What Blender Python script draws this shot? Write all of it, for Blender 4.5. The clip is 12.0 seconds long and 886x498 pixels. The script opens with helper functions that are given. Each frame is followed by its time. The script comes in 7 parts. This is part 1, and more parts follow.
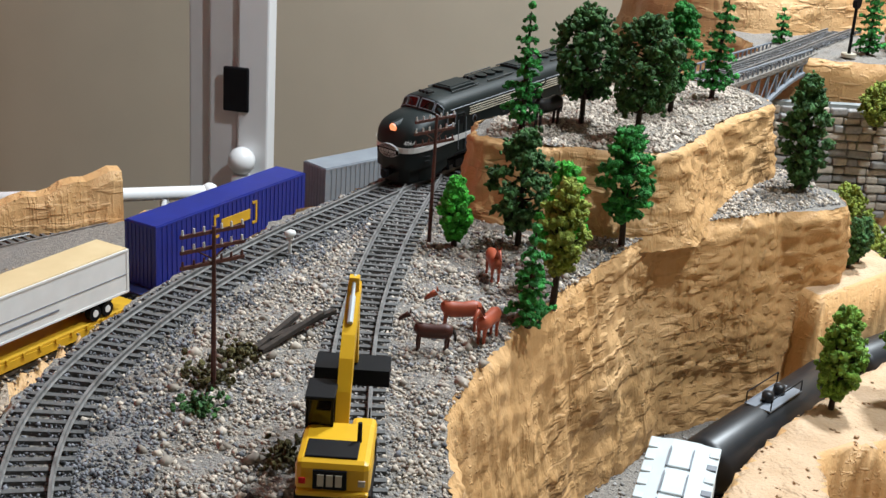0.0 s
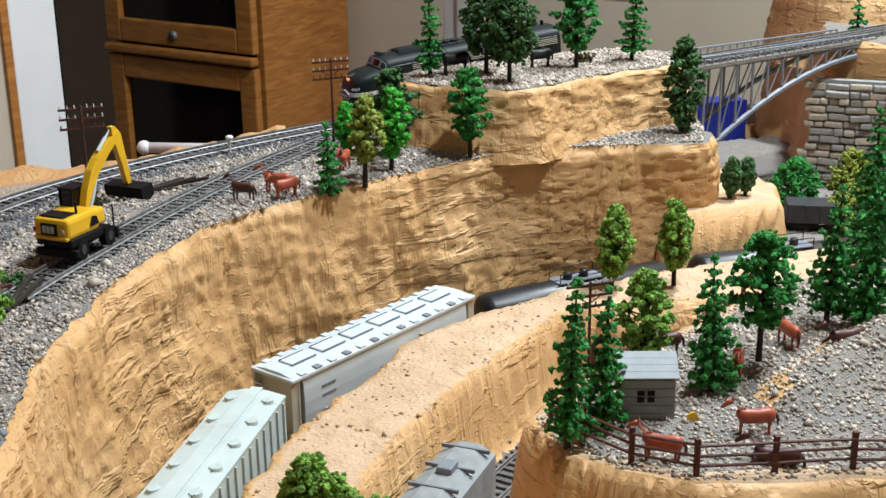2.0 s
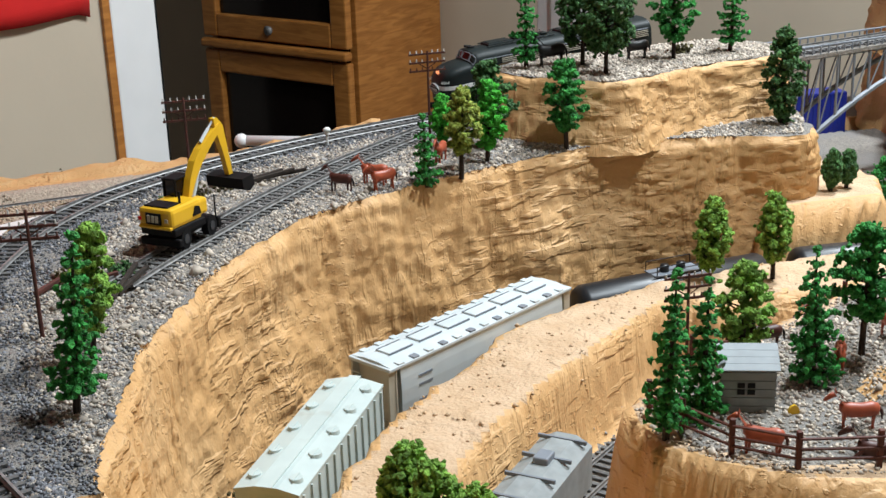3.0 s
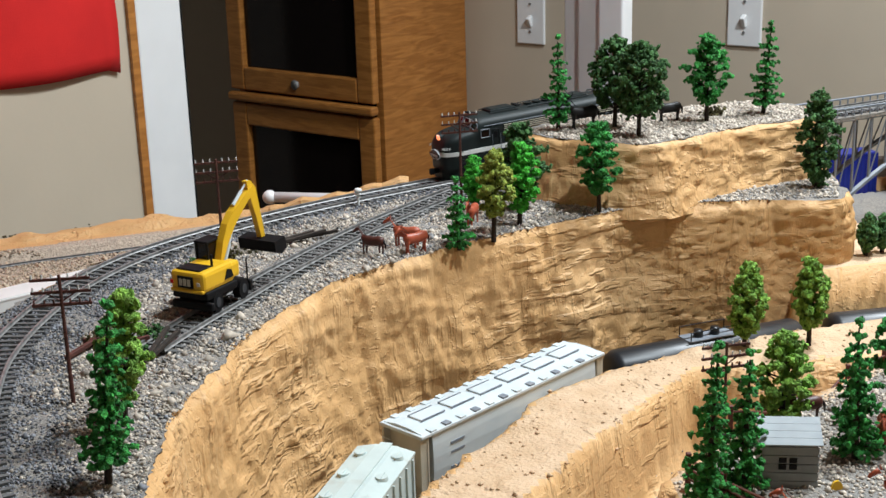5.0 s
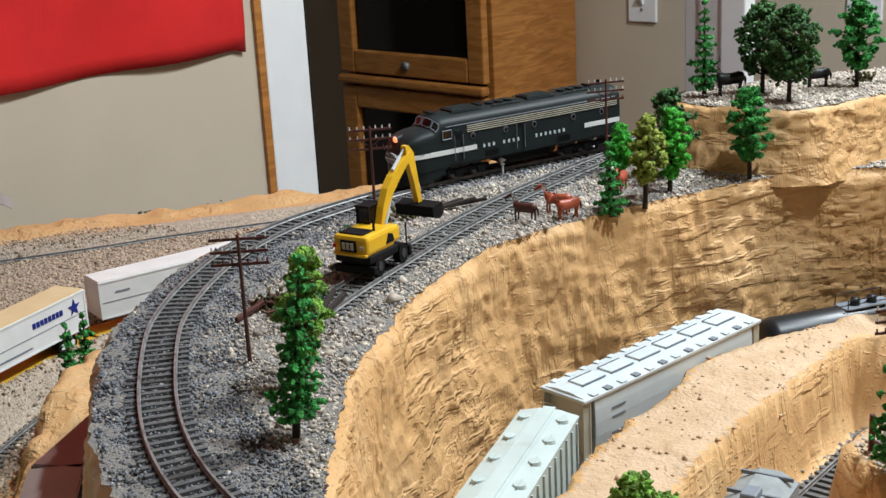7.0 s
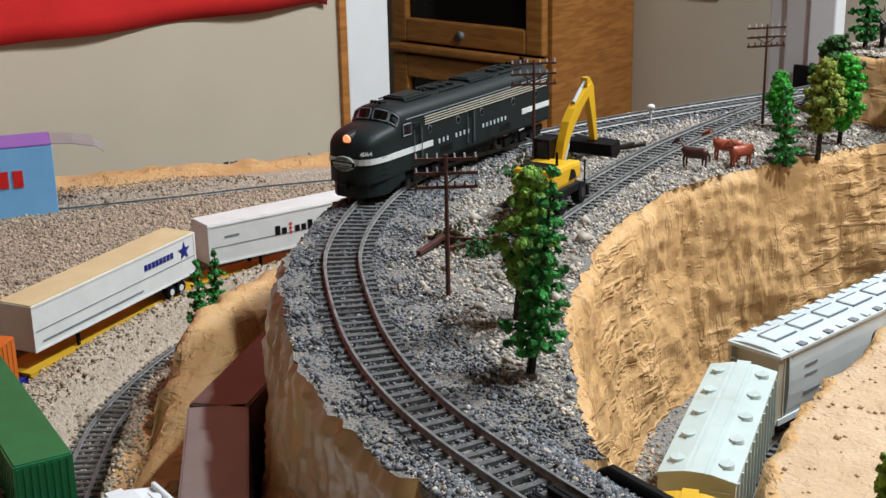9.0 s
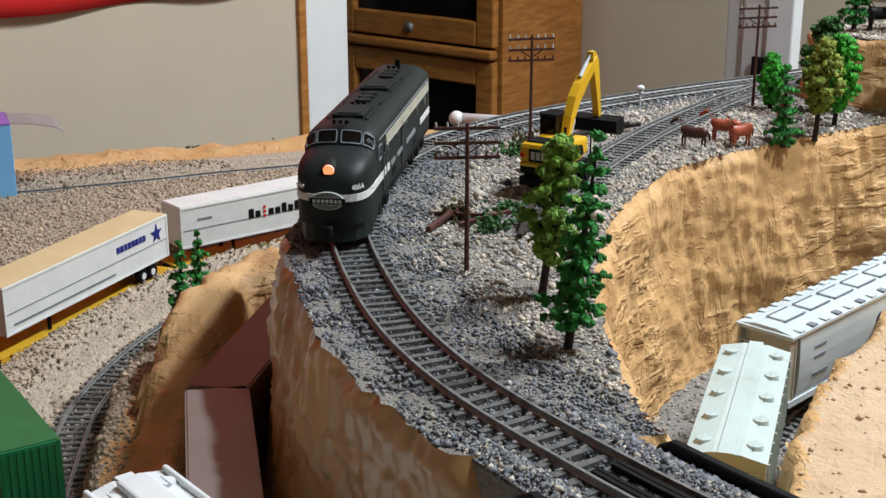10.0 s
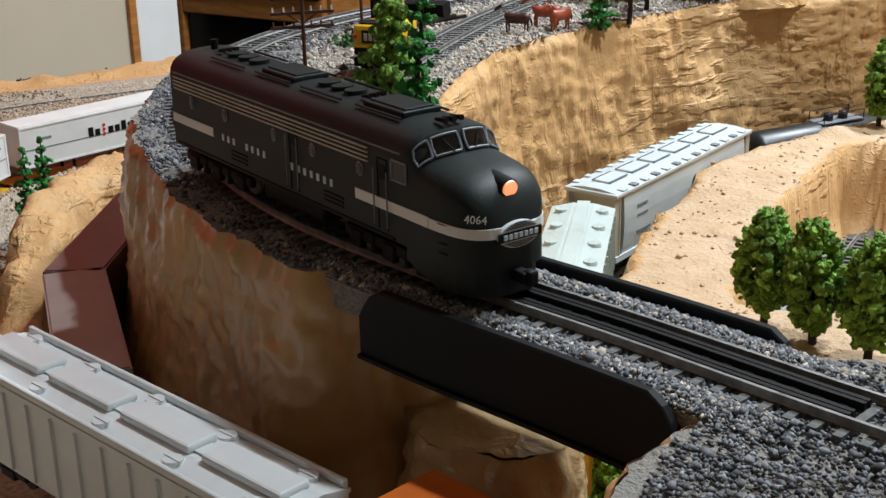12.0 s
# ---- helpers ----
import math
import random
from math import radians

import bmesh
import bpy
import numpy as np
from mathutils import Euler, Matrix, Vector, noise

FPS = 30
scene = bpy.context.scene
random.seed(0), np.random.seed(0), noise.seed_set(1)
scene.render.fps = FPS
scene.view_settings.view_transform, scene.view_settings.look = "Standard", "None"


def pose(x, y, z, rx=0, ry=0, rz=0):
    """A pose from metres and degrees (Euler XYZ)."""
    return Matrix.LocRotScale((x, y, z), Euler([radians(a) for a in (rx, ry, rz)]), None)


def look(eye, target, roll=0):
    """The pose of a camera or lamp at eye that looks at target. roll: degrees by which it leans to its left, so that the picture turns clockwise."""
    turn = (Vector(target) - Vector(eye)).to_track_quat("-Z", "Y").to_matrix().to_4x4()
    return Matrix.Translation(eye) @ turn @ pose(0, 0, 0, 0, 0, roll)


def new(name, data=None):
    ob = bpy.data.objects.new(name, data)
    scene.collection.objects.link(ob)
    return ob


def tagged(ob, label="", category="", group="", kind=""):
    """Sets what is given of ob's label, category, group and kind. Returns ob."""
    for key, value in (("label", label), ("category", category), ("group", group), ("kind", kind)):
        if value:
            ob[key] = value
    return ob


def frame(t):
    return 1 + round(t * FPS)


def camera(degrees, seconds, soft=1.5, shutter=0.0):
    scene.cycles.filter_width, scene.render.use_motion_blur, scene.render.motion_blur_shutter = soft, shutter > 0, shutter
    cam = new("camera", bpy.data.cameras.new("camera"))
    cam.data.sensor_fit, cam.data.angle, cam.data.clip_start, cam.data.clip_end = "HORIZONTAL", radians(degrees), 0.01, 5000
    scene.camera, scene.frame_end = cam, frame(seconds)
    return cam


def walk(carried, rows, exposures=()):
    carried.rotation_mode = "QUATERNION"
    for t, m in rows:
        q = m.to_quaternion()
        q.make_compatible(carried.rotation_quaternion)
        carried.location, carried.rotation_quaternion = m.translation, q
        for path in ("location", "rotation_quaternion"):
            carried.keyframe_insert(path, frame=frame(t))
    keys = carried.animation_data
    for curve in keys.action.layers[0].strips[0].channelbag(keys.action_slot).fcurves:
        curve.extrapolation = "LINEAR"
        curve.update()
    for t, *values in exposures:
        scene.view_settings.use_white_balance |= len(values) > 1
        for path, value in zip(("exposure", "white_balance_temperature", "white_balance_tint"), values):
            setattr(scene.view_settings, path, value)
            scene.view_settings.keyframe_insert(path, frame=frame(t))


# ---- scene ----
cam = camera(37.29, 12.0)
PATH = [
    (0, (-0.2819, 0.4030, 0.3793), (-0.0472, 0.8104, 0.2092), 3.86),
    (0.5, (-0.1696, 0.2788, 0.3846), (0.0120, 0.7158, 0.2232), 1.06),
    (1, (-0.0851, 0.1697, 0.4038), (0.0634, 0.6210, 0.2481), 0.33),
    (1.5, (-0.0270, 0.0757, 0.3941), (0.0793, 0.5394, 0.2402), 0.17),
    (2, (0.0203, 0.0032, 0.3902), (0.0741, 0.4737, 0.2298), -0.81),
    (2.5, (0.0207, -0.0080, 0.3909), (0.0540, 0.4637, 0.2285), -1.40),
    (3, (0.0155, 0.0005, 0.3887), (0.0353, 0.4733, 0.2272), -1.87),
    (3.2, (0.0143, 0.0033, 0.3866), (0.0315, 0.4767, 0.2268), -1.80),
    (5, (0.0088, 0.0106, 0.3949), (0.0213, 0.4895, 0.2520), -1.68),
    (5.5, (0.0008, 0.0088, 0.3925), (0.0093, 0.4885, 0.2517), -2.53),
    (6, (-0.0117, 0.0088, 0.3871), (-0.0103, 0.4881, 0.2449), -2.88),
    (6.5, (-0.0212, 0.0097, 0.3849), (-0.0319, 0.4883, 0.2404), -3.00),
    (7, (-0.0325, 0.0094, 0.3826), (-0.0552, 0.4870, 0.2363), -3.06),
    (7.2, (-0.0371, 0.0085, 0.3806), (-0.0640, 0.4857, 0.2338), -3.21),
    (8.8, (-0.1104, 0.0363, 0.3477), (-0.1413, 0.5116, 0.1957), -1.92),
    (9, (-0.1363, 0.0518, 0.3430), (-0.1601, 0.5279, 0.1918), -1.18),
    (9.5, (-0.1710, 0.0711, 0.3278), (-0.1813, 0.5476, 0.1766), -0.25),
    (10, (-0.1769, 0.0713, 0.3254), (-0.1740, 0.5476, 0.1733), 0.01),
    (10.5, (-0.1826, 0.0644, 0.3202), (-0.1713, 0.5399, 0.1661), 0.10),
    (11, (-0.1863, 0.0520, 0.3120), (-0.1666, 0.5254, 0.1523), -0.44),
    (11.5, (-0.1852, 0.0376, 0.3038), (-0.1487, 0.5077, 0.1374), -1.32),
    (12, (-0.1810, 0.0230, 0.2958), (-0.1188, 0.4895, 0.1269), -1.19),
]
walk(cam, [(t, look(eye, target, roll)) for t, eye, target, roll in PATH])

# ---- world and light ----
world = bpy.data.worlds.new("world")
scene.world = world
world.use_nodes = True
world.node_tree.nodes["Background"].inputs[0].default_value = (1.0, 0.93, 0.84, 1)
world.node_tree.nodes["Background"].inputs[1].default_value = 0.010


def ceiling_lamp(name, at, watts, size, colour):
    data = bpy.data.lights.new(name, "AREA")
    data.shape, data.size, data.energy, data.color = "DISK", size, watts, colour
    ob = new(name, data)
    ob.matrix_world = look(at, (at[0], at[1], at[2] - 1))
    return ob


ceiling_lamp("lamp_bulb", (0.58, 0.52, 1.50), 21, 0.09, (0.86, 0.965, 1.03))
ceiling_lamp("lamp_far", (0.95, 1.25, 1.60), 50, 0.20, (0.875, 0.965, 1.03))


# ---- materials ----
def material(name, colour, rough=0.6, metal=0.0, second=None, scale=40.0, bump=0.0, bump_scale=200.0, spread=0.12,
             island=False, coat=0.0, detail=6.0, distort=0.0, third=None, third_scale=9.0, third_cut=(0.5, 0.62), coarse=0.0, coarse_scale=40.0, strokes=0.0, gloss=0.4):
    """A surface whose colour wavers between two tones at a grain scale, with a slow stain and a fine relief."""
    m = bpy.data.materials.new(name)
    m.use_nodes = True
    nt = m.node_tree
    n, link = nt.nodes, nt.links.new
    b = n["Principled BSDF"]
    b.inputs["Roughness"].default_value, b.inputs["Metallic"].default_value = rough, metal
    b.inputs["Coat Weight"].default_value = coat
    b.inputs["Specular IOR Level"].default_value = gloss
    if second is None:
        second = tuple(c * (1 - spread) for c in colour)
    co = n.new("ShaderNodeTexCoord")
    grain = n.new("ShaderNodeTexNoise")
    grain.inputs["Scale"].default_value, grain.inputs["Detail"].default_value, grain.inputs["Distortion"].default_value = scale, detail, distort
    link(co.outputs["Object"], grain.inputs["Vector"])
    ramp = n.new("ShaderNodeValToRGB")
    ramp.color_ramp.elements[0].position, ramp.color_ramp.elements[1].position = 0.3, 0.7
    ramp.color_ramp.elements[0].color, ramp.color_ramp.elements[1].color = (*second, 1), (*colour, 1)
    link(grain.outputs["Fac"], ramp.inputs["Fac"])
    out = ramp.outputs["Color"]
    if third:
        stain = n.new("ShaderNodeTexNoise")
        stain.inputs["Scale"].default_value, stain.inputs["Detail"].default_value = third_scale, 5
        link(co.outputs["Object"], stain.inputs["Vector"])
        cut = n.new("ShaderNodeMapRange")
        cut.inputs[1].default_value, cut.inputs[2].default_value = third_cut
        link(stain.outputs["Fac"], cut.inputs[0])
        mix = n.new("ShaderNodeMix")
        mix.data_type = "RGBA"
        link(cut.outputs[0], mix.inputs[0])
        link(out, mix.inputs[6])
        mix.inputs[7].default_value = (*third, 1)
        out = mix.outputs[2]
    if island:
        geo = n.new("ShaderNodeNewGeometry")
        vary = n.new("ShaderNodeMapRange")
        vary.inputs[3].default_value, vary.inputs[4].default_value = 1 - spread * 2.2, 1 + spread * 2.2
        link(geo.outputs["Random Per Island"], vary.inputs[0])
        hsv = n.new("ShaderNodeHueSaturation")
        link(vary.outputs[0], hsv.inputs["Value"])
        link(out, hsv.inputs["Color"])
        out = hsv.outputs["Color"]
    link(out, b.inputs["Base Color"])
    if bump:
        fine = n.new("ShaderNodeTexNoise")
        fine.inputs["Scale"].default_value, fine.inputs["Detail"].default_value = bump_scale, 6
        link(co.outputs["Object"], fine.inputs["Vector"])
        bp = n.new("ShaderNodeBump")
        bp.inputs["Strength"].default_value, bp.inputs["Distance"].default_value = bump, 0.002
        link(fine.outputs["Fac"], bp.inputs["Height"])
        if coarse:
            big = n.new("ShaderNodeTexNoise")
            big.inputs["Scale"].default_value, big.inputs["Detail"].default_value, big.inputs["Distortion"].default_value = coarse_scale, 5, 0.8
            link(co.outputs["Object"], big.inputs["Vector"])
            bp2 = n.new("ShaderNodeBump")
            bp2.inputs["Strength"].default_value, bp2.inputs["Distance"].default_value = coarse, 0.004
            link(big.outputs["Fac"], bp2.inputs["Height"])
            link(bp2.outputs["Normal"], bp.inputs["Normal"])
        last = bp
        # trowel strokes: thin plates with crisp edges, some upright, some level
        for squeeze, rate, low, soft_, patch in (((1, 1, 0.22), 62.0, 0.54, 0.10, 13.0), ((0.30, 0.30, 1.5), 75.0, 0.52, 0.09, 9.0), ((1, 1, 0.10), 190.0, 0.56, 0.10, 17.0), ((0.8, 0.8, 1.2), 230.0, 0.58, 0.08, 21.0)) if strokes else ():
            place = n.new("ShaderNodeMapping")
            place.inputs["Scale"].default_value = squeeze
            place.inputs["Rotation"].default_value = (0.12, 0.18, rate)
            link(co.outputs["Object"], place.inputs["Vector"])
            plate = n.new("ShaderNodeTexNoise")
            plate.inputs["Scale"].default_value, plate.inputs["Detail"].default_value, plate.inputs["Distortion"].default_value = rate, 3, 0.25
            link(place.outputs["Vector"], plate.inputs["Vector"])
            crisp = n.new("ShaderNodeMapRange")
            crisp.inputs[1].default_value, crisp.inputs[2].default_value = low, low + soft_
            link(plate.outputs["Fac"], crisp.inputs[0])
            worn = n.new("ShaderNodeTexNoise")
            worn.inputs["Scale"].default_value, worn.inputs["Detail"].default_value = patch, 2
            link(co.outputs["Object"], worn.inputs["Vector"])
            where = n.new("ShaderNodeMapRange")
            where.inputs[1].default_value, where.inputs[2].default_value = 0.42, 0.60
            link(worn.outputs["Fac"], where.inputs[0])
            both = n.new("ShaderNodeMath")
            both.operation = "MULTIPLY"
            link(crisp.outputs[0], both.inputs[0])
            link(where.outputs[0], both.inputs[1])
            bs = n.new("ShaderNodeBump")
            bs.inputs["Strength"].default_value, bs.inputs["Distance"].default_value = strokes, 0.0030 if rate < 100 else 0.0014
            link(both.outputs[0], bs.inputs["Height"])
            link(last.outputs["Normal"], bs.inputs["Normal"])
            last = bs
        link(last.outputs["Normal"], b.inputs["Normal"])
    return m


def wood(name, light, dark, scale=(3, 3, 22), rough=0.38):
    m = bpy.data.materials.new(name)
    m.use_nodes = True
    nt = m.node_tree
    n, link = nt.nodes, nt.links.new
    b = n["Principled BSDF"]
    b.inputs["Roughness"].default_value = rough
    co, mp, ns, ramp = n.new("ShaderNodeTexCoord"), n.new("ShaderNodeMapping"), n.new("ShaderNodeTexNoise"), n.new("ShaderNodeValToRGB")
    mp.inputs["Scale"].default_value = scale
    ns.inputs["Scale"].default_value, ns.inputs["Detail"].default_value, ns.inputs["Distortion"].default_value = 4, 8, 1.2
    ramp.color_ramp.elements[0].position, ramp.color_ramp.elements[1].position = 0.35, 0.65
    ramp.color_ramp.elements[0].color, ramp.color_ramp.elements[1].color = (*dark, 1), (*light, 1)
    link(co.outputs["Object"], mp.inputs["Vector"])
    link(mp.outputs["Vector"], ns.inputs["Vector"])
    link(ns.outputs["Fac"], ramp.inputs["Fac"])
    link(ramp.outputs["Color"], b.inputs["Base Color"])
    return m


TAN = material("tan_plaster", (0.60, 0.352, 0.155), 0.58, second=(0.555, 0.318, 0.132), scale=18, bump=0.22, bump_scale=420, third=(0.63, 0.385, 0.180), third_scale=11, coarse=0.22, coarse_scale=60, strokes=0.55)
GLOSSTAN = material("glossy_tan", (0.58, 0.42, 0.24), 0.22, second=(0.47, 0.31, 0.15), scale=40, bump=0.4, bump_scale=200, coarse=0.6, coarse_scale=70, coat=0.5)
SAND = material("sand_paint", (0.57, 0.40, 0.26), 0.75, second=(0.48, 0.32, 0.19), scale=60, bump=0.6, bump_scale=420, coarse=0.25, coarse_scale=90, strokes=0.4)
# glossy tan for the cliff's outer side, darkened in the colour for its shade
SHADETAN = material("shaded_gloss_tan", (0.46, 0.275, 0.118), 0.30, second=(0.38, 0.215, 0.085), scale=24, bump=0.15, bump_scale=200, coarse=0.35, coarse_scale=35, coat=0.25)
BROWN = material("brown_plaster", (0.36, 0.22, 0.10), 0.5, second=(0.24, 0.14, 0.06), scale=30, bump=0.5, bump_scale=160, coarse=0.3, coarse_scale=40)
GRAVEL = material("grey_ballast", (0.30, 0.27, 0.235), 0.92, second=(0.16, 0.145, 0.13), scale=420, bump=1.0, bump_scale=700, third=(0.22, 0.205, 0.19), third_scale=25)
BALLASTSAND = material("sand_ballast", (0.56, 0.45, 0.35), 0.92, second=(0.30, 0.24, 0.19), scale=380, bump=1.0, bump_scale=520)
STONE = material("grey_stone", (0.34, 0.32, 0.31), 0.9, second=(0.22, 0.21, 0.20), scale=300, island=True, spread=0.18)
BUFF = material("buff_stone", (0.50, 0.43, 0.355), 0.9, second=(0.34, 0.285, 0.235), scale=300, island=True, spread=0.22)
DARKSTONE = material("dark_ballast", (0.172, 0.174, 0.190), 0.8, second=(0.095, 0.097, 0.107), scale=300, island=True, spread=0.38)
RAIL = material("rail_steel", (0.27, 0.265, 0.26), 0.45, 0.25, second=(0.13, 0.125, 0.12), scale=200)
TIE = material("sleeper", (0.10, 0.098, 0.096), 0.75, second=(0.05, 0.049, 0.048), scale=300, island=True, spread=0.2)
BARK = material("bark", (0.045, 0.032, 0.024), 0.85, second=(0.02, 0.015, 0.012), scale=400)
POLEBROWN = material("pole_plastic", (0.10, 0.035, 0.025), 0.6, second=(0.06, 0.02, 0.016), scale=200)
GLASSKNOB = material("insulator", (0.62, 0.62, 0.60), 0.3)
LEAF = {
    "spruce": material("foliage_spruce", (0.038, 0.270, 0.046), 0.8, second=(0.018, 0.155, 0.027), scale=260, island=True, spread=0.2, bump=0.8, bump_scale=900),
    "dark": material("foliage_dark", (0.060, 0.160, 0.040), 0.8, second=(0.024, 0.072, 0.022), scale=260, island=True, spread=0.2, bump=0.8, bump_scale=900),
    "olive": material("foliage_olive", (0.27, 0.33, 0.050), 0.8, second=(0.15, 0.20, 0.03), scale=260, island=True, spread=0.2, bump=0.8, bump_scale=900),
    "bright": material("foliage_bright", (0.06, 0.42, 0.032), 0.8, second=(0.03, 0.26, 0.02), scale=260, island=True, spread=0.2, bump=0.8, bump_scale=900),
    "lime": material("foliage_lime", (0.22, 0.40, 0.060), 0.8, second=(0.11, 0.23, 0.030), scale=260, island=True, spread=0.2, bump=0.8, bump_scale=900),
    "khaki": material("foliage_khaki", (0.10, 0.085, 0.030), 0.95, second=(0.05, 0.042, 0.016), scale=300, island=True, spread=0.25, bump=0.8, bump_scale=900),
}
LOCO = material("loco_grey", (0.013, 0.018, 0.018), 0.50, second=(0.010, 0.014, 0.014), scale=60, gloss=0.22, bump=0.05, bump_scale=900)
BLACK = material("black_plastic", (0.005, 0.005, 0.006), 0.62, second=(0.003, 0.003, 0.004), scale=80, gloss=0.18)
TANKBLACK = material("tank_black", (0.014, 0.015, 0.018), 0.38, second=(0.009, 0.010, 0.012), scale=60)
WHITE = material("white_paint", (0.72, 0.72, 0.70), 0.5, second=(0.64, 0.64, 0.62), scale=60)
CREAM = material("cream_roof", (0.66, 0.52, 0.30), 0.55, second=(0.58, 0.44, 0.24), scale=40)
HOPGREY = material("hopper_grey", (0.55, 0.60, 0.62), 0.42, second=(0.48, 0.53, 0.55), scale=50, third=(0.46, 0.46, 0.43), third_scale=30, third_cut=(0.6, 0.8))
HOPBEIGE = material("hopper_beige", (0.50, 0.46, 0.37), 0.5, second=(0.42, 0.38, 0.30), scale=50, third=(0.34, 0.27, 0.19), third_scale=40, third_cut=(0.58, 0.75))
HOPGREEN = material("hopper_green_grey", (0.50, 0.57, 0.55), 0.42, second=(0.43, 0.49, 0.475), scale=50, third=(0.36, 0.34, 0.28), third_scale=40, third_cut=(0.6, 0.8))
YELLOW = material("machine_yellow", (0.72, 0.42, 0.02), 0.35, second=(0.62, 0.35, 0.015), scale=50)
CARYELLOW = material("flatcar_yellow", (0.62, 0.36, 0.02), 0.5, second=(0.5, 0.28, 0.02), scale=70)
BLUE = material("container_blue", (0.010, 0.022, 0.22), 0.42, second=(0.008, 0.017, 0.17), scale=50)
NAVY = material("container_navy", (0.022, 0.032, 0.11), 0.45, second=(0.016, 0.024, 0.085), scale=50)
GREENBOX = material("container_green", (0.012, 0.16, 0.055), 0.45, second=(0.010, 0.12, 0.04), scale=50)
ORANGE = material("container_orange", (0.62, 0.15, 0.02), 0.45, second=(0.5, 0.11, 0.015), scale=50)
GREYBOX = material("container_grey", (0.22, 0.25, 0.28), 0.5, second=(0.18, 0.20, 0.23), scale=50)
BROWNBOX = material("boxcar_brown", (0.22, 0.145, 0.13), 0.45, second=(0.18, 0.115, 0.10), scale=40)
SANDSTONE = material("sand_stone", (0.48, 0.375, 0.275), 0.9, second=(0.33, 0.25, 0.175), scale=300, island=True, spread=0.22)
PALEGREY = material("pale_wagon_grey", (0.72, 0.75, 0.76), 0.4, second=(0.64, 0.67, 0.68), scale=50, third=(0.50, 0.50, 0.47), third_scale=30, third_cut=(0.62, 0.8))
TAUPE = material("boxcar_taupe", (0.34, 0.29, 0.265), 0.45, second=(0.29, 0.245, 0.22), scale=40)
WALL = material("wall_paint", (0.52, 0.44, 0.34), 0.85, second=(0.49, 0.415, 0.32), scale=8, bump=0.06, bump_scale=120)
# the wall paint again, darker and greyer: shade put into the colour
WALLSHADE = material("wall_paint_shade", (0.42, 0.38, 0.34), 0.85, second=(0.39, 0.355, 0.32), scale=8, bump=0.06, bump_scale=120)
TRIM = material("trim_white", (0.74, 0.74, 0.74), 0.4, second=(0.70, 0.70, 0.70), scale=20)
OAK = wood("oak", (0.46, 0.19, 0.045), (0.30, 0.11, 0.022))
REDCLOTH = material("red_cloth", (0.62, 0.014, 0.012), 0.85, second=(0.52, 0.010, 0.010), scale=14, bump=0.2, bump_scale=600)
SMOKED = material("dark_glass", (0.010, 0.007, 0.006), 0.08)
HORSE = material("horse_chestnut", (0.42, 0.095, 0.045), 0.42, second=(0.30, 0.06, 0.028), scale=90)
HORSEDARK = material("horse_brown", (0.080, 0.022, 0.014), 0.45, second=(0.05, 0.014, 0.010), scale=90)
ANIMALBLACK = material("animal_black", (0.016, 0.014, 0.014), 0.5)
FENCE = material("fence_brown", (0.115, 0.032, 0.020), 0.65, second=(0.07, 0.02, 0.013), scale=150)
BRIDGEGREY = material("bridge_grey", (0.20, 0.22, 0.25), 0.5, second=(0.15, 0.165, 0.19), scale=60)
ROOFGREY = material("shed_roof_grey", (0.33, 0.36, 0.38), 0.6, second=(0.26, 0.285, 0.30), scale=90)
SHEDGREY = material("shed_grey", (0.28, 0.30, 0.30), 0.7, second=(0.21, 0.225, 0.225), scale=120)
CARPET = material("carpet", (0.20, 0.17, 0.14), 0.95, second=(0.16, 0.135, 0.11), scale=200)
CEIL = material("ceiling_paint", (0.76, 0.74, 0.70), 0.9)
ROADBLACK = material("track_bed_black", (0.035, 0.036, 0.040), 0.6, second=(0.022, 0.023, 0.026), scale=120)
GLOW = bpy.data.materials.new("headlight_glow")
GLOW.use_nodes = True
GLOW.node_tree.nodes["Principled BSDF"].inputs["Emission Color"].default_value = (1.0, 0.26, 0.05, 1)
GLOW.node_tree.nodes["Principled BSDF"].inputs["Emission Strength"].default_value = 1.05


# ---- building helpers ----
def mesh_ob(name, verts, faces, mat, smooth=False):
    me = bpy.data.meshes.new(name)
    me.from_pydata([tuple(v) for v in verts], [], [tuple(int(i) for i in f) for f in faces])
    me.materials.append(mat)
    if smooth:
        me.polygons.foreach_set("use_smooth", [True] * len(me.polygons))
    me.update()
    return new(name, me)


def part(name, bm, mat, parent=None, label="", smooth=False):
    me = bpy.data.meshes.new(name)
    bmesh.ops.recalc_face_normals(bm, faces=bm.faces)
    bm.to_mesh(me)
    bm.free()
    me.materials.append(mat)
    if smooth:
        me.polygons.foreach_set("use_smooth", [True] * len(me.polygons))
    ob = new(name, me)
    ob.parent = parent
    if label:
        ob["label"] = label
    return ob


def thing(name, m, label, category, group=""):
    ob = new(name)
    ob.empty_display_size = 0.01
    ob.matrix_basis = m
    return tagged(ob, label, category, group)


def add_box(bm, cx, cy, cz, sx, sy, sz, bevel=0.0, m=None):
    made = bmesh.ops.create_cube(bm, size=1, matrix=(m or Matrix()) @ Matrix.Translation((cx, cy, cz)) @ Matrix.Diagonal((sx, sy, sz, 1)))
    if bevel:
        edges = list({e for v in made["verts"] for e in v.link_edges})
        bmesh.ops.bevel(bm, geom=edges, offset=bevel, segments=2, affect="EDGES", profile=0.5)


def add_rod(bm, a, b, r, r2=None, seg=8):
    a, b = Vector(a), Vector(b)
    d = b - a
    m = Matrix.Translation((a + b) / 2) @ d.to_track_quat("Z", "Y").to_matrix().to_4x4()
    bmesh.ops.create_cone(bm, cap_ends=True, segments=seg, radius1=r, radius2=r if r2 is None else r2, depth=d.length, matrix=m)


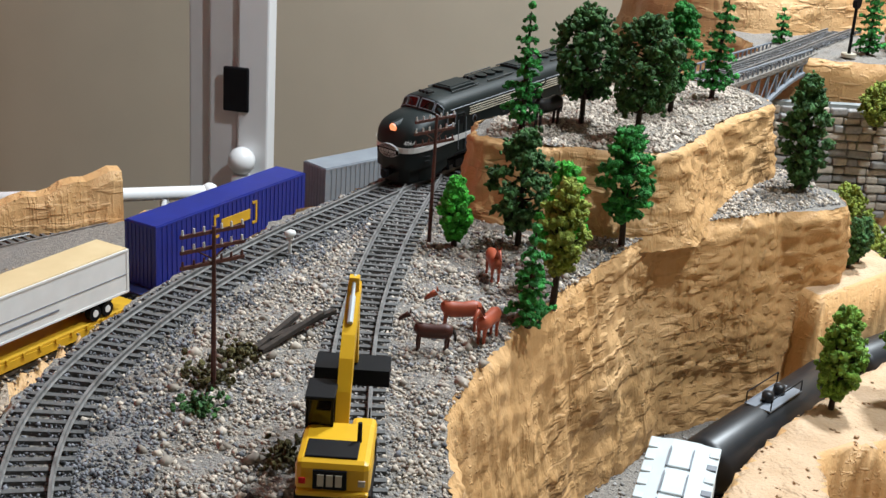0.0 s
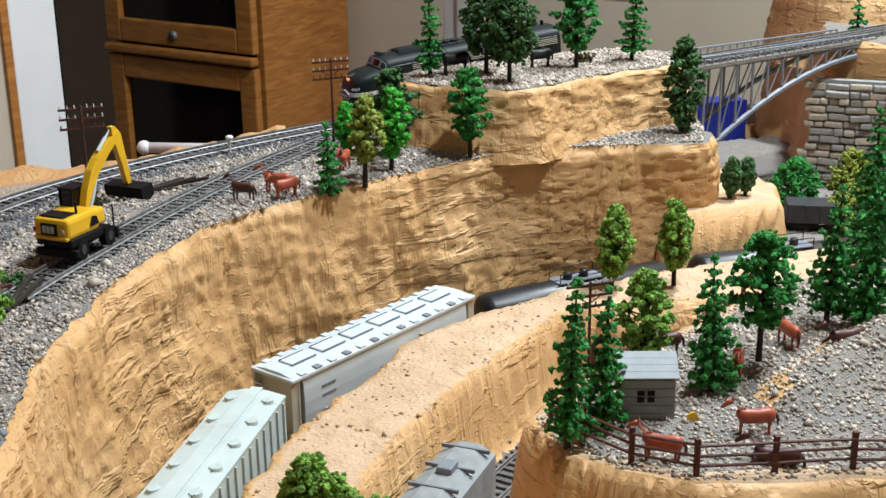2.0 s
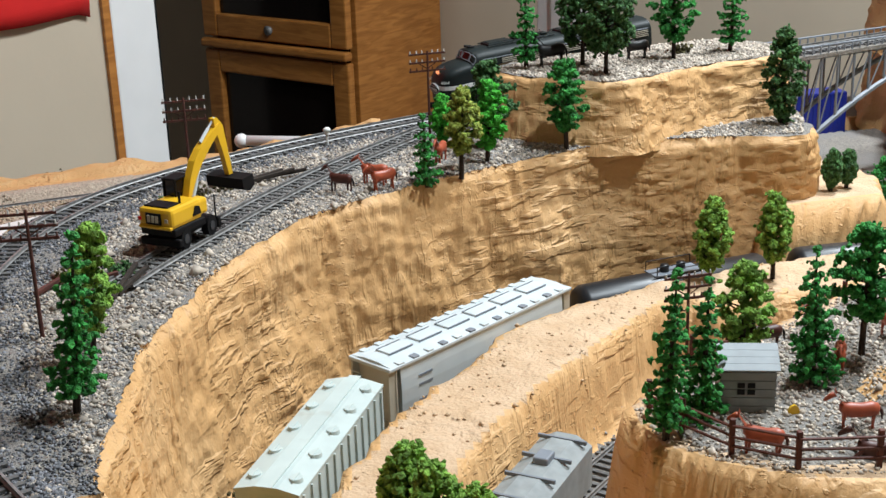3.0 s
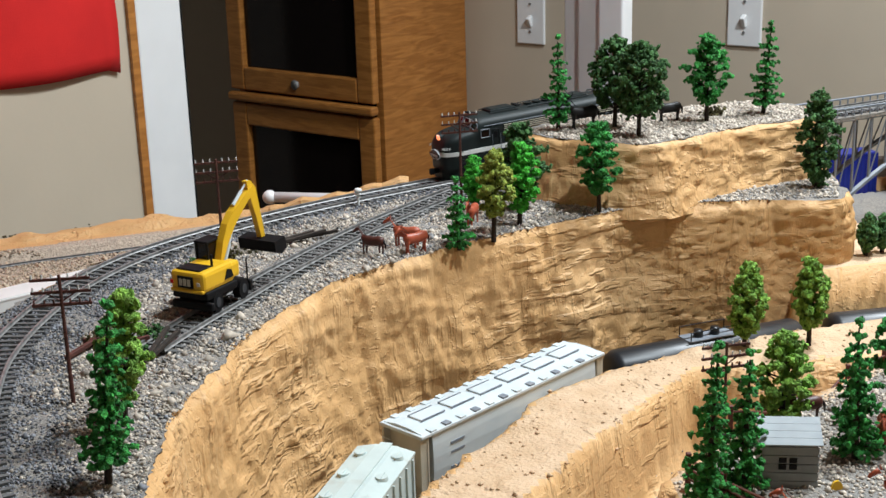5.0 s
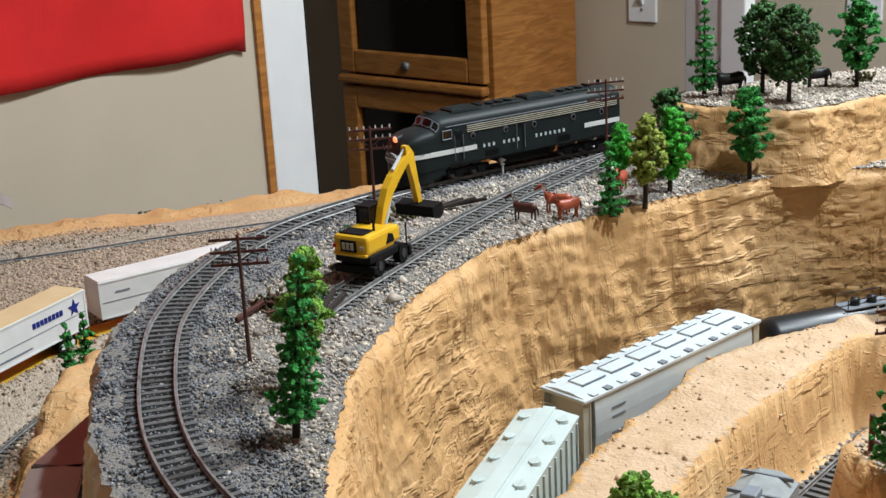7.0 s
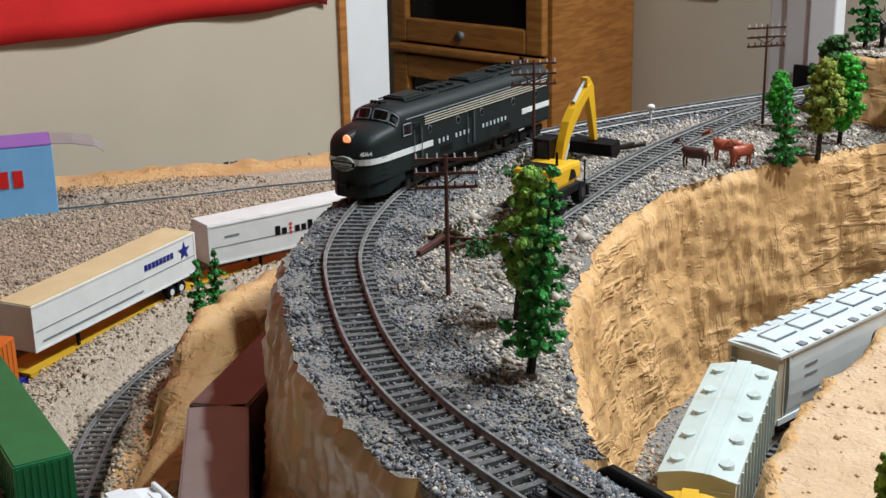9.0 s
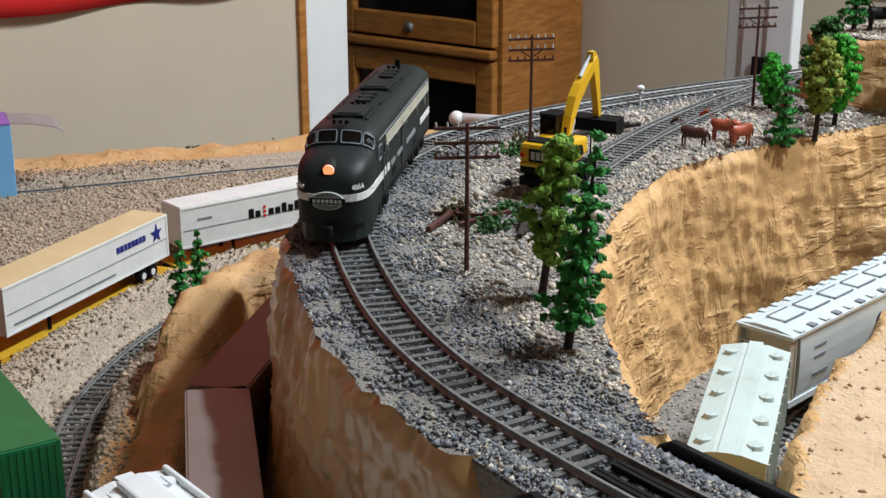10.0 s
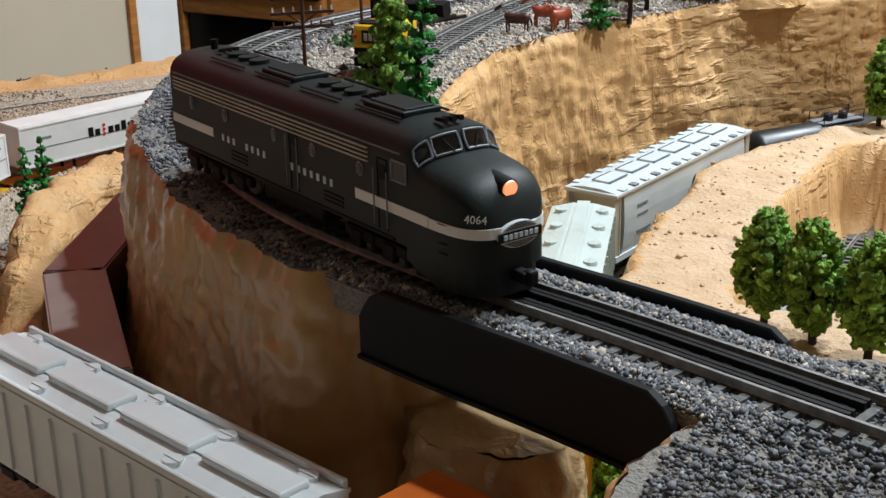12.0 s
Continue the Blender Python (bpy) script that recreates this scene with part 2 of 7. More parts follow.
def box(name, c, s, mat, parent=None, bevel=0.0, label=""):
    bm = bmesh.new()
    add_box(bm, *c, *s, bevel)
    return part(name, bm, mat, parent, label)


def loft(bm, rings, closed=True, caps=True):
    """Skin between rings of equal point counts."""
    rows = [[bm.verts.new(p) for p in ring] for ring in rings]
    n = len(rows[0])
    for a, b in zip(rows, rows[1:]):
        for i in range(n if closed else n - 1):
            j = (i + 1) % n
            bm.faces.new((a[i], a[j], b[j], b[i]))
    if caps and closed:
        bm.faces.new(rows[0])
        bm.faces.new(rows[-1][::-1])


def writing(text, size, m, mat, parent, name="lettering", width=0.0, spacing=1.0):
    c = bpy.data.curves.new(name, "FONT")
    c.body, c.size, c.align_x, c.align_y, c.space_character = text, size, "CENTER", "CENTER", spacing
    c.resolution_u = 2
    c.extrude = 0.00008
    ob = new(name, c)
    ob.data.materials.append(mat)
    ob.parent = parent
    ob.matrix_basis = m
    return ob


class Path:
    """A smooth line through plan points (x, y, z), measured by its length."""

    def __init__(self, pts, step=0.004):
        pts = [Vector(p) for p in pts]
        line = []
        for i in range(len(pts) - 1):
            a, b, c, d = pts[max(i - 1, 0)], pts[i], pts[i + 1], pts[min(i + 2, len(pts) - 1)]
            k = max(2, int((c - b).length / step))
            for j in range(k):
                t = j / k
                line.append(0.5 * ((2 * b) + (c - a) * t + (2 * a - 5 * b + 4 * c - d) * t * t + (3 * b - a - 3 * c + d) * t ** 3))
        line.append(pts[-1])
        for _ in range(6):
            line = [line[0]] + [(p + q * 2 + r) / 4 for p, q, r in zip(line, line[1:], line[2:])] + [line[-1]]
        self.p = np.array([tuple(v) for v in line])
        self.s = np.r_[0, np.cumsum(np.linalg.norm(np.diff(self.p, axis=0), axis=1))]
        self.length = float(self.s[-1])

    def at(self, s):
        if s < 0 or s > self.length:
            e = 0.0 if s < 0 else self.length
            return self.at(e) + self.way(e) * (s - e)
        return Vector([float(np.interp(s, self.s, self.p[:, k])) for k in range(3)])

    def way(self, s):
        s = min(max(s, 0.006), self.length - 0.006)
        return (self.at(s + 0.005) - self.at(s - 0.005)).normalized()

    def nearest(self, x, y):
        return float(self.s[np.argmin((self.p[:, 0] - x) ** 2 + (self.p[:, 1] - y) ** 2)])


def ride(path, s_front, s_rear):
    """The pose of a vehicle whose +x end rests at s_front and other end at s_rear."""
    a, b = path.at(s_front), path.at(s_rear)
    d = a - b
    return Matrix.Translation((a + b) / 2) @ Matrix.Rotation(math.atan2(d.y, d.x), 4, "Z") @ Matrix.Rotation(-math.atan2(d.z, math.hypot(d.x, d.y)), 4, "Y")


# ---- lines of the railway (heights are the rail tops) ----
RT = 0.1415
MAIN = Path([(0.10, 0.16, RT), (0.02, 0.243, RT), (-0.031, 0.306, RT), (-0.081, 0.375, RT), (-0.124, 0.431, RT), (-0.1665, 0.496, RT), (-0.1945, 0.564, RT), (-0.215, 0.653, RT),
             (-0.2195, 0.705, RT), (-0.215, 0.765, RT), (-0.203, 0.820, RT), (-0.176, 0.878, RT), (-0.130, 0.934, RT), (-0.079, 0.980, RT), (-0.026, 1.020, RT), (0.030, 1.057, RT),
             (0.09, 1.095, RT), (0.16, 1.128, RT + 0.004), (0.24, 1.158, RT + 0.010), (0.33, 1.19, RT + 0.014), (0.42, 1.225, RT + 0.016), (0.56, 1.29, RT + 0.018), (0.72, 1.37, RT + 0.02), (0.9, 1.45, RT + 0.02)])
SIDING = Path([(-0.1365, 0.694, RT), (-0.122, 0.730, RT), (-0.098, 0.782, RT), (-0.071, 0.838, RT), (-0.028, 0.916, RT), (0.024, 0.994, RT), (0.062, 1.045, RT), (0.105, 1.1, RT)])
LOW = Path([(-0.13, 0.24, 0.018), (-0.11, 0.35, 0.018), (-0.088, 0.45, 0.018), (-0.054, 0.573, 0.018), (-0.012, 0.698, 0.018), (0.045, 0.778, 0.018), (0.1185, 0.842, 0.018), (0.20, 0.884, 0.016), (0.32, 0.925, 0.015), (0.47, 0.955, 0.013), (0.62, 0.97, 0.012)])
YARD = Path([(-0.50, 0.62, -0.012), (-0.487, 0.76, -0.012), (-0.455, 0.90, -0.012), (-0.395, 1.035, -0.012), (-0.31, 1.125, -0.012), (-0.19, 1.20, -0.012), (-0.06, 1.28, -0.012), (0.08, 1.375, -0.012), (0.22, 1.43, -0.012), (0.40, 1.475, -0.012), (0.66, 1.525, -0.012)])
EMPTY = Path([(-0.33, 0.50, -0.016), (-0.37, 0.62, -0.016), (-0.391, 0.756, -0.016), (-0.393, 0.852, -0.016), (-0.362, 0.975, -0.016), (-0.29, 1.07, -0.016), (-0.18, 1.15, -0.016), (-0.04, 1.23, -0.016), (0.1, 1.31, -0.016), (0.3, 1.37, -0.016)])
BACK = Path([(-0.80, 1.16, 0.002), (-0.62, 1.235, 0.002), (-0.462, 1.297, 0.002), (-0.384, 1.333, 0.002), (-0.289, 1.368, 0.002), (-0.15, 1.42, 0.002), (0.0, 1.47, 0.002)])
CUT = Path([(-0.255, 0.46, 0.008), (-0.263, 0.56, 0.008), (-0.283, 0.658, 0.008), (-0.262, 0.78, 0.008), (-0.20, 0.86, 0.008), (-0.1, 0.93, 0.008)])
BASIN = Path([(0.062, 0.582, 0.004), (0.078, 0.615, 0.004), (0.11, 0.668, 0.004), (0.16, 0.735, 0.004), (0.21, 0.80, 0.004)])


def track(name, path, label, ties=True, s0=0.0, s1=None, gauge=0.0165):
    """Rails as lofted bars with head and foot, and separate sleepers."""
    s1 = path.length if s1 is None else s1
    ob = thing(name, Matrix(), label, "railway track", "model railway tracks")
    k = int((s1 - s0) / 0.008) + 2
    ss = np.linspace(s0, s1, k)
    for side in (-1, 1):
        bm = bmesh.new()
        rings = []
        for s in ss:
            p, w = path.at(s), path.way(s)
            n = Vector((-w.y, w.x, 0)).normalized()
            c = p + n * side * (gauge / 2 + 0.0005)
            prof = [(-0.0010, -0.0025), (0.0010, -0.0025), (0.0004, -0.0018), (0.0004, -0.0008), (0.0006, -0.0006), (0.0006, 0), (-0.0006, 0), (-0.0006, -0.0006), (-0.0004, -0.0008), (-0.0004, -0.0018)]
            rings.append([c + n * a + Vector((0, 0, b)) for a, b in prof])
        loft(bm, rings)
        part("rail", bm, RAIL, ob)
    if ties:
        n_t = int((s1 - s0) / 0.0073)
        me = None
        for i in range(n_t):
            s = s0 + (i + 0.5) * (s1 - s0) / n_t
            w = path.way(s)
            if me is None:
                bm = bmesh.new()
                add_box(bm, 0, 0, -0.0012, 0.0027, 0.030, 0.0024, 0)
                t_ob = part("sleeper", bm, TIE, ob)
                me = t_ob.data
            else:
                t_ob = new("sleeper", me)
                t_ob.parent = ob
            t_ob.matrix_basis = Matrix.Translation(path.at(s) - Vector((0, 0, 0.0027))) @ Matrix.Rotation(math.atan2(w.y, w.x) + random.uniform(-0.03, 0.03), 4, "Z")
    return ob


# ---- ground ----
def inside(poly, x, y):
    """Signed distance of the points to a polygon, positive inside."""
    px, py = np.array(poly).T
    d2 = np.full(x.shape, 1e9)
    hit = np.zeros(x.shape, bool)
    for i in range(len(px)):
        x1, y1, x2, y2 = px[i - 1], py[i - 1], px[i], py[i]
        ex, ey = x2 - x1, y2 - y1
        t = np.clip(((x - x1) * ex + (y - y1) * ey) / (ex * ex + ey * ey + 1e-12), 0, 1)
        d2 = np.minimum(d2, (x - x1 - t * ex) ** 2 + (y - y1 - t * ey) ** 2)
        cross = ((y1 > y) != (y2 > y)) & (x < (x2 - x1) * (y - y1) / (y2 - y1 + 1e-12) + x1)
        hit ^= cross
    return np.where(hit, 1, -1) * np.sqrt(d2)


def waves(x, y, seed, base, octaves=5):
    """Smooth rolling noise from sums of turned sine products, between about -1 and 1."""
    rng = np.random.RandomState(seed)
    out = np.zeros_like(x)
    amp, f = 1.0, base
    for _ in range(octaves):
        for _ in range(3):
            a, p, q = rng.uniform(0, 2 * np.pi, 3)
            out += amp * np.sin((x * np.cos(a) + y * np.sin(a)) * f + p + 1.7 * np.sin((y * np.cos(a) - x * np.sin(a)) * f * 0.7 + q)) / 3
        amp, f = amp * 0.55, f * 2.03
    return out


def smooth(a):
    a = np.clip(a, 0, 1)
    return a * a * (3 - 2 * a)


def track_gap(x, y, paths):
    d = np.full(x.shape, 9.0)
    for p in paths:
        for q in p.p[::2]:
            d = np.minimum(d, np.hypot(x - q[0], y - q[1]))
    return d


BERM_TOP = [(-0.030, 0.430), (-0.048, 0.475), (-0.042, 0.520), (-0.013, 0.612), (0.020, 0.684), (0.079, 0.772), (0.124, 0.832), (0.166, 0.857), (0.215, 0.885), (0.30, 0.915), (0.42, 0.935), (0.50, 0.93), (0.46, 0.88), (0.36, 0.85), (0.27, 0.838), (0.192, 0.820), (0.117, 0.724), (0.074, 0.663), (0.045, 0.609), (0.050, 0.550), (0.064, 0.490), (0.062, 0.435)]
CORRAL = [(0.128, 0.60), (0.136, 0.555), (0.155, 0.532), (0.19, 0.508), (0.235, 0.510), (0.30, 0.512), (0.6, 0.48), (0.9, 0.6), (0.8, 0.85), (0.6, 0.86), (0.42, 0.82), (0.33, 0.78), (0.25, 0.72), (0.18, 0.66)]
RIDGE = [(-1.05, 1.195), (-0.62, 1.305), (-0.481, 1.357), (-0.403, 1.390), (-0.315, 1.420), (-0.205, 1.452), (-0.15, 1.47), (-0.15, 1.62), (-1.05, 1.62)]
MOUND = [(-0.316, 0.60), (-0.330, 0.70), (-0.332, 0.78), (-0.316, 0.85), (-0.285, 0.895), (-0.25, 0.895), (-0.262, 0.86), (-0.292, 0.845), (-0.310, 0.78), (-0.312, 0.70), (-0.304, 0.60)]
HILLOW = [(0.30, 0.93), (0.345, 0.925), (0.40, 0.965), (0.415, 1.02), (0.40, 1.08), (0.33, 1.06)]


def ground_height(x, y):
    z = np.full(x.shape, -0.020) + 0.0012 * waves(x, y, 1, 60)
    # the floor of the cutting and the basin to its right lie higher than the yard
    z += 0.028 * smooth((x + 0.135) / 0.05) * smooth((1.20 - y) / 0.06)
    d = inside(BERM_TOP, x, y) + 0.004 * waves(x, y, 2, 70)
    fall = np.where(track_gap(x, y, (LOW,)) < 0.042, 0.010, 0.030)
    crest = 0.053 + 0.013 * smooth((0.57 - y) / 0.06)
    z = np.maximum(z, 0.008 + crest * smooth(1 + d / fall) * (1 + 0.05 * waves(x, y, 3, 22, 3)) + 0.004 * np.exp(-((x - 0.205) ** 2 + (y - 0.852) ** 2) / 0.00010))
    d = inside(CORRAL, x, y) + 0.003 * waves(x, y, 4, 90)
    z = np.maximum(z, 0.004 + (0.089 + 0.006 * waves(x, y, 5, 14, 3)) * smooth(1 + d / 0.016))
    # a rutted bank crosses the corral
    r = np.abs((x - 0.30) * 0.60 - (y - 0.62) * 0.80)
    z = z + 0.016 * np.exp(-(r / 0.02) ** 2) * smooth((x - 0.24) / 0.03) * smooth((0.85 - y) / 0.05) * (d > 0)
    d = inside(RIDGE, x, y) + 0.006 * waves(x, y, 6, 40)
    z = np.maximum(z, -0.02 + (0.032 + 0.006 * waves(x, y, 7, 26)) * smooth(1 + d / 0.022))
    d = inside(MOUND, x, y) + 0.004 * waves(x, y, 8, 60)
    z = np.maximum(z, -0.02 + (0.036 + 0.048 * smooth((y - 0.66) / 0.20) + 0.0035 * waves(x, y, 21, 120, 4)) * smooth(1 + (d + 0.003 * waves(x, y, 22, 220, 3)) / 0.020))
    d = inside(HILLOW, x, y) + 0.003 * waves(x, y, 9, 80)
    z = np.maximum(z, 0.008 + 0.078 * smooth(1 + d / 0.018))
    # level beds under the tracks
    for path, half in ((YARD, 0.02), (EMPTY, 0.02), (BACK, 0.02), (LOW, 0.0155), (CUT, 0.02), (BASIN, 0.02)):
        dist = np.full(x.shape, 9.0)
        bed = np.zeros(x.shape)
        for p in path.p[::4]:
            q = np.hypot(x - p[0], y - p[1])
            near = q < dist
            dist = np.where(near, q, dist)
            bed = np.where(near, p[2] - 0.0046, bed)
        w = smooth((half + 0.008 - dist) / 0.008)
        z = z * (1 - w) + bed * w
    return z


EDGE_X, EDGE_Y = (-1.0, -0.62, -0.48, -0.30, -0.20, -0.05, 0.10, 0.32, 0.48, 0.60, 1.3), (1.22, 1.335, 1.385, 1.440, 1.478, 1.475, 1.455, 1.49, 1.55, 1.655, 1.655)


def lay_ground():
    step = 0.005
    xs, ys = np.arange(-1.0, 1.3001, step), np.arange(-0.05, 1.6601, step)
    gx, gy = np.meshgrid(xs, ys)
    # rows squeezed to end at the layout's back edge
    back = np.interp(xs, EDGE_X, EDGE_Y)
    gy = -0.05 + (gy + 0.05) * (back[None] + 0.05) / 1.71
    gz = ground_height(gx, gy)
    nx = len(xs)
    verts = np.stack([gx.ravel(), gy.ravel(), gz.ravel()], 1)
    i = (np.arange(len(ys) - 1)[:, None] * nx + np.arange(nx - 1)[None]).ravel()
    faces = np.stack([i, i + 1, i + nx + 1, i + nx], 1)
    ob = mesh_ob("ground", verts.tolist(), faces.tolist(), SAND, True)
    me = ob.data
    me.materials.append(TAN)
    me.materials.append(BROWN)
    me.materials.append(BALLASTSAND)
    me.materials.append(GRAVEL)
    # plaster on the slopes, sand on the flats, brown in the cut
    dzx, dzy = np.gradient(gz, step)
    steep = np.hypot(dzx, dzy)
    f = steep[:-1, :-1].ravel()
    idx = np.where(f > 0.55, 1, 0)
    fx, fy = gx[:-1, :-1].ravel(), gy[:-1, :-1].ravel()
    idx = np.where((fx < -0.14), 3, idx)
    idx = np.where((gz[:-1, :-1].ravel() < 0.02) & (fx >= -0.14) & (f < 0.55), 4, idx)
    idx = np.where((inside(CORRAL, fx, fy) > 0.012) & (f < 0.55), 4, idx)
    idx = np.where((inside(MOUND, fx, fy) > -0.026) & (fx < -0.2) & (fy < 0.93), 1, idx)
    idx = np.where((inside(RIDGE, fx, fy) > -0.02), 1, idx)
    me.polygons.foreach_set("material_index", idx.astype(np.int32))
    return tagged(ob, "sand coloured plaster landscape of a model railway", "ground", kind="structure")


def terrace(name, outline, top, base, batter, mat_side, mat_top, seed, label, relief=0.004, lip=0.003, step=0.0026, tilt=None):
    """A raised shelf: an uneven plaster cliff all round and a stony top."""
    pts = [Vector((*p, 0)) for p in outline]
    edge = []
    n = len(pts)
    for i in range(n):
        a, b, c, d = pts[i - 1], pts[i], pts[(i + 1) % n], pts[(i + 2) % n]
        k = max(2, int((c - b).length / step))
        for j in range(k):
            t = j / k
            edge.append(0.5 * ((2 * b) + (c - a) * t + (2 * a - 5 * b + 4 * c - d) * t * t + (3 * b - a - 3 * c + d) * t ** 3))
    e = np.array([tuple(v)[:2] for v in edge])
    tang = np.roll(e, -1, 0) - np.roll(e, 1, 0)
    tang /= np.linalg.norm(tang, axis=1)[:, None]
    area = 0.5 * np.sum(e[:, 0] * np.roll(e[:, 1], -1) - np.roll(e[:, 0], -1) * e[:, 1])
    out = np.stack([tang[:, 1], -tang[:, 0]], 1) * (1 if area > 0 else -1)
    s = np.r_[0, np.cumsum(np.linalg.norm(np.diff(e, axis=0), axis=1))]
    tops = np.full(len(e), top) if tilt is None else np.array([tilt(*p) for p in e])
    levels = max(8, int((top - base) / max(0.0024, step * 0.8)))
    p_far = smooth((e[:, 0] - 0.10) / 0.10)
    verts, faces = [], []
    for j in range(levels + 1):
        h = j / levels
        z = base + (tops - base) * h
        zz = np.full(len(e), base + (top - base) * h)
        off = batter * (1 - h) ** 1.3 + relief * (0.9 * waves(s, zz * 0.9, seed, 50, 2) + 0.22 * waves(s * 1.4, zz * 0.35, seed + 1, 160, 2) + 0.14 * waves(s * 0.5, zz * 2.0, seed + 2, 200, 2))
        streak = 1 - np.abs(waves(s * 1.1 + 0.25 * zz, zz * 0.25, seed + 6, 170, 2))
        ledge = 1 - np.abs(waves(s * 0.35, zz * 1.5 + 0.3 * s, seed + 7, 250, 2))
        chip = np.maximum(0, waves(s, zz, seed + 8, 420, 2) - 0.35)
        far = smooth((p_far - 0.0) / 1.0)
        off += relief * (0.40 * smooth(streak * 3.2 - 2.1) * (1 - 0.6 * far) + (0.30 + 0.70 * far) * 0.45 * smooth(ledge * 3.0 - 1.9) + 0.22 * np.minimum(chip * 3, 1))
        off -= lip * 1.2 * smooth((h - 0.955) / 0.045)
        p = e + out * off[:, None]
        verts += np.c_[p, z + 0.0012 * waves(s, zz, seed + 3, 120, 2) * h].tolist()
    m = len(e)
    for j in range(levels):
        for i in range(m):
            k = (i + 1) % m
            faces.append((j * m + i, j * m + k, (j + 1) * m + k, (j + 1) * m + i))
    ob = mesh_ob(name, verts, faces, mat_side, True)
    tagged(ob, label, "cliff", kind="structure")
    from mathutils import geometry
    rim = [Vector(v[:2]) for v in verts[-m:]]
    gx, gy = np.meshgrid(np.arange(e[:, 0].min(), e[:, 0].max(), 0.006), np.arange(e[:, 1].min(), e[:, 1].max(), 0.006))
    ins = inside([tuple(v) for v in rim], gx, gy) > 0.004
    pts2 = rim + [Vector((x, y)) for x, y in zip(gx[ins], gy[ins])]
    v2, _, f2, *_ = geometry.delaunay_2d_cdt(pts2, [(i, (i + 1) % m) for i in range(m)], [list(range(m))], 1, 1e-6)
    vx = np.array([tuple(v) for v in v2])
    hz = (np.full(len(vx), top) if tilt is None else np.array([tilt(*p) for p in vx])) + 0.0008 * waves(vx[:, 0], vx[:, 1], seed + 5, 150, 3)
    top_ob = mesh_ob(name + "_top", np.c_[vx, hz].tolist(), f2, mat_top, True)
    tagged(top_ob, "stony top of a plaster cliff", "ground", kind="structure")
    return ob


# ---- the layout's ground, cliffs and tracks ----
BANK = [(-0.100, 0.458), (-0.103, 0.475), (-0.107, 0.515), (-0.109, 0.58), (-0.102, 0.635), (-0.094, 0.679), (-0.073, 0.740), (-0.041, 0.806), (-0.004, 0.842), (0.036, 0.875), (0.078, 0.903),
        (0.123, 0.932), (0.178, 0.962), (0.232, 0.972), (0.29, 0.970), (0.340, 0.972), (0.356, 1.02), (0.362, 1.10), (0.385, 1.17), (0.375, 1.228), (0.30, 1.205), (0.20, 1.166), (0.083, 1.115),
        (0.020, 1.077), (-0.037, 1.038), (-0.091, 0.998), (-0.144, 0.949), (-0.192, 0.892), (-0.224, 0.832), (-0.243, 0.77), (-0.250, 0.70), (-0.247, 0.65), (-0.239, 0.60), (-0.229, 0.56), (-0.206, 0.505),
        (-0.180, 0.452), (-0.155, 0.442)]
HIGH = [(0.100, 1.030), (0.135, 0.995), (0.184, 0.968), (0.222, 0.985), (0.270, 1.018), (0.338, 1.050), (0.348, 1.10), (0.31, 1.135), (0.20, 1.105), (0.125, 1.065)]
U = 0.137
lay_ground()
bank = terrace("bank_cliff", BANK, U, -0.015, 0.018, TAN, GRAVEL, 11, "tan plaster cliff with trowelled ridges")
# outer faces get the glossy tan with shade mixed into its colour
bank.data.materials.append(SHADETAN)
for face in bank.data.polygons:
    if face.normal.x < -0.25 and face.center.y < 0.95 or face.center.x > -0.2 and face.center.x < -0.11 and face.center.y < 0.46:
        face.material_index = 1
terrace("high_cliff", HIGH, 0.184, 0.130, 0.012, TAN, GRAVEL, 21, "small tan plaster bluff", relief=0.004)
MOUNT = [(0.675, 1.49), (0.72, 1.455), (0.78, 1.455), (0.90, 1.50), (1.25, 1.58), (1.28, 1.65), (0.82, 1.65), (0.73, 1.57)]
terrace("mountain_cliff", MOUNT, 0.50, 0.10, 0.10, TAN, SAND, 31, "tall tan plaster mountain behind the bridge", relief=0.006, step=0.008)
KNOLL = [(0.70, 1.24), (0.78, 1.16), (0.95, 1.10), (1.25, 1.12), (1.25, 1.36), (0.95, 1.36), (0.78, 1.33)]
terrace("knoll_cliff", KNOLL, 0.235, 0.0, 0.05, TAN, SAND, 41, "tan plaster slope beside the bridge", relief=0.008, step=0.007)
FRONTBANK = [(-0.088, 0.310), (-0.066, 0.326), (-0.028, 0.352), (0.02, 0.325), (0.08, 0.26), (0.22, 0.12), (0.30, 0.0), (0.10, 0.0), (0.03, 0.10), (-0.06, 0.20), (-0.112, 0.272)]
OUTCROP = [(-0.138, 0.440), (-0.098, 0.445), (-0.080, 0.425), (-0.090, 0.400), (-0.112, 0.398), (-0.135, 0.412)]
terrace("outcrop_cliff", OUTCROP, 0.086, -0.015, 0.008, GLOSSTAN, GLOSSTAN, 71, "glossy tan rock below the girder bridge", relief=0.005)
terrace("front_bank_cliff", FRONTBANK, U - 0.001, -0.015, 0.014, TAN, GRAVEL, 61, "near bank that carries the girder bridge end")
FARBANK = [(0.600, 1.290), (0.66, 1.240), (0.74, 1.20), (0.9, 1.16), (1.25, 1.2), (1.25, 1.62), (0.68, 1.62), (0.61, 1.42), (0.585, 1.34)]
terrace("far_bank_cliff", FARBANK, 0.154, 0.0, 0.02, TAN, GRAVEL, 51, "far bank that carries the bridge end", relief=0.005, step=0.007)

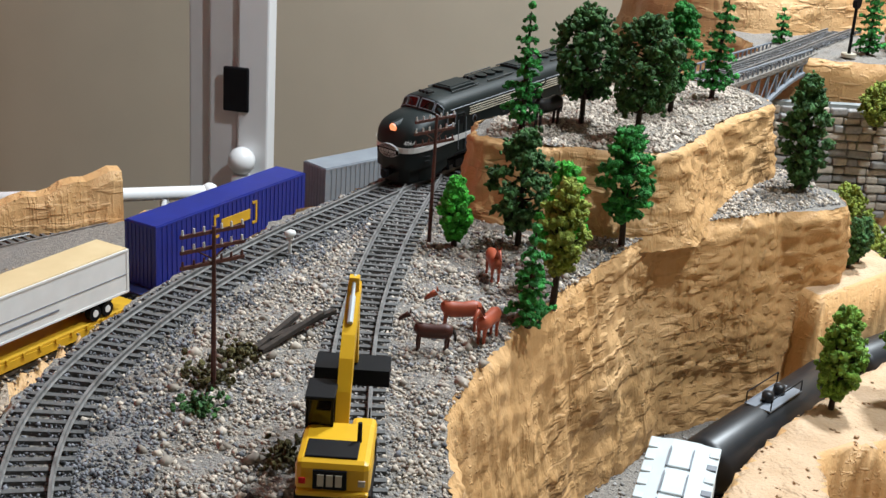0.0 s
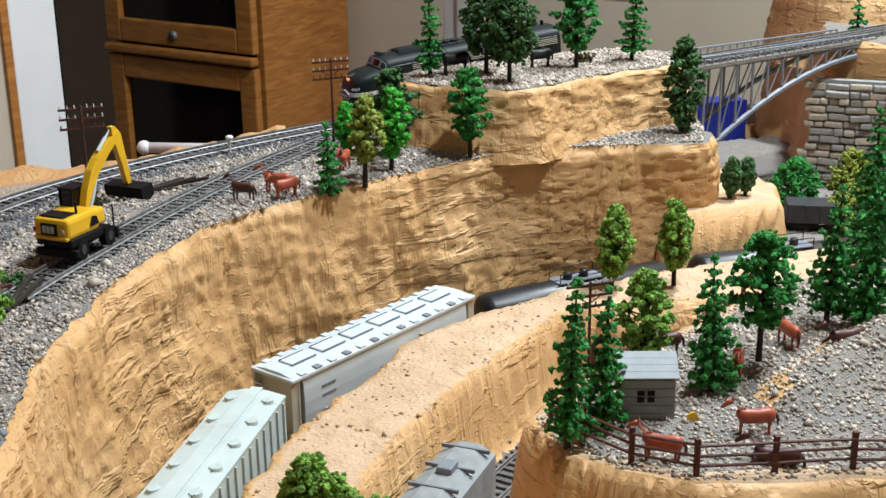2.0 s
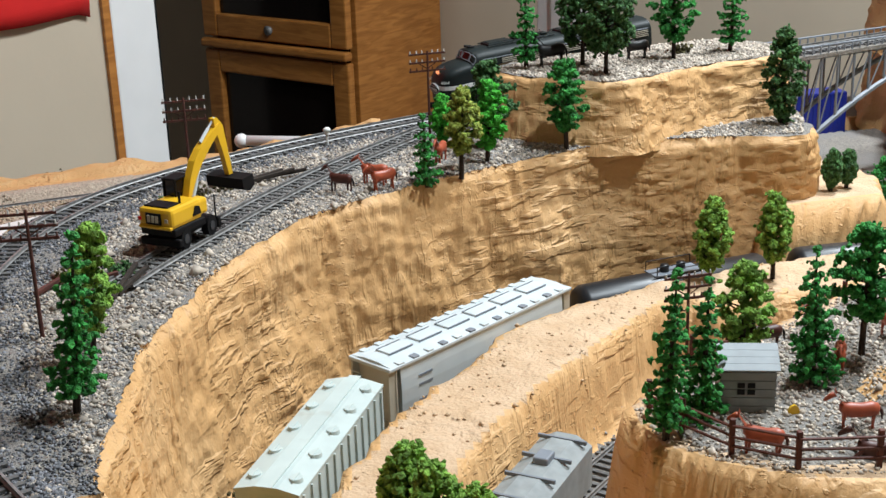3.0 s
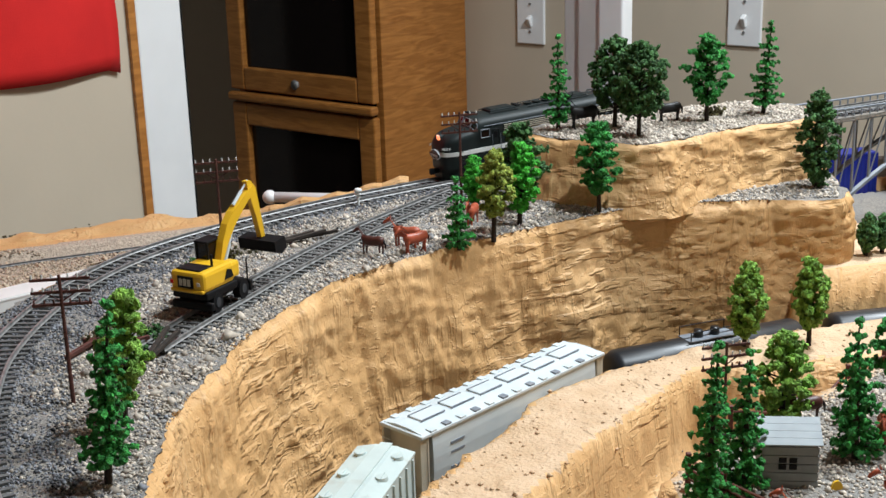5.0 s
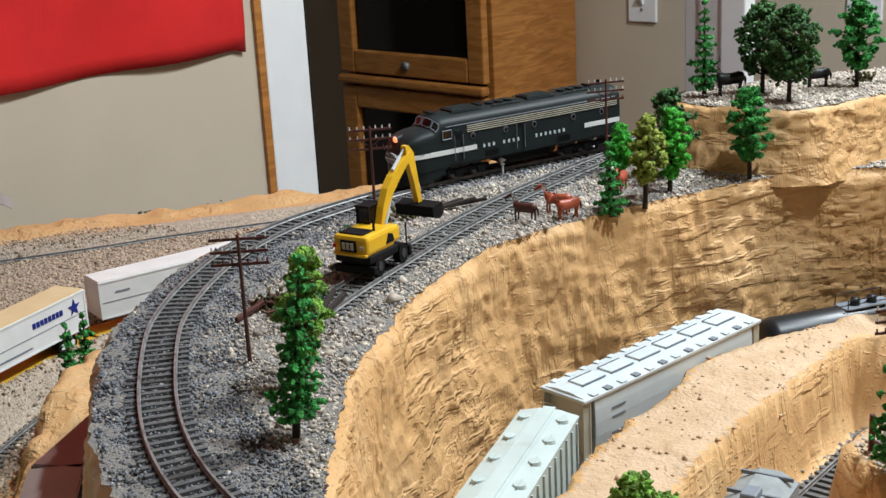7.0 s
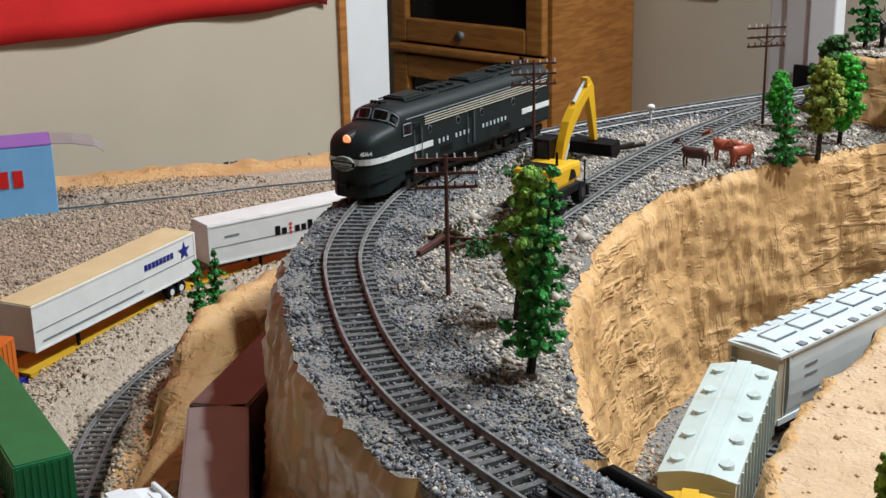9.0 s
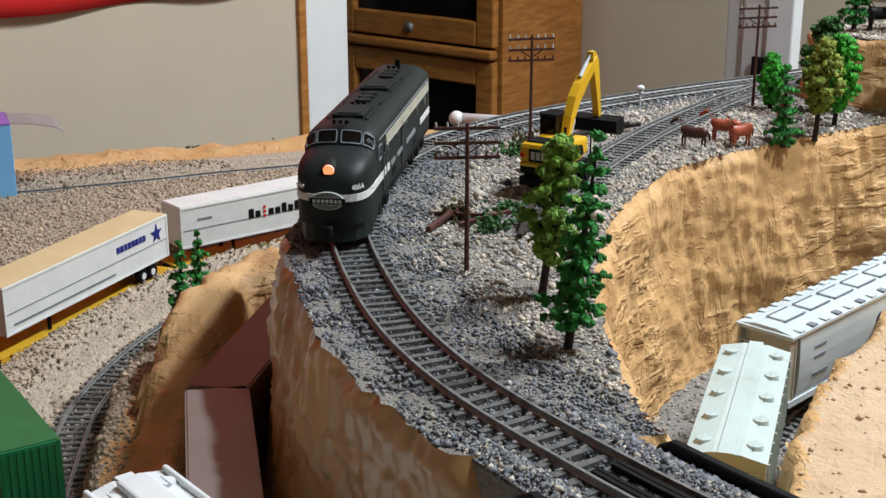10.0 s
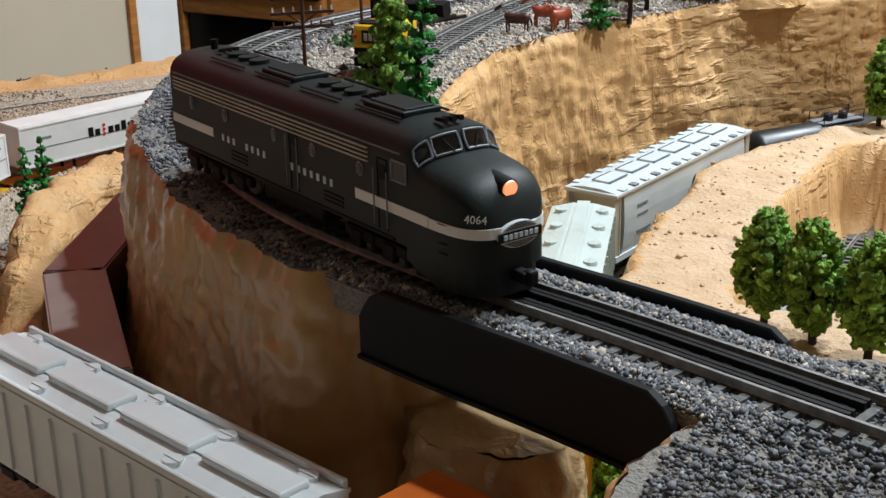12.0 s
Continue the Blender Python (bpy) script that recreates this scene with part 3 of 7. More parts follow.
for nm, path, lab in (("main_track", MAIN, "curved model track with dark sleepers on grey ballast"), ("siding_track", SIDING, "straight model siding with dark sleepers"),
                      ("cutting_track", LOW, "model track on the floor of the cutting"), ("yard_track", YARD, "model track under the container train"),
                      ("loop_track", EMPTY, "empty curved model track on sand coloured ballast"), ("back_track", BACK, "model track along the back of the layout"),
                      ("tunnel_track", CUT, "model track in the deep cut"), ("basin_track", BASIN, "short model track below the corral")):
    track(nm, path, lab)


# slanting block of plaster at the back edge
bm = bmesh.new()
rings = []
for k in range(25):
    f_ = k / 24
    x_, y_ = -0.235 + 0.245 * f_, 1.440 + 0.018 * f_
    t_ = 0.004 + 0.040 * f_ + 0.0022 * math.sin(k * 1.7) + 0.0015 * math.sin(k * 0.6 + 1)
    rings.append([(x_, y_ + 0.002 * math.sin(k * 0.9), -0.03), (x_, y_ + 0.004 + 0.0015 * math.sin(k * 1.3), t_ - 0.008), (x_, y_ + 0.007, t_), (x_, y_ + 0.020, t_ + 0.001), (x_, y_ + 0.026, -0.03)])
loft(bm, rings)
tagged(part("backdrop_ridge", bm, TAN), "slanting tan plaster block at the back edge", "rock", kind="structure")


# ---- loose stones ----
ROCK = []
for k in range(6):
    bm = bmesh.new()
    bmesh.ops.create_icosphere(bm, subdivisions=1, radius=1)
    rng = random.Random(k)
    for v in bm.verts:
        k_ = rng.uniform(0.62, 1.25)
        v.co = Vector((v.co.x * k_ * 1.15, v.co.y * k_, v.co.z * k_ * 0.85))
    ROCK.append((np.array([tuple(v.co) for v in bm.verts]), np.array([[v.index for v in f.verts] for f in bm.faces])))
    bm.free()


PEBBLE = []
for k in range(10):
    rng = random.Random(50 + k)
    v_ = np.array([[1, 0, 0], [-1, 0, 0], [0, 1, 0], [0, -1, 0], [0, 0, 1], [0, 0, -1]], float)
    v_ = v_ * np.array([[rng.uniform(0.75, 1.25)] for _ in range(6)]) + np.array([[rng.uniform(-0.35, 0.35) for _ in range(3)] for _ in range(6)])
    v_[:, 2] *= 0.8
    PEBBLE.append((v_ * 1.12, np.array([[0, 2, 4], [2, 1, 4], [1, 3, 4], [3, 0, 4], [2, 0, 5], [1, 2, 5], [3, 1, 5], [0, 3, 5]])))


def scatter(name, xs, ys, zs, sizes, mat, label, seed):
    rng = np.random.RandomState(seed)
    verts, faces, base = [], [], 0
    for k in range(len(xs)):
        v, f = PEBBLE[rng.randint(10)]
        a = rng.uniform(0, 6.28)
        c, s = math.cos(a), math.sin(a)
        p = v * sizes[k]
        verts.append(np.stack([p[:, 0] * c - p[:, 1] * s + xs[k], p[:, 0] * s + p[:, 1] * c + ys[k], p[:, 2] + zs[k]], 1))
        faces.append(f + base)
        base += len(v)
    v, f = np.concatenate(verts), np.concatenate(faces)
    me = bpy.data.meshes.new(name)
    me.vertices.add(len(v))
    me.vertices.foreach_set("co", v.ravel().astype(np.float32))
    me.loops.add(len(f) * 3)
    me.loops.foreach_set("vertex_index", f.ravel().astype(np.int32))
    me.polygons.add(len(f))
    me.polygons.foreach_set("loop_start", np.arange(0, len(f) * 3, 3, dtype=np.int32))
    me.update(calc_edges=True)
    me.materials.append(mat)
    return tagged(new(name, me), label, "gravel", kind="stuff")


def stones_on(name, poly, top, count, size, mat, label, seed, keep=None):
    rng = np.random.RandomState(seed)
    px, py = np.array(poly).T
    x, y = rng.uniform(px.min(), px.max(), count * 4), rng.uniform(py.min(), py.max(), count * 4)
    ok = inside(poly, x, y) > 0.003
    gap = track_gap(x, y, (MAIN, SIDING))
    ok &= gap > 0.0115
    if keep is not None:
        ok &= keep(x, y, gap, rng)
    x, y = x[ok][:count], y[ok][:count]
    s = size * rng.lognormal(0, 0.35, len(x))
    z = (np.full(len(x), top) if not callable(top) else top(x, y)) + s * 0.25
    return scatter(name, x, y, z, s, mat, label, seed)


def dark_zone(x, y, gap, rng):
    return rng.uniform(0, 1, len(x)) < dark_share(x, y, gap)


def dark_share(x, y, gap):
    """Dark ballast round the curve and by the old tie heap; buff stone elsewhere."""
    main = track_gap(x, y, (MAIN,))
    near = smooth((0.054 - main) / 0.02) * smooth((0.90 - y) / 0.06)
    near = np.maximum(near, smooth((0.034 - main) / 0.01) * 0.75)
    near = near * (1 - 0.85 * np.exp(-(((x + 0.155) / 0.03) ** 2 + ((y - 0.675) / 0.045) ** 2)))
    near = np.maximum(near, 0.9 * smooth((0.52 - y) / 0.05))
    return np.clip(near, 0.10, 0.96)


stones_on("dark_gravel", BANK, U, 62000, 0.00062, DARKSTONE, "dark grey ballast stones beside the curved track", 3, dark_zone)
stones_on("buff_gravel", BANK, U, 44000, 0.00068, BUFF, "pale buff and grey stones on the bank", 4, lambda x, y, g, r: ~dark_zone(x, y, g, r))
stones_on("grey_gravel", BANK, U, 12000, 0.00070, STONE, "grey stones on the bank", 5, lambda x, y, g, r: ~dark_zone(x, y, g, r))
stones_on("large_stones", BANK, U, 1500, 0.0015, BUFF, "larger pale stones on the bank", 12, lambda x, y, g, r: (r.uniform(0, 1, len(x)) < 1 - dark_share(x, y, g)) & (g > 0.018))
stones_on("bluff_gravel", HIGH, 0.184, 9000, 0.0008, BUFF, "pale stones on the bluff", 6)
stones_on("near_gravel", FRONTBANK, U, 24000, 0.00066, DARKSTONE, "dark grey stones beyond the girder bridge", 13)


def between_rails(name, path, count, mat, label, seed, s0=0.0, s1=None, size=0.00055, wide=0.0165):
    """Fine ballast packed between and beside the sleepers."""
    rng = np.random.RandomState(seed)
    ss, off = rng.uniform(s0, s1 or path.length, count), rng.uniform(-wide, wide, count)
    keep = np.abs(np.abs(off) - 0.00875) > 0.0013
    ss, off = ss[keep], off[keep]
    px_, py_, pz_ = (np.interp(ss, path.s, path.p[:, k]) for k in range(3))
    dx = np.interp(ss + 0.003, path.s, path.p[:, 0]) - np.interp(ss - 0.003, path.s, path.p[:, 0])
    dy = np.interp(ss + 0.003, path.s, path.p[:, 1]) - np.interp(ss - 0.003, path.s, path.p[:, 1])
    n = np.hypot(dx, dy) + 1e-9
    s = size * rng.lognormal(0, 0.3, len(ss))
    return scatter(name, px_ - dy / n * off, py_ + dx / n * off, pz_ - 0.0036 - 0.0006 * (np.abs(off) > 0.0145), s, mat, label, seed)


between_rails("main_ballast", MAIN, 24000, DARKSTONE, "fine dark ballast between the sleepers of the main track", 14)
between_rails("siding_ballast", SIDING, 6000, STONE, "fine grey ballast between the sleepers of the siding", 15)
between_rails("loop_ballast", EMPTY, 9000, BUFF, "fine sand coloured ballast between sleepers", 16)


def low_stones(name, x0, y0, x1, y1, count, size, mat, label, seed, paths, lo, hi, within=None):
    rng = np.random.RandomState(seed)
    x, y = rng.uniform(x0, x1, count), rng.uniform(y0, y1, count)
    z = ground_height(x, y)
    ok = (track_gap(x, y, paths) > 0.0105) & (z > lo) & (z < hi) & (inside(BANK, x, y) < -0.01)
    if within:
        ok &= inside(within, x, y) > 0.006
    x, y, z = x[ok], y[ok], z[ok]
    s = size * rng.lognormal(0, 0.35, len(x))
    return scatter(name, x, y, z + s * 0.2, s, mat, label, seed)


low_stones("yard_gravel", -0.62, 0.60, -0.05, 1.36, 70000, 0.00095, SANDSTONE, "sand coloured ballast between the yard tracks", 7, (YARD, EMPTY, BACK), -0.03, 0.01)
low_stones("cutting_gravel", -0.16, 0.40, 0.65, 1.05, 34000, 0.0008, STONE, "grey ballast on the cutting floor", 8, (LOW, BASIN), -0.03, 0.016)
low_stones("corral_gravel", 0.12, 0.49, 0.62, 0.86, 30000, 0.0009, BUFF, "pale stones on the corral ground", 9, (), 0.06, 0.14, CORRAL)


low_stones("sand_crumbs", -0.05, 0.5, 0.5, 0.95, 1500, 0.0009, SAND, "sand coloured crumbs on the plaster berm", 17, (LOW,), 0.035, 0.085)


# ---- room ----
UX, UY = Vector((0.77, -0.638, 0)).normalized(), Vector((0.638, 0.77, 0)).normalized()
FLOORZ, CEILZ = -0.80, 1.65


def wall(name, a, b, z0, z1, thick, mat, label, back):
    a, b = Vector((*a, 0)), Vector((*b, 0))
    d = (b - a).normalized()
    n = Vector((-d.y, d.x, 0)) * (1 if back else -1)
    bm = bmesh.new()
    loft(bm, [[p + Vector((0, 0, z)) for p in (a, b, b + n * thick, a + n * thick)] for z in (z0, z1)])
    return tagged(part(name, bm, mat), label, "wall", kind="structure")


RA = Vector((0.276, 2.93, 0))
LA = Vector((-0.3066, 1.832, 0))


def on(p, u, v=0.0):
    q = p + UX * u + UY * v
    return (q.x, q.y)


wall("wall_switches", on(RA, -1.3), on(RA, 3.4), FLOORZ, CEILZ, 0.12, WALL, "beige painted wall with two switch plates", True)
wall("wall_flag", on(LA, 0, -3.2), on(LA, 0, -0.065), FLOORZ, CEILZ, 0.10, WALL, "beige painted wall behind a red cloth", True)
wall("wall_far", on(RA, -1.3, -1.2), on(RA, -1.3, 0.0), FLOORZ, CEILZ, 0.12, WALLSHADE, "shaded wall beyond the opening", True)
wall("wall_right", on(RA, 3.4, 0), on(RA, 3.4, -4.6), FLOORZ, CEILZ, 0.12, WALL, "plain beige wall", True)
wall("wall_behind", on(RA, 3.4, -4.6), on(RA, -1.4, -4.6), FLOORZ, CEILZ, 0.12, WALL, "plain beige wall", True)
wall("wall_side", on(LA, 0, -3.2), on(LA, -1.0, -3.2), FLOORZ, CEILZ, 0.12, WALL, "plain beige wall", True)
bm = bmesh.new()
loft(bm, [[(-4, -4, z), (5, -4, z), (5, 5, z), (-4, 5, z)] for z in (FLOORZ - 0.1, FLOORZ)])
tagged(part("floor", bm, CARPET), "brown carpeted floor of the room", "floor", kind="structure")
bm = bmesh.new()
loft(bm, [[(-4, -4, z), (5, -4, z), (5, 5, z), (-4, 5, z)] for z in (CEILZ, CEILZ + 0.1)])
tagged(part("ceiling", bm, CEIL), "plain white ceiling", "ceiling", kind="structure")
ROT = math.degrees(math.atan2(UX.y, UX.x))


def room_pose(p, u, v, z):
    return Matrix.Translation((*on(p, u, v), z)) @ Matrix.Rotation(radians(ROT), 4, "Z")


# white casing at the end of the flag wall, with a thin dark reveal
trim = box("trim_flag_wall", (0, 0, 0), (0.115, 0.078, CEILZ - FLOORZ), TRIM, None, 0.003)
trim.matrix_basis = room_pose(LA, -0.053, -0.024, (CEILZ + FLOORZ) / 2)
tagged(trim, "white painted door casing", "door casing", kind="structure")
bead = box("trim_bead", (0, 0, 0), (0.012, 0.012, CEILZ - FLOORZ), OAK, None)
bead.matrix_basis = room_pose(LA, 0.0, -0.0705, (CEILZ + FLOORZ) / 2)
tagged(bead, "thin brown edge strip of the casing", "trim", kind="structure")

# black upright strip against the far side of the casing
strip_ob = box("trim_gap", (0, 0, 0), (0.05, 0.014, CEILZ - FLOORZ), BLACK, None)
strip_ob.matrix_basis = room_pose(LA, -0.036, 0.0232, (CEILZ + FLOORZ) / 2)
tagged(strip_ob, "thin black strip beside the white casing", "trim", kind="structure")

# door jamb standing nearer than the switch wall
JV = -0.70
jamb = thing("door_jamb", room_pose(RA, 0.0, JV, 0), "white door jamb with a dark latch opening", "door jamb")
for nm, u0, u1, dv, mt in (("stop", 0.558, 0.588, 0.012, TRIM), ("edge", 0.590, 0.630, 0.0, TRIM), ("casing", 0.632, 0.674, -0.010, TRIM)):
    bm = bmesh.new()
    add_box(bm, (u0 + u1) / 2, dv, (CEILZ + FLOORZ) / 2, u1 - u0, 0.03, CEILZ - FLOORZ, 0.003)
    part(nm, bm, mt, jamb)
bm = bmesh.new()
add_box(bm, 0.631, -0.026, -0.018, 0.034, 0.006, 0.058, 0.002)
part("latch_plate", bm, BLACK, jamb, "dark latch plate")
bm = bmesh.new()
bmesh.ops.create_uvsphere(bm, u_segments=16, v_segments=10, radius=0.018, matrix=Matrix.Translation((0.644, -0.040, -0.108)))
add_rod(bm, (0.644, -0.040, -0.128), (0.644, -0.040, -0.150), 0.012, 0.018, 16)
part("knob", bm, TRIM, jamb, "white round knob", True)

for k, (u, z) in enumerate(((0.024, 0.052), (0.530, 0.078))):
    sw = thing("switch_plate", room_pose(RA, u, -0.002, z), "white light switch plate on the beige wall", "light switch", "switch plates")
    bm = bmesh.new()
    add_box(bm, 0, 0, 0, 0.072, 0.008, 0.116, 0.0025)
    part("plate", bm, TRIM, sw)
    bm = bmesh.new()
    add_box(bm, 0, -0.008, -0.004, 0.010, 0.016, 0.022, 0.002, Matrix.Rotation(0.5, 4, "X"))
    part("toggle", bm, TRIM, sw)
    for dz in (-0.03, 0.03):
        bm = bmesh.new()
        add_rod(bm, (0, -0.004, dz), (0, -0.006, dz), 0.003)
        part("screw", bm, RAIL, sw)


def cabinet():
    c = thing("cabinet", room_pose(Vector((-0.0487, 2.785, 0)), 0, 0, FLOORZ), "oak display cabinet with dark glass doors", "cabinet")
    w, d, h = 0.443, 0.318, 1.95
    for nm, cx, sx in (("side_panel", -0.011, 0.022), ("side_panel", -w + 0.011, 0.022)):
        bm = bmesh.new()
        add_box(bm, cx, d / 2 + 0.010, h / 2, sx, d - 0.020, h, 0.002)
        part(nm, bm, OAK, c)
    for nm, cz in (("top", h - 0.01), ("shelf", 0.71), ("bottom", 0.06)):
        bm = bmesh.new()
        add_box(bm, -w / 2, d / 2 + 0.01, cz, w - 0.046, d - 0.026, 0.02)
        part(nm, bm, OAK, c)
    bm = bmesh.new()
    add_box(bm, -w / 2, d - 0.004, h / 2, w - 0.046, 0.006, h - 0.02)
    part("back_panel", bm, SMOKED, c)
    for z0, z1, knob in ((0.694, 1.75, True), (0.10, 0.664, False)):
        door = new("door")
        door.parent = c
        x0, x1, rl = -w + 0.003, -0.003, 0.046
        for nm, cx, cz, sx, sz in (("stile", x0 + rl / 2, (z0 + z1) / 2, rl, z1 - z0), ("stile", x1 - rl / 2, (z0 + z1) / 2, rl, z1 - z0), ("door_rail", (x0 + x1) / 2, z0 + 0.026, x1 - x0 - 2 * rl, 0.052), ("door_rail", (x0 + x1) / 2, z1 - 0.026, x1 - x0 - 2 * rl, 0.052)):
            bm = bmesh.new()
            add_box(bm, cx, 0, cz, sx, 0.020, sz, 0.004)
            part(nm, bm, OAK, door)
        bm = bmesh.new()
        add_box(bm, -w / 2, 0.006, (z0 + z1) / 2, w - 0.024 - 0.080, 0.004, z1 - z0 - 0.08)
        part("pane", bm, SMOKED, door, "dark glass")
        if knob:
            bm = bmesh.new()
            add_rod(bm, (-0.227, -0.002, z0 + 0.026), (-0.227, -0.018, z0 + 0.026), 0.006, 0.011, 12)
            part("knob", bm, RAIL, door, "small brass knob", True)
    bm = bmesh.new()
    add_box(bm, -w / 2, -0.008, 0.679, w, 0.026, 0.020, 0.006)
    part("moulding", bm, OAK, c)


cabinet()


def red_flag():
    n, m = 60, 40
    verts, faces = [], []
    for j in range(m + 1):
        for i in range(n + 1):
            v, z = -1.25 + 1.152 * i / n, 0.140 + 0.8 * j / m
            sag = 0.0012 * math.sin(i * 0.55) * (1 - j / m) - (0.006 if i == n and j == 0 else 0)
            off = 0.004 + 0.0035 * math.sin(i * 0.5 + j * 0.1) + 0.002 * math.sin(j * 0.4 + i * 0.23)
            p = LA + UY * (v + 0.003 * math.sin(j * 0.5) * (i == n)) + UX * (off + 0.004)
            verts.append((p.x, p.y, z + sag + 0.0015 * math.sin(i * 0.09)))
    for j in range(m):
        for i in range(n):
            a = j * (n + 1) + i
            faces.append((a, a + 1, a + n + 2, a + n + 1))
    ob = mesh_ob("wall_cloth", verts, faces, REDCLOTH, True)
    sol = ob.modifiers.new("thick", "SOLIDIFY")
    sol.thickness = 0.0015
    tagged(ob, "plain red cloth hanging on the beige wall", "cloth")


red_flag()

# white pipe rail on short posts at the back edge
rail_ob = thing("white_rail", Matrix.Translation((0, 1.505, 0)), "white painted pipe rail behind the layout", "rail")
bm = bmesh.new()
add_rod(bm, (-0.150, 0, 0.020), (0.100, 0, 0.005), 0.0062, None, 14)
part("pipe", bm, TRIM, rail_ob, "", True)
for px_, pz_ in ((-0.153, 0.020), (0.102, 0.005)):
    bm = bmesh.new()
    bmesh.ops.create_uvsphere(bm, u_segments=12, v_segments=8, radius=0.0085, matrix=Matrix.Translation((px_, 0, pz_)))
    part("end_cap", bm, TRIM, rail_ob, "", True)
for px_ in (-0.11, -0.055, 0.0, 0.06):
    bm = bmesh.new()
    add_rod(bm, (px_, 0, 0.012 - px_ * 0.06), (px_, 0, FLOORZ), 0.0045, None, 10)
    part("post", bm, TRIM, rail_ob, "", True)

# table under the layout
table = thing("layout_table", Matrix.Translation((0.15, 0.80, 0)), "wooden table that carries the model landscape", "table")
bm = bmesh.new()
rim_ = [(-1.0, -0.05), (1.3, -0.05)] + [(x, y) for x, y in zip(EDGE_X[::-1], EDGE_Y[::-1])]
loft(bm, [[(x - 0.15, y - 0.80, z) for x, y in rim_] for z in (-0.085, -0.045)])
part("tabletop", bm, OAK, table)
for tx in (-1.05, 1.05):
    for ty in (-0.78, 0.30):
        bm = bmesh.new()
        add_box(bm, tx, ty, (FLOORZ - 0.086) / 2, 0.06, 0.06, -FLOORZ - 0.086)
        part("leg", bm, OAK, table)


# ---- trees ----
def raw_clumps(cs, rs, rng):
    """Crown mesh data from clump centres and radii."""
    V, F, base = [], [], 0
    for c, r in zip(cs, rs):
        v, f = ROCK[rng.randrange(6)]
        e = np.array(Euler((rng.uniform(0, 6), rng.uniform(0, 6), rng.uniform(0, 6))).to_matrix())
        j = np.array([[rng.uniform(0.62, 1.38)] for _ in range(len(v))])
        V.append((v * j * r) @ e.T + np.array(c))
        F.append(f + base)
        base += len(v)
    return np.concatenate(V), np.concatenate(F)


def tree(kind, leaf, h, w, seed, bare=0.18):
    """Trunk, limbs and a crown of many foam clumps; height and width in metres."""
    rng = random.Random(seed)
    root = new("tree")
    root.empty_display_size = 0.01
    bm = bmesh.new()
    add_rod(bm, (0, 0, -0.003), (0, 0, h * 0.45), 0.0019, 0.0014, 8)
    add_rod(bm, (0, 0, h * 0.44), (0, 0, h * 0.93), 0.0014, 0.0004, 6)
    cs, rs = [], []
    if kind == "cone":
        tiers = int(h * (1 - bare) / 0.0058)
        for i in range(tiers):
            f = i / max(tiers - 1, 1)
            z = h * (bare + (1 - bare) * f * 0.97)
            reach = w / 2 * 0.88 * (1 - f) ** 0.60 * (1.12 if i % 2 else 0.80) * rng.uniform(0.85, 1.08) + 0.0016
            arms = 5 + int(5 * (1 - f)) if f < 0.9 else 3
            a0 = rng.uniform(0, 6)
            for k in range(arms):
                a = a0 + k * 6.283 / arms + rng.uniform(-0.3, 0.3)
                rr = reach * rng.uniform(0.7, 1.15)
                tip = Vector((math.cos(a) * rr, math.sin(a) * rr, z - rr * 0.12 + rng.uniform(-0.001, 0.001)))
                add_rod(bm, (0, 0, z), tip, 0.0005, 0.0003, 4)
                m = max(3, int(rr / 0.0013))
                for q in range(m):
                    u = (q + 0.6) / m
                    cs.append(Vector((0, 0, z)).lerp(tip, u) + Vector([rng.uniform(-1, 1) * 0.0011 for _ in range(3)]))
                    rs.append(rng.uniform(0.0010, 0.0020))
        cs.append(Vector((0, 0, h * 0.985)))
        rs.append(0.0013)
    else:
        # whorls of limbs, widest low in the crown and drawn in towards the top
        limbs = 34 if kind == "loose" else 46
        for k in range(limbs):
            t = (k + rng.uniform(0, 0.9)) / limbs
            f = bare + (0.97 - bare) * t
            a = k * 2.4 + rng.uniform(-0.4, 0.4)
            lobe = (math.sin(math.pi * min(1.0, (t + 0.06) / 0.62) / 2) if t < 0.56 else 1.0) * (1 if t < 0.30 else (1 - ((t - 0.30) / 0.74) ** 1.7))
            if kind == "dome":
                lobe = math.sqrt(max(0.06, 1 - (2 * t - 0.92) ** 2))
            reach = w / 2 * 0.97 * max(0.10, lobe) * rng.uniform(0.55 if kind == "loose" else 0.72, 1.06)
            tip = Vector((math.cos(a) * reach, math.sin(a) * reach, h * f))
            add_rod(bm, (0, 0, h * max(bare * 0.85, f - 0.10)), tip, 0.0006, 0.0003, 5)
            spread = w * (0.095 if kind == "loose" else 0.105)
            for q in range(36 if kind == "loose" else 34):
                d = Vector([rng.gauss(0, 0.55) for _ in range(3)])
                cs.append(tip * 0.96 + Vector((0, 0, h * f * 0.04)) + Vector((d.x, d.y, d.z * (0.42 if kind == "loose" else 0.7))) * spread)
                rs.append(rng.uniform(0.0009, 0.0021))
        for q in range(190):
            t = rng.uniform(0.08, 0.97)
            r_ = w * 0.24 * (1 - 0.75 * t)
            cs.append(Vector((rng.gauss(0, 0.6) * r_, rng.gauss(0, 0.6) * r_, h * (bare + (1 - bare) * t))))
            rs.append(rng.uniform(0.0010, 0.0020))
    part("trunk", bm, BARK, root, "dark bare trunk")
    v, f = raw_clumps(cs, rs, rng)
    crown = mesh_ob("crown", v.tolist(), f.tolist(), LEAF[leaf])
    crown.parent = root
    return root


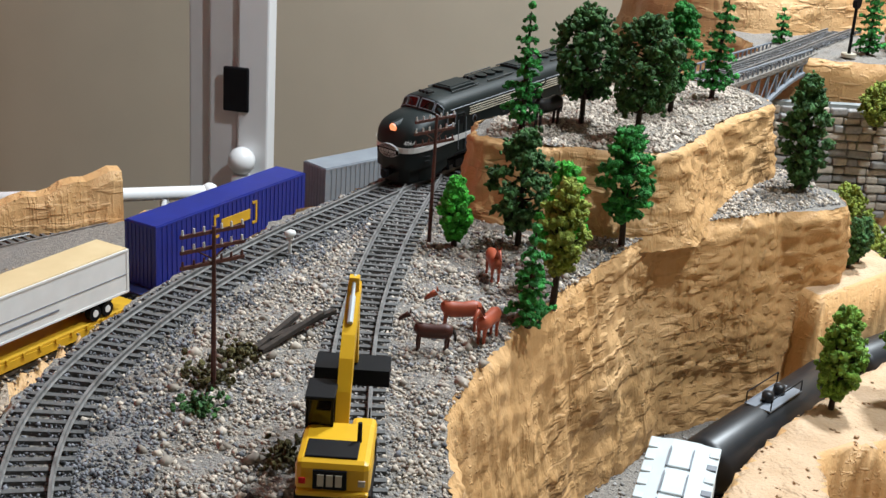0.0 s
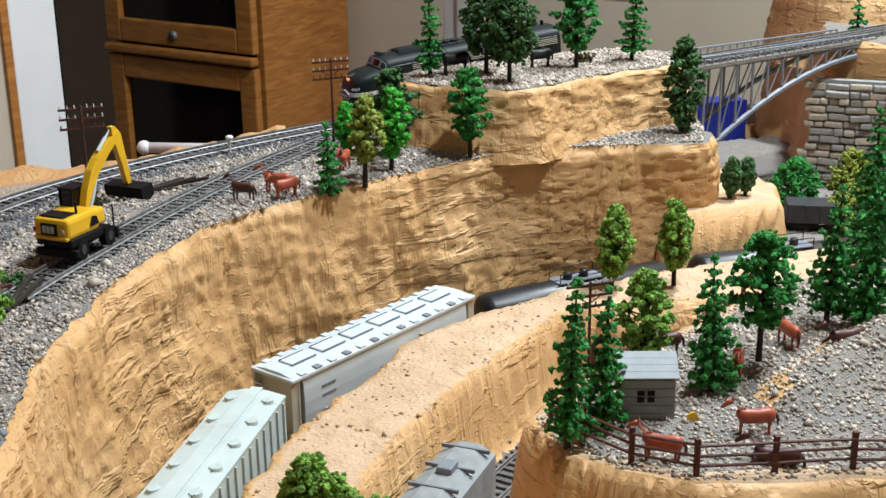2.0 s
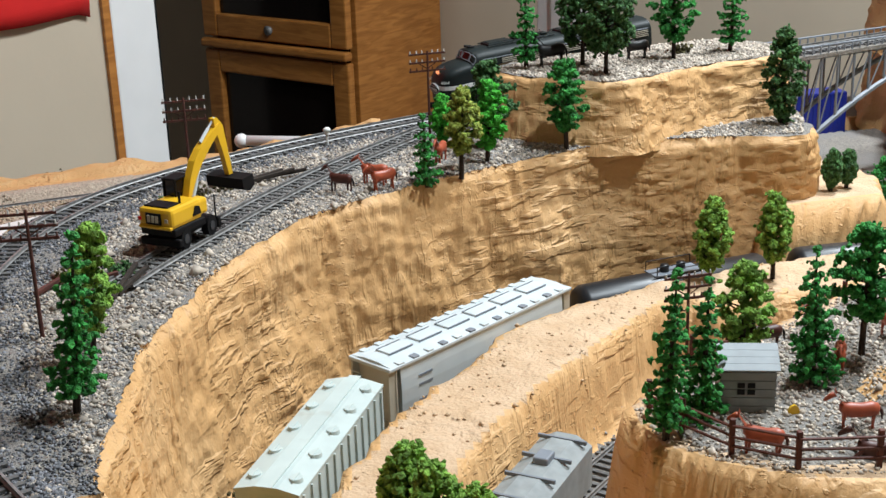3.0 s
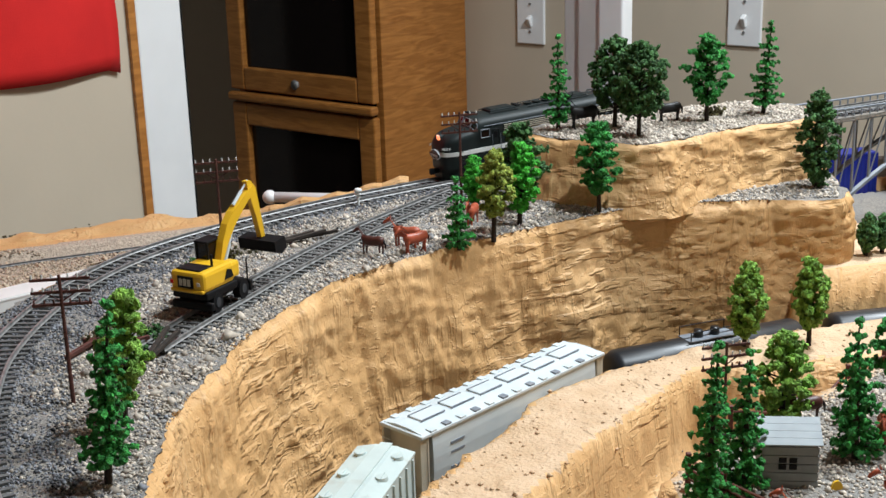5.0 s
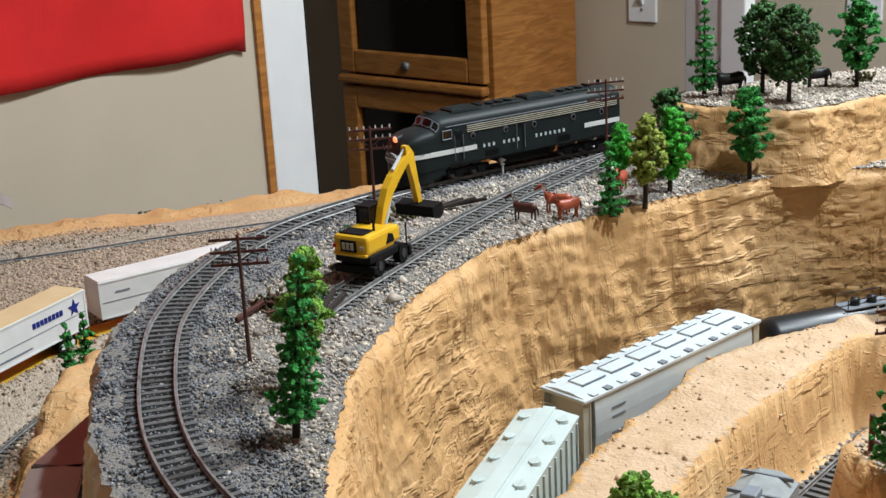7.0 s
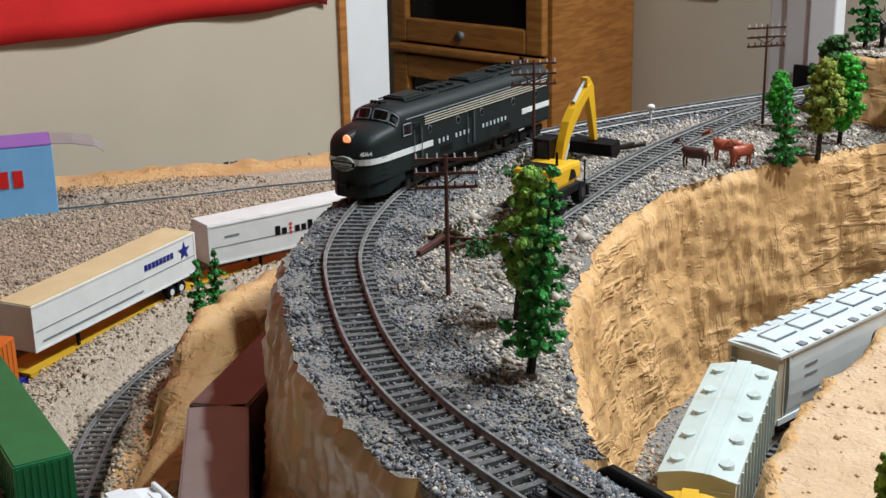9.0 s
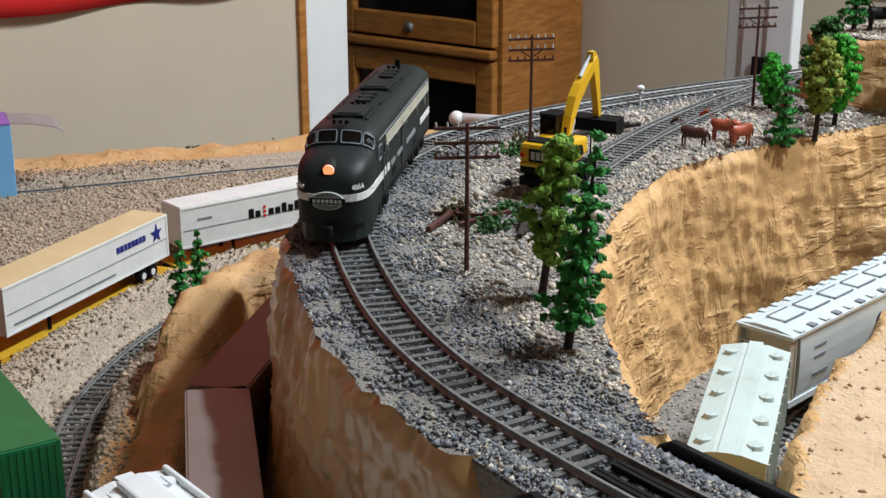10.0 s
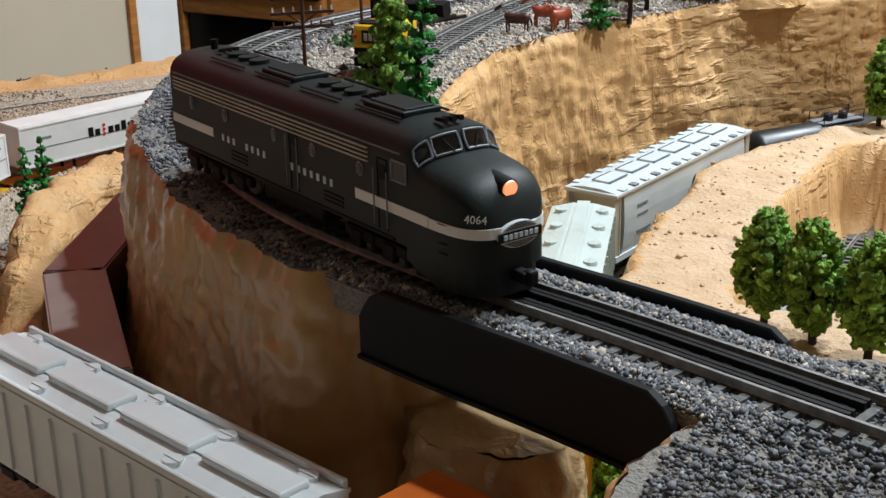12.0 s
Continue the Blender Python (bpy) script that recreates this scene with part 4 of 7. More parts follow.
LABEL = {"spruce": "model spruce with dark green foam foliage", "dark": "model tree with dull dark green foliage", "olive": "model tree with olive yellow green foliage",
         "bright": "model tree with bright green foliage", "lime": "model tree with light green foliage", "khaki": "dry khaki model bush"}
TREES = [
    # kind, leaf, x, y, z, height, width, bare trunk share
    ("cone", "spruce", -0.1266, 0.5357, U, 0.086, 0.027, 0.15), ("loose", "lime", -0.1316, 0.5966, U, 0.072, 0.026, 0.22),
    ("cone", "spruce", 0.043, 0.881, U, 0.050, 0.020, 0.02), ("loose", "olive", 0.068, 0.898, U, 0.064, 0.029, 0.26), ("loose", "bright", 0.089, 0.929, U, 0.062, 0.028, 0.18),
    ("loose", "dark", 0.095, 0.975, U, 0.068, 0.044, 0.15), ("loose", "spruce", 0.151, 0.955, U, 0.070, 0.038, 0.22), ("round", "bright", 0.060, 0.985, U, 0.040, 0.018, 0.15),
    ("cone", "spruce", 0.130, 1.035, 0.184, 0.076, 0.024, 0.12), ("dome", "dark", 0.176, 1.040, 0.184, 0.072, 0.038, 0.24), ("dome", "dark", 0.188, 1.000, 0.184, 0.074, 0.040, 0.24),
    ("loose", "spruce", 0.252, 1.050, 0.184, 0.072, 0.040, 0.22), ("cone", "spruce", 0.304, 1.072, 0.184, 0.078, 0.026, 0.14), ("round", "dark", 0.330, 1.005, U, 0.078, 0.034, 0.06),
    ("round", "lime", 0.240, 0.866, 0.056, 0.066, 0.029, 0.2), ("round", "lime", 0.284, 0.860, 0.062, 0.064, 0.026, 0.22),
    ("cone", "spruce", 0.143, 0.562, 0.094, 0.090, 0.025, 0.14), ("cone", "spruce", 0.165, 0.580, 0.094, 0.076, 0.028, 0.04), ("loose", "lime", 0.205, 0.655, 0.094, 0.056, 0.036, 0.1),
    ("cone", "spruce", 0.232, 0.616, 0.094, 0.076, 0.032, 0.10), ("loose", "spruce", 0.268, 0.645, 0.100, 0.074, 0.046, 0.25), ("cone", "spruce", 0.325, 0.690, 0.098, 0.085, 0.036, 0.12),
    ("cone", "spruce", 0.345, 0.680, 0.098, 0.095, 0.040, 0.10), ("round", "dark", 0.366, 0.985, 0.084, 0.036, 0.016, 0.2), ("round", "dark", 0.381, 0.992, 0.084, 0.034, 0.014, 0.2),
    ("cone", "spruce", -0.3370, 0.852, 0.036, 0.046, 0.017, 0.03), ("cone", "spruce", -0.3285, 0.862, 0.036, 0.050, 0.017, 0.03),
    ("round", "lime", 0.0185, 0.507, 0.0735, 0.054, 0.029, 0.22), ("round", "lime", 0.031, 0.486, 0.0735, 0.056, 0.030, 0.2), ("round", "lime", 0.045, 0.466, 0.0735, 0.056, 0.030, 0.2),
    ("round", "lime", -0.062, 0.440, 0.008, 0.056, 0.034, 0.2),
    ("round", "olive", 0.55, 1.16, 0.008, 0.065, 0.052, 0.1), ("round", "olive", 0.59, 1.13, 0.008, 0.048, 0.040, 0.1), ("round", "olive", 0.53, 1.12, 0.008, 0.046, 0.044, 0.1), ("round", "olive", 0.66, 1.11, 0.008, 0.065, 0.056, 0.1),
    ("round", "spruce", 0.50, 1.18, 0.008, 0.055, 0.050, 0.05), ("round", "olive", 0.625, 1.215, 0.105, 0.040, 0.036, 0.1), ("cone", "spruce", 0.625, 1.35, 0.154, 0.034, 0.022, 0.1),
    ("cone", "spruce", 0.675, 1.285, 0.156, 0.075, 0.030, 0.05), ("cone", "spruce", 0.40, 0.80, 0.09, 0.11, 0.042, 0.1), ("cone", "spruce", 0.43, 0.84, 0.09, 0.10, 0.04, 0.1),
    ("round", "olive", 0.47, 0.99, 0.01, 0.05, 0.04, 0.1), ("round", "dark", 0.50, 1.03, 0.01, 0.04, 0.03, 0.1),
]
for k, (kind, leaf, x, y, z, h, w, bare) in enumerate(TREES):
    t_ob = tree(kind, leaf, h, w, 100 + k, bare)
    t_ob.matrix_basis = Matrix.Translation((x, y, z)) @ Euler((random.uniform(-0.05, 0.05), 0.10 if k < 2 else random.uniform(-0.05, 0.05), random.uniform(0, 6) if k > 1 else 0.0)).to_matrix().to_4x4()
    tagged(t_ob, LABEL[leaf] + (" on a stony bank" if abs(z - U) < 0.002 else " on plaster ground"), "tree", "model trees")


# ---- telegraph poles ----
def telegraph_pole(x, y, z, h, turn, arms=3, lean=0.0):
    ob = thing("telegraph_pole", Matrix.Translation((x, y, z)) @ Euler((0, lean, radians(turn))).to_matrix().to_4x4(), "reddish brown plastic telegraph pole with crossarms", "telegraph pole", "telegraph poles")
    bm = bmesh.new()
    add_rod(bm, (0, 0, -0.003), (0, 0, h), 0.0012, 0.0008, 8)
    part("post", bm, POLEBROWN, ob)
    for k in range(arms):
        zz = h - 0.0025 - 0.0065 * k
        bm = bmesh.new()
        add_box(bm, 0, 0.0009, zz, 0.029, 0.0012, 0.0014)
        arm = part("crossarm", bm, POLEBROWN, ob)
        for px_ in (-0.0135, -0.0085, -0.004, 0.004, 0.0085, 0.0135):
            bm = bmesh.new()
            add_rod(bm, (px_, 0.0009, zz + 0.0006), (px_, 0.0009, zz + 0.0028), 0.0006, 0.0004, 6)
            part("insulator", bm, GLASSKNOB if k < arms - 1 or arms < 3 else POLEBROWN, arm)
    for sx in (-1, 1):
        bm = bmesh.new()
        add_rod(bm, (0, 0.001, h - 0.014), (sx * 0.007, 0.001, h - 0.0095), 0.0004, None, 5)
        part("brace", bm, POLEBROWN, ob)
    return ob


telegraph_pole(-0.163, 0.627, U, 0.068, 5)
telegraph_pole(-0.118, 0.868, U, 0.070, 12)
telegraph_pole(0.050, 0.995, U, 0.072, 15)
telegraph_pole(0.183, 0.690, 0.07, 0.062, 12)


# ---- wagons: x runs along the wagon, z = 0 at the rail tops ----
def bogie(parent, x, w=0.026):
    b = new("bogie")
    b.parent = parent
    b.matrix_basis = Matrix.Translation((x, 0, 0))
    for sy in (-1, 1):
        bm = bmesh.new()
        add_box(bm, 0, sy * 0.0115, 0.0062, 0.026, 0.0022, 0.0032, 0.0005)
        add_box(bm, 0, sy * 0.0118, 0.0048, 0.010, 0.0026, 0.0040, 0.0005)
        part("side_frame", bm, BLACK, b)
    for dx in (-0.010, 0.010):
        bm = bmesh.new()
        for sy in (-1, 1):
            add_rod(bm, (dx, sy * 0.0077, 0.0052), (dx, sy * 0.0093, 0.0052), 0.0053, None, 16)
        add_rod(bm, (dx, -0.008, 0.0052), (dx, 0.008, 0.0052), 0.0012, None, 6)
        part("wheelset", bm, BLACK, b)
    return b


def wagon_base(parent, length, spread):
    for sx in (-1, 1):
        bogie(parent, sx * spread / 2)
        bm = bmesh.new()
        add_box(bm, sx * (length / 2 + 0.004), 0, 0.0095, 0.010, 0.003, 0.003, 0.0006)
        add_box(bm, sx * (length / 2 + 0.009), 0, 0.0095, 0.004, 0.004, 0.005, 0.0008)
        part("coupler", bm, BLACK, parent)


def round_hopper(m):
    """Covered hopper with round sides, a running board and long hatches."""
    h = thing("covered_hopper", m, "pale grey round sided covered hopper wagon with beige ends", "railway wagon", "freight wagons")
    L, W = 0.178, 0.0355
    bm = bmesh.new()
    prof = []
    for sgn in (1, -1):
        pts = [(0.0166, 0.050), (0.0172, 0.043), (0.0175, 0.035), (0.0174, 0.026), (0.0168, 0.018), (0.0160, 0.0135)]
        prof += [(sgn * a, b) for a, b in (pts if sgn == 1 else pts[::-1])]
    rings = []
    for x in (-L / 2 + 0.010, L / 2 - 0.010):
        rings.append([(x, a, b) for a, b in prof])
    loft(bm, rings)
    part("body", bm, HOPGREY, h)
    bm = bmesh.new()
    add_box(bm, 0, 0, 0.0512, L, W, 0.0024, 0.0006)
    loft(bm, [[(x, a, b) for a, b in ((-0.0166, 0.0524), (-0.006, 0.0540), (0.006, 0.0540), (0.0166, 0.0524))] for x in (-L / 2 + 0.002, L / 2 - 0.002)])
    roof = part("roof", bm, HOPGREY, h, "pale grey roof")
    for sx in (-1, 1):
        bm = bmesh.new()
        add_box(bm, sx * (L / 2 - 0.0065), 0, 0.032, 0.0012, 0.0335, 0.036, 0)
        add_box(bm, sx * (L / 2 - 0.004), 0.0155, 0.031, 0.007, 0.0016, 0.038, 0)
        add_box(bm, sx * (L / 2 - 0.004), -0.0155, 0.031, 0.007, 0.0016, 0.038, 0)
        add_box(bm, sx * (L / 2 - 0.005), 0, 0.0125, 0.010, 0.033, 0.0022, 0)
        part("end_bulkhead", bm, HOPBEIGE, h, "beige end")
        for rz in range(6):
            bm = bmesh.new()
            add_rod(bm, (sx * (L / 2 + 0.0003), 0.008, 0.016 + rz * 0.0055), (sx * (L / 2 + 0.0003), 0.0155, 0.016 + rz * 0.0055), 0.0003, None, 5)
            part("ladder_rung", bm, HOPGREY, h)
    for sy in (-1, 1):
        bm = bmesh.new()
        add_box(bm, 0, sy * 0.0165, 0.0125, L - 0.004, 0.0014, 0.0035)
        part("side_sill", bm, HOPGREY, h)
        for k in range(13):
            bm = bmesh.new()
            add_box(bm, -0.078 + 0.013 * k, sy * 0.0150, 0.0530, 0.0050, 0.0048, 0.0012, 0.0003)
            part("roof_bracket", bm, BRIDGEGREY if k % 2 and sy < 0 else HOPGREY, roof)
    # the running board round the trough hatches
    for k, x in enumerate(np.linspace(-0.066, 0.066, 6)):
        bm = bmesh.new()
        add_box(bm, x, 0.0005, 0.0546, 0.0195, 0.0105, 0.0014, 0.0006)
        hatch = part("hatch", bm, HOPGREY, roof)
        bm = bmesh.new()
        add_box(bm, x, 0.0062, 0.0549, 0.0205, 0.0007, 0.0010)
        add_box(bm, x, -0.0052, 0.0549, 0.0205, 0.0007, 0.0010)
        part("hatch_rail", bm, BRIDGEGREY, hatch)
    for x in (-0.048, 0, 0.048):
        bm = bmesh.new()
        loft(bm, [[(x + a * s, b * s2, z) for a, b in ((-1, -1), (1, -1), (1, 1), (-1, 1))] for s, s2, z in ((0.022, 0.015, 0.0138), (0.006, 0.006, 0.004))])
        part("discharge_bay", bm, HOPGREY, h)
    # blue round mark and grey bars of small print on the side
    for sy in (-1, 1):
        bm = bmesh.new()
        add_rod(bm, (0.010, sy * 0.0171, 0.036), (0.010, sy * 0.0179, 0.036), 0.0052, None, 20)
        part("round_mark", bm, NAVY, h, "blue round mark")
        for k, (x, z, s) in enumerate(((0.030, 0.036, 0.018), (-0.058, 0.040, 0.012), (-0.058, 0.034, 0.012), (-0.056, 0.024, 0.016))):
            bm = bmesh.new()
            add_box(bm, x, sy * 0.0172, z, s, 0.0010, 0.0026 if k == 0 else 0.0016)
            part("print_bar", bm, NAVY if k == 0 else BRIDGEGREY, h)
    wagon_base(h, L, 0.130)
    return h


def ribbed_hopper(m, length=0.132, mat=HOPGREEN, roof_mat=HOPGREEN, label="pale green grey two bay covered hopper wagon with round hatches"):
    h = thing("covered_hopper", m, label, "railway wagon", "freight wagons")
    W = 0.0345
    bm = bmesh.new()
    loft(bm, [[(x, a, b) for a, b in ((-W / 2, 0.013), (W / 2, 0.013), (W / 2, 0.0475), (-W / 2, 0.0475))] for x in (-length / 2, length / 2)])
    part("body", bm, mat, h)
    bm = bmesh.new()
    loft(bm, [[(x, a, b) for a, b in ((-W / 2 - 0.0005, 0.0476), (W / 2 + 0.0005, 0.0476), (W / 2 + 0.0005, 0.0490), (0.006, 0.0516), (-0.006, 0.0516), (-W / 2 - 0.0005, 0.0490))] for x in (-length / 2 - 0.0006, length / 2 + 0.0006)])
    roof = part("roof", bm, roof_mat, h)
    bm = bmesh.new()
    add_box(bm, 0, 0, 0.0521, length + 0.004, 0.0072, 0.0008)
    part("running_board", bm, roof_mat, roof)
    for x in np.linspace(-length / 2 + 0.012, length / 2 - 0.012, 5):
        for sy in (-1, 1):
            bm = bmesh.new()
            add_rod(bm, (x, sy * 0.0112, 0.0495), (x, sy * 0.0112, 0.0520), 0.0038, 0.0034, 18)
            add_box(bm, x, sy * 0.0112, 0.0522, 0.0086, 0.0009, 0.0005)
            part("hatch", bm, mat, roof, "round hatch cover")
    for sy in (-1, 1):
        for k in range(12):
            bm = bmesh.new()
            add_box(bm, -length / 2 + 0.005 + k * (length - 0.010) / 11, sy * (W / 2 + 0.0006), 0.0305, 0.0012, 0.0012, 0.032)
            part("rib", bm, BRIDGEGREY if k % 1 else mat, h)
    for sx in (-1, 1):
        for rz in range(6):
            bm = bmesh.new()
            add_rod(bm, (sx * (length / 2 + 0.001), 0.007, 0.016 + rz * 0.0055), (sx * (length / 2 + 0.001), 0.0150, 0.016 + rz * 0.0055), 0.0003, None, 5)
            part("ladder_rung", bm, mat, h)
    for x in (-0.03, 0.03):
        bm = bmesh.new()
        loft(bm, [[(x + a * s, b * s2, z) for a, b in ((-1, -1), (1, -1), (1, 1), (-1, 1))] for s, s2, z in ((0.026, 0.015, 0.0129), (0.006, 0.006, 0.004))])
        part("discharge_bay", bm, mat, h)
    bm = bmesh.new()
    for a in range(14):
        t0, t1 = 0.5 + a * 0.32, 0.5 + (a + 1) * 0.32
        add_rod(bm, (length / 2 - 0.034 + 0.004 * math.cos(t0), -W / 2 - 0.0013, 0.036 + 0.004 * math.sin(t0)), (length / 2 - 0.034 + 0.004 * math.cos(t1), -W / 2 - 0.0013, 0.036 + 0.004 * math.sin(t1)), 0.0007, None, 5)
    part("curl_mark", bm, BLACK, h, "black curled mark")
    wagon_base(h, length, length - 0.045)
    return h


def tank_wagon(m, length=0.165, r=0.0165):
    t = thing("tank_wagon", m, "black tank wagon with a small dome platform", "railway wagon", "freight wagons")
    bm = bmesh.new()
    rings = []
    for x, k in ((-0.5, 0.35), (-0.49, 0.7), (-0.475, 0.9), (-0.455, 1), (0.455, 1), (0.475, 0.9), (0.49, 0.7), (0.5, 0.35)):
        rings.append([(x * length, r * k * math.cos(a), 0.0285 + r * k * math.sin(a)) for a in np.linspace(0, 2 * math.pi, 33)[:-1]])
    loft(bm, rings)
    part("barrel", bm, TANKBLACK, t, "", True)
    for dx in (-0.008, 0.006):
        bm = bmesh.new()
        add_rod(bm, (dx, 0, 0.0445), (dx, 0, 0.050), 0.0036, 0.0032, 14)
        part("dome", bm, TANKBLACK, t, "", True)
    bm = bmesh.new()
    add_box(bm, 0, 0, 0.0445, 0.040, 0.016, 0.0008)
    plat = part("platform", bm, BRIDGEGREY, t)
    for sx in (-1, 1):
        for sy in (-1, 1):
            bm = bmesh.new()
            add_rod(bm, (sx * 0.019, sy * 0.0075, 0.0445), (sx * 0.019, sy * 0.0075, 0.0515), 0.0004, None, 5)
            part("rail_post", bm, BLACK, plat)
    for sy in (-1, 1):
        bm = bmesh.new()
        add_rod(bm, (-0.019, sy * 0.0075, 0.0515), (0.019, sy * 0.0075, 0.0515), 0.0004, None, 5)
        part("hand_rail", bm, BLACK, plat)
        bm = bmesh.new()
        add_rod(bm, (0.045, sy * 0.0160, 0.029), (0.045, sy * 0.0168, 0.029), 0.0045, None, 18)
        part("round_mark", bm, WHITE, t, "white round mark")
        bm = bmesh.new()
        add_box(bm, 0, sy * 0.0125, 0.0125, length + 0.004, 0.0016, 0.003)
        part("sill", bm, TANKBLACK, t)
    bm = bmesh.new()
    add_box(bm, 0, 0, 0.0125, length + 0.006, 0.006, 0.004)
    part("centre_beam", bm, TANKBLACK, t)
    wagon_base(t, length, length - 0.05)
    return t


def crate(parent, name, L, W, z0, z1, mat, roof_mat=None, ribs=0, x=0.0):
    """A container or van body with posts, rails and corrugation."""
    bm = bmesh.new()
    add_box(bm, x, 0, (z0 + z1) / 2, L, W, z1 - z0, 0.0006)
    for sx in (-1, 1):
        for sy in (-1, 1):
            add_box(bm, x + sx * (L / 2 - 0.0008), sy * (W / 2 - 0.0004), (z0 + z1) / 2, 0.0022, 0.0016, z1 - z0)
    for sy in (-1, 1):
        add_box(bm, x, sy * (W / 2), z1 - 0.0008, L, 0.0010, 0.0014)
        add_box(bm, x, sy * (W / 2), z0 + 0.0008, L, 0.0010, 0.0014)
    body = part(name, bm, mat, parent)
    if ribs:
        places = [(x - L / 2 + (k + 0.5) * L / ribs, sy * W / 2) for sy in (-1, 1) for k in range(ribs)]
        ends = [(x + sx * L / 2, -W / 2 + (k + 0.5) * W / 8) for sx in (-1, 1) for k in range(8)]
        for spots, sx, sy in ((places, L / ribs * 0.5, 0.0009), (ends, 0.0009, W / 16)):
            me = None
            for px_, py_ in spots:
                if me is None:
                    bm = bmesh.new()
                    add_box(bm, 0, 0, 0, sx, sy, z1 - z0 - 0.003)
                    rib = part("rib", bm, mat, body)
                    me = rib.data
                else:
                    rib = new("rib", me)
                    rib.parent = body
                rib.matrix_basis = Matrix.Translation((px_, py_, (z0 + z1) / 2))
    bm = bmesh.new()
    add_box(bm, x, 0, z1 + 0.0003, L - 0.0012, W - 0.0012, 0.0008)
    part("roof", bm, roof_mat or mat, body)
    return body


def flat_wagon(m, length, mat, label):
    f = thing("flat_wagon", m, label, "railway wagon", "freight wagons")
    bm = bmesh.new()
    add_box(bm, 0, 0, 0.0115, length, 0.028, 0.0022, 0.0004)
    part("deck", bm, mat, f)
    for sy in (-1, 1):
        bm = bmesh.new()
        loft(bm, [[(x, sy * 0.0135, 0.0104), (x, sy * 0.0147, 0.0104), (x, sy * 0.0147, z), (x, sy * 0.0135, z)] for x, z in ((-length / 2, 0.0080), (-length / 2 + 0.035, 0.0075), (-length / 2 + 0.045, 0.0045), (length / 2 - 0.045, 0.0045), (length / 2 - 0.035, 0.0075), (length / 2, 0.0080))])
        part("side_sill", bm, mat, f)
        for k in range(14):
            bm = bmesh.new()
            add_box(bm, -length / 2 + 0.01 + k * (length - 0.02) / 13, sy * 0.0152, 0.0112, 0.0022, 0.0012, 0.0032)
            part("stake_pocket", bm, mat, f)
    wagon_base(f, length, length - 0.05)
    return f


def road_trailer(m, roof, label, marks, L=0.186):
    t = thing("road_trailer", m, label, "trailer", "road trailers on flat wagons")
    body = crate(t, "box_body", L, 0.030, 0.012, 0.045, WHITE, roof)
    for sy in (-1, 1):
        bm = bmesh.new()
        add_box(bm, 0, sy * 0.0152, 0.0265, L - 0.004, 0.0004, 0.0005)
        part("side_line", bm, BRIDGEGREY, body)
        for k, (mx, mz, w, h, mt) in enumerate(marks):
            bm = bmesh.new()
            add_box(bm, sy * mx if False else mx, sy * 0.0152, mz, w, 0.0005, h)
            part("print_bar", bm, mt, body)
    for ax in (0.060, 0.072):
        for sy in (-1, 1):
            bm = bmesh.new()
            add_rod(bm, (ax, sy * 0.0095, 0.0055), (ax, sy * 0.0145, 0.0055), 0.0055, None, 20)
            wheel = part("wheel", bm, BLACK, t)
            bm = bmesh.new()
            add_rod(bm, (ax, sy * 0.0143, 0.0055), (ax, sy * 0.0148, 0.0055), 0.0026, None, 14)
            part("rim", bm, WHITE, wheel)
    bm = bmesh.new()
    add_box(bm, 0.066, 0, 0.0095, 0.030, 0.020, 0.004)
    part("axle_frame", bm, BLACK, t)
    for sy in (-1, 1):
        bm = bmesh.new()
        add_box(bm, -0.045, sy * 0.010, 0.0060, 0.002, 0.002, 0.012)
        part("landing_leg", bm, BLACK, t)
    return t


def park(path, s, length):
    """Pose on a line, for a wagon of that length whose middle is at s."""
    return ride(path, s + length * 0.36, s - length * 0.36)


def lift(m, dz, dx=0.0):
    return m @ Matrix.Translation((dx, 0, dz))


# freight in the cutting
s1 = LOW.nearest(0.060, 0.792)
round_hopper(park(LOW, s1, 0.178))
s2 = s1 - 0.178 / 2 - 0.020 - 0.132 / 2
ribbed_hopper(park(LOW, s2, 0.132) @ Matrix.Rotation(math.pi, 4, "Z"))
s3 = s2 - 0.132 - 0.020
ribbed_hopper(park(LOW, s3, 0.132), 0.132, CARYELLOW, CARYELLOW, "yellow covered hopper wagon below the girder bridge")
s4 = s1 + 0.178 / 2 + 0.018 + 0.0825
tank_wagon(park(LOW, s4, 0.165))
tank_wagon(park(LOW, s4 + 0.187, 0.165))

# container train in the yard
sT = YARD.nearest(-0.432, 0.966)
c1 = flat_wagon(park(YARD, sT - 0.012, 0.20), 0.20, CARYELLOW, "yellow flat wagon that carries a road trailer")
flat_wagon(park(YARD, sT + 0.196, 0.20), 0.20, CARYELLOW, "yellow flat wagon that carries a road trailer")
NOTEXT = [(-0.03, 0.020, 0.11, 0.0014, BRIDGEGREY)]
mt = park(YARD, sT - 0.012, 0.186)
land = road_trailer(lift(mt, 0.0130), CREAM, "white road trailer with a cream roof and a blue star mark", [(-0.03, 0.018, 0.11, 0.0013, BRIDGEGREY)])
for k in range(8):
    bm = bmesh.new()
    add_box(bm, 0.030 + 0.0046 * k, -0.0153, 0.0345, 0.0034, 0.0005, 0.0046)
    part("print_bar", bm, BLUE, land)
bm = bmesh.new()
for k in range(5):
    a = math.pi / 2 + k * 2 * math.pi / 5
    tip = (0.078 + 0.0075 * math.cos(a), -0.0153, 0.034 + 0.0075 * math.sin(a))
    l, r = [(0.078 + 0.003 * math.cos(a + d), -0.0153, 0.034 + 0.003 * math.sin(a + d)) for d in (0.63, -0.63)]
    loft(bm, [[tip, l, (0.078, -0.0153, 0.034), r], [(p[0], -0.0157, p[2]) for p in (tip, l, (0.078, 0, 0.034), r)]])
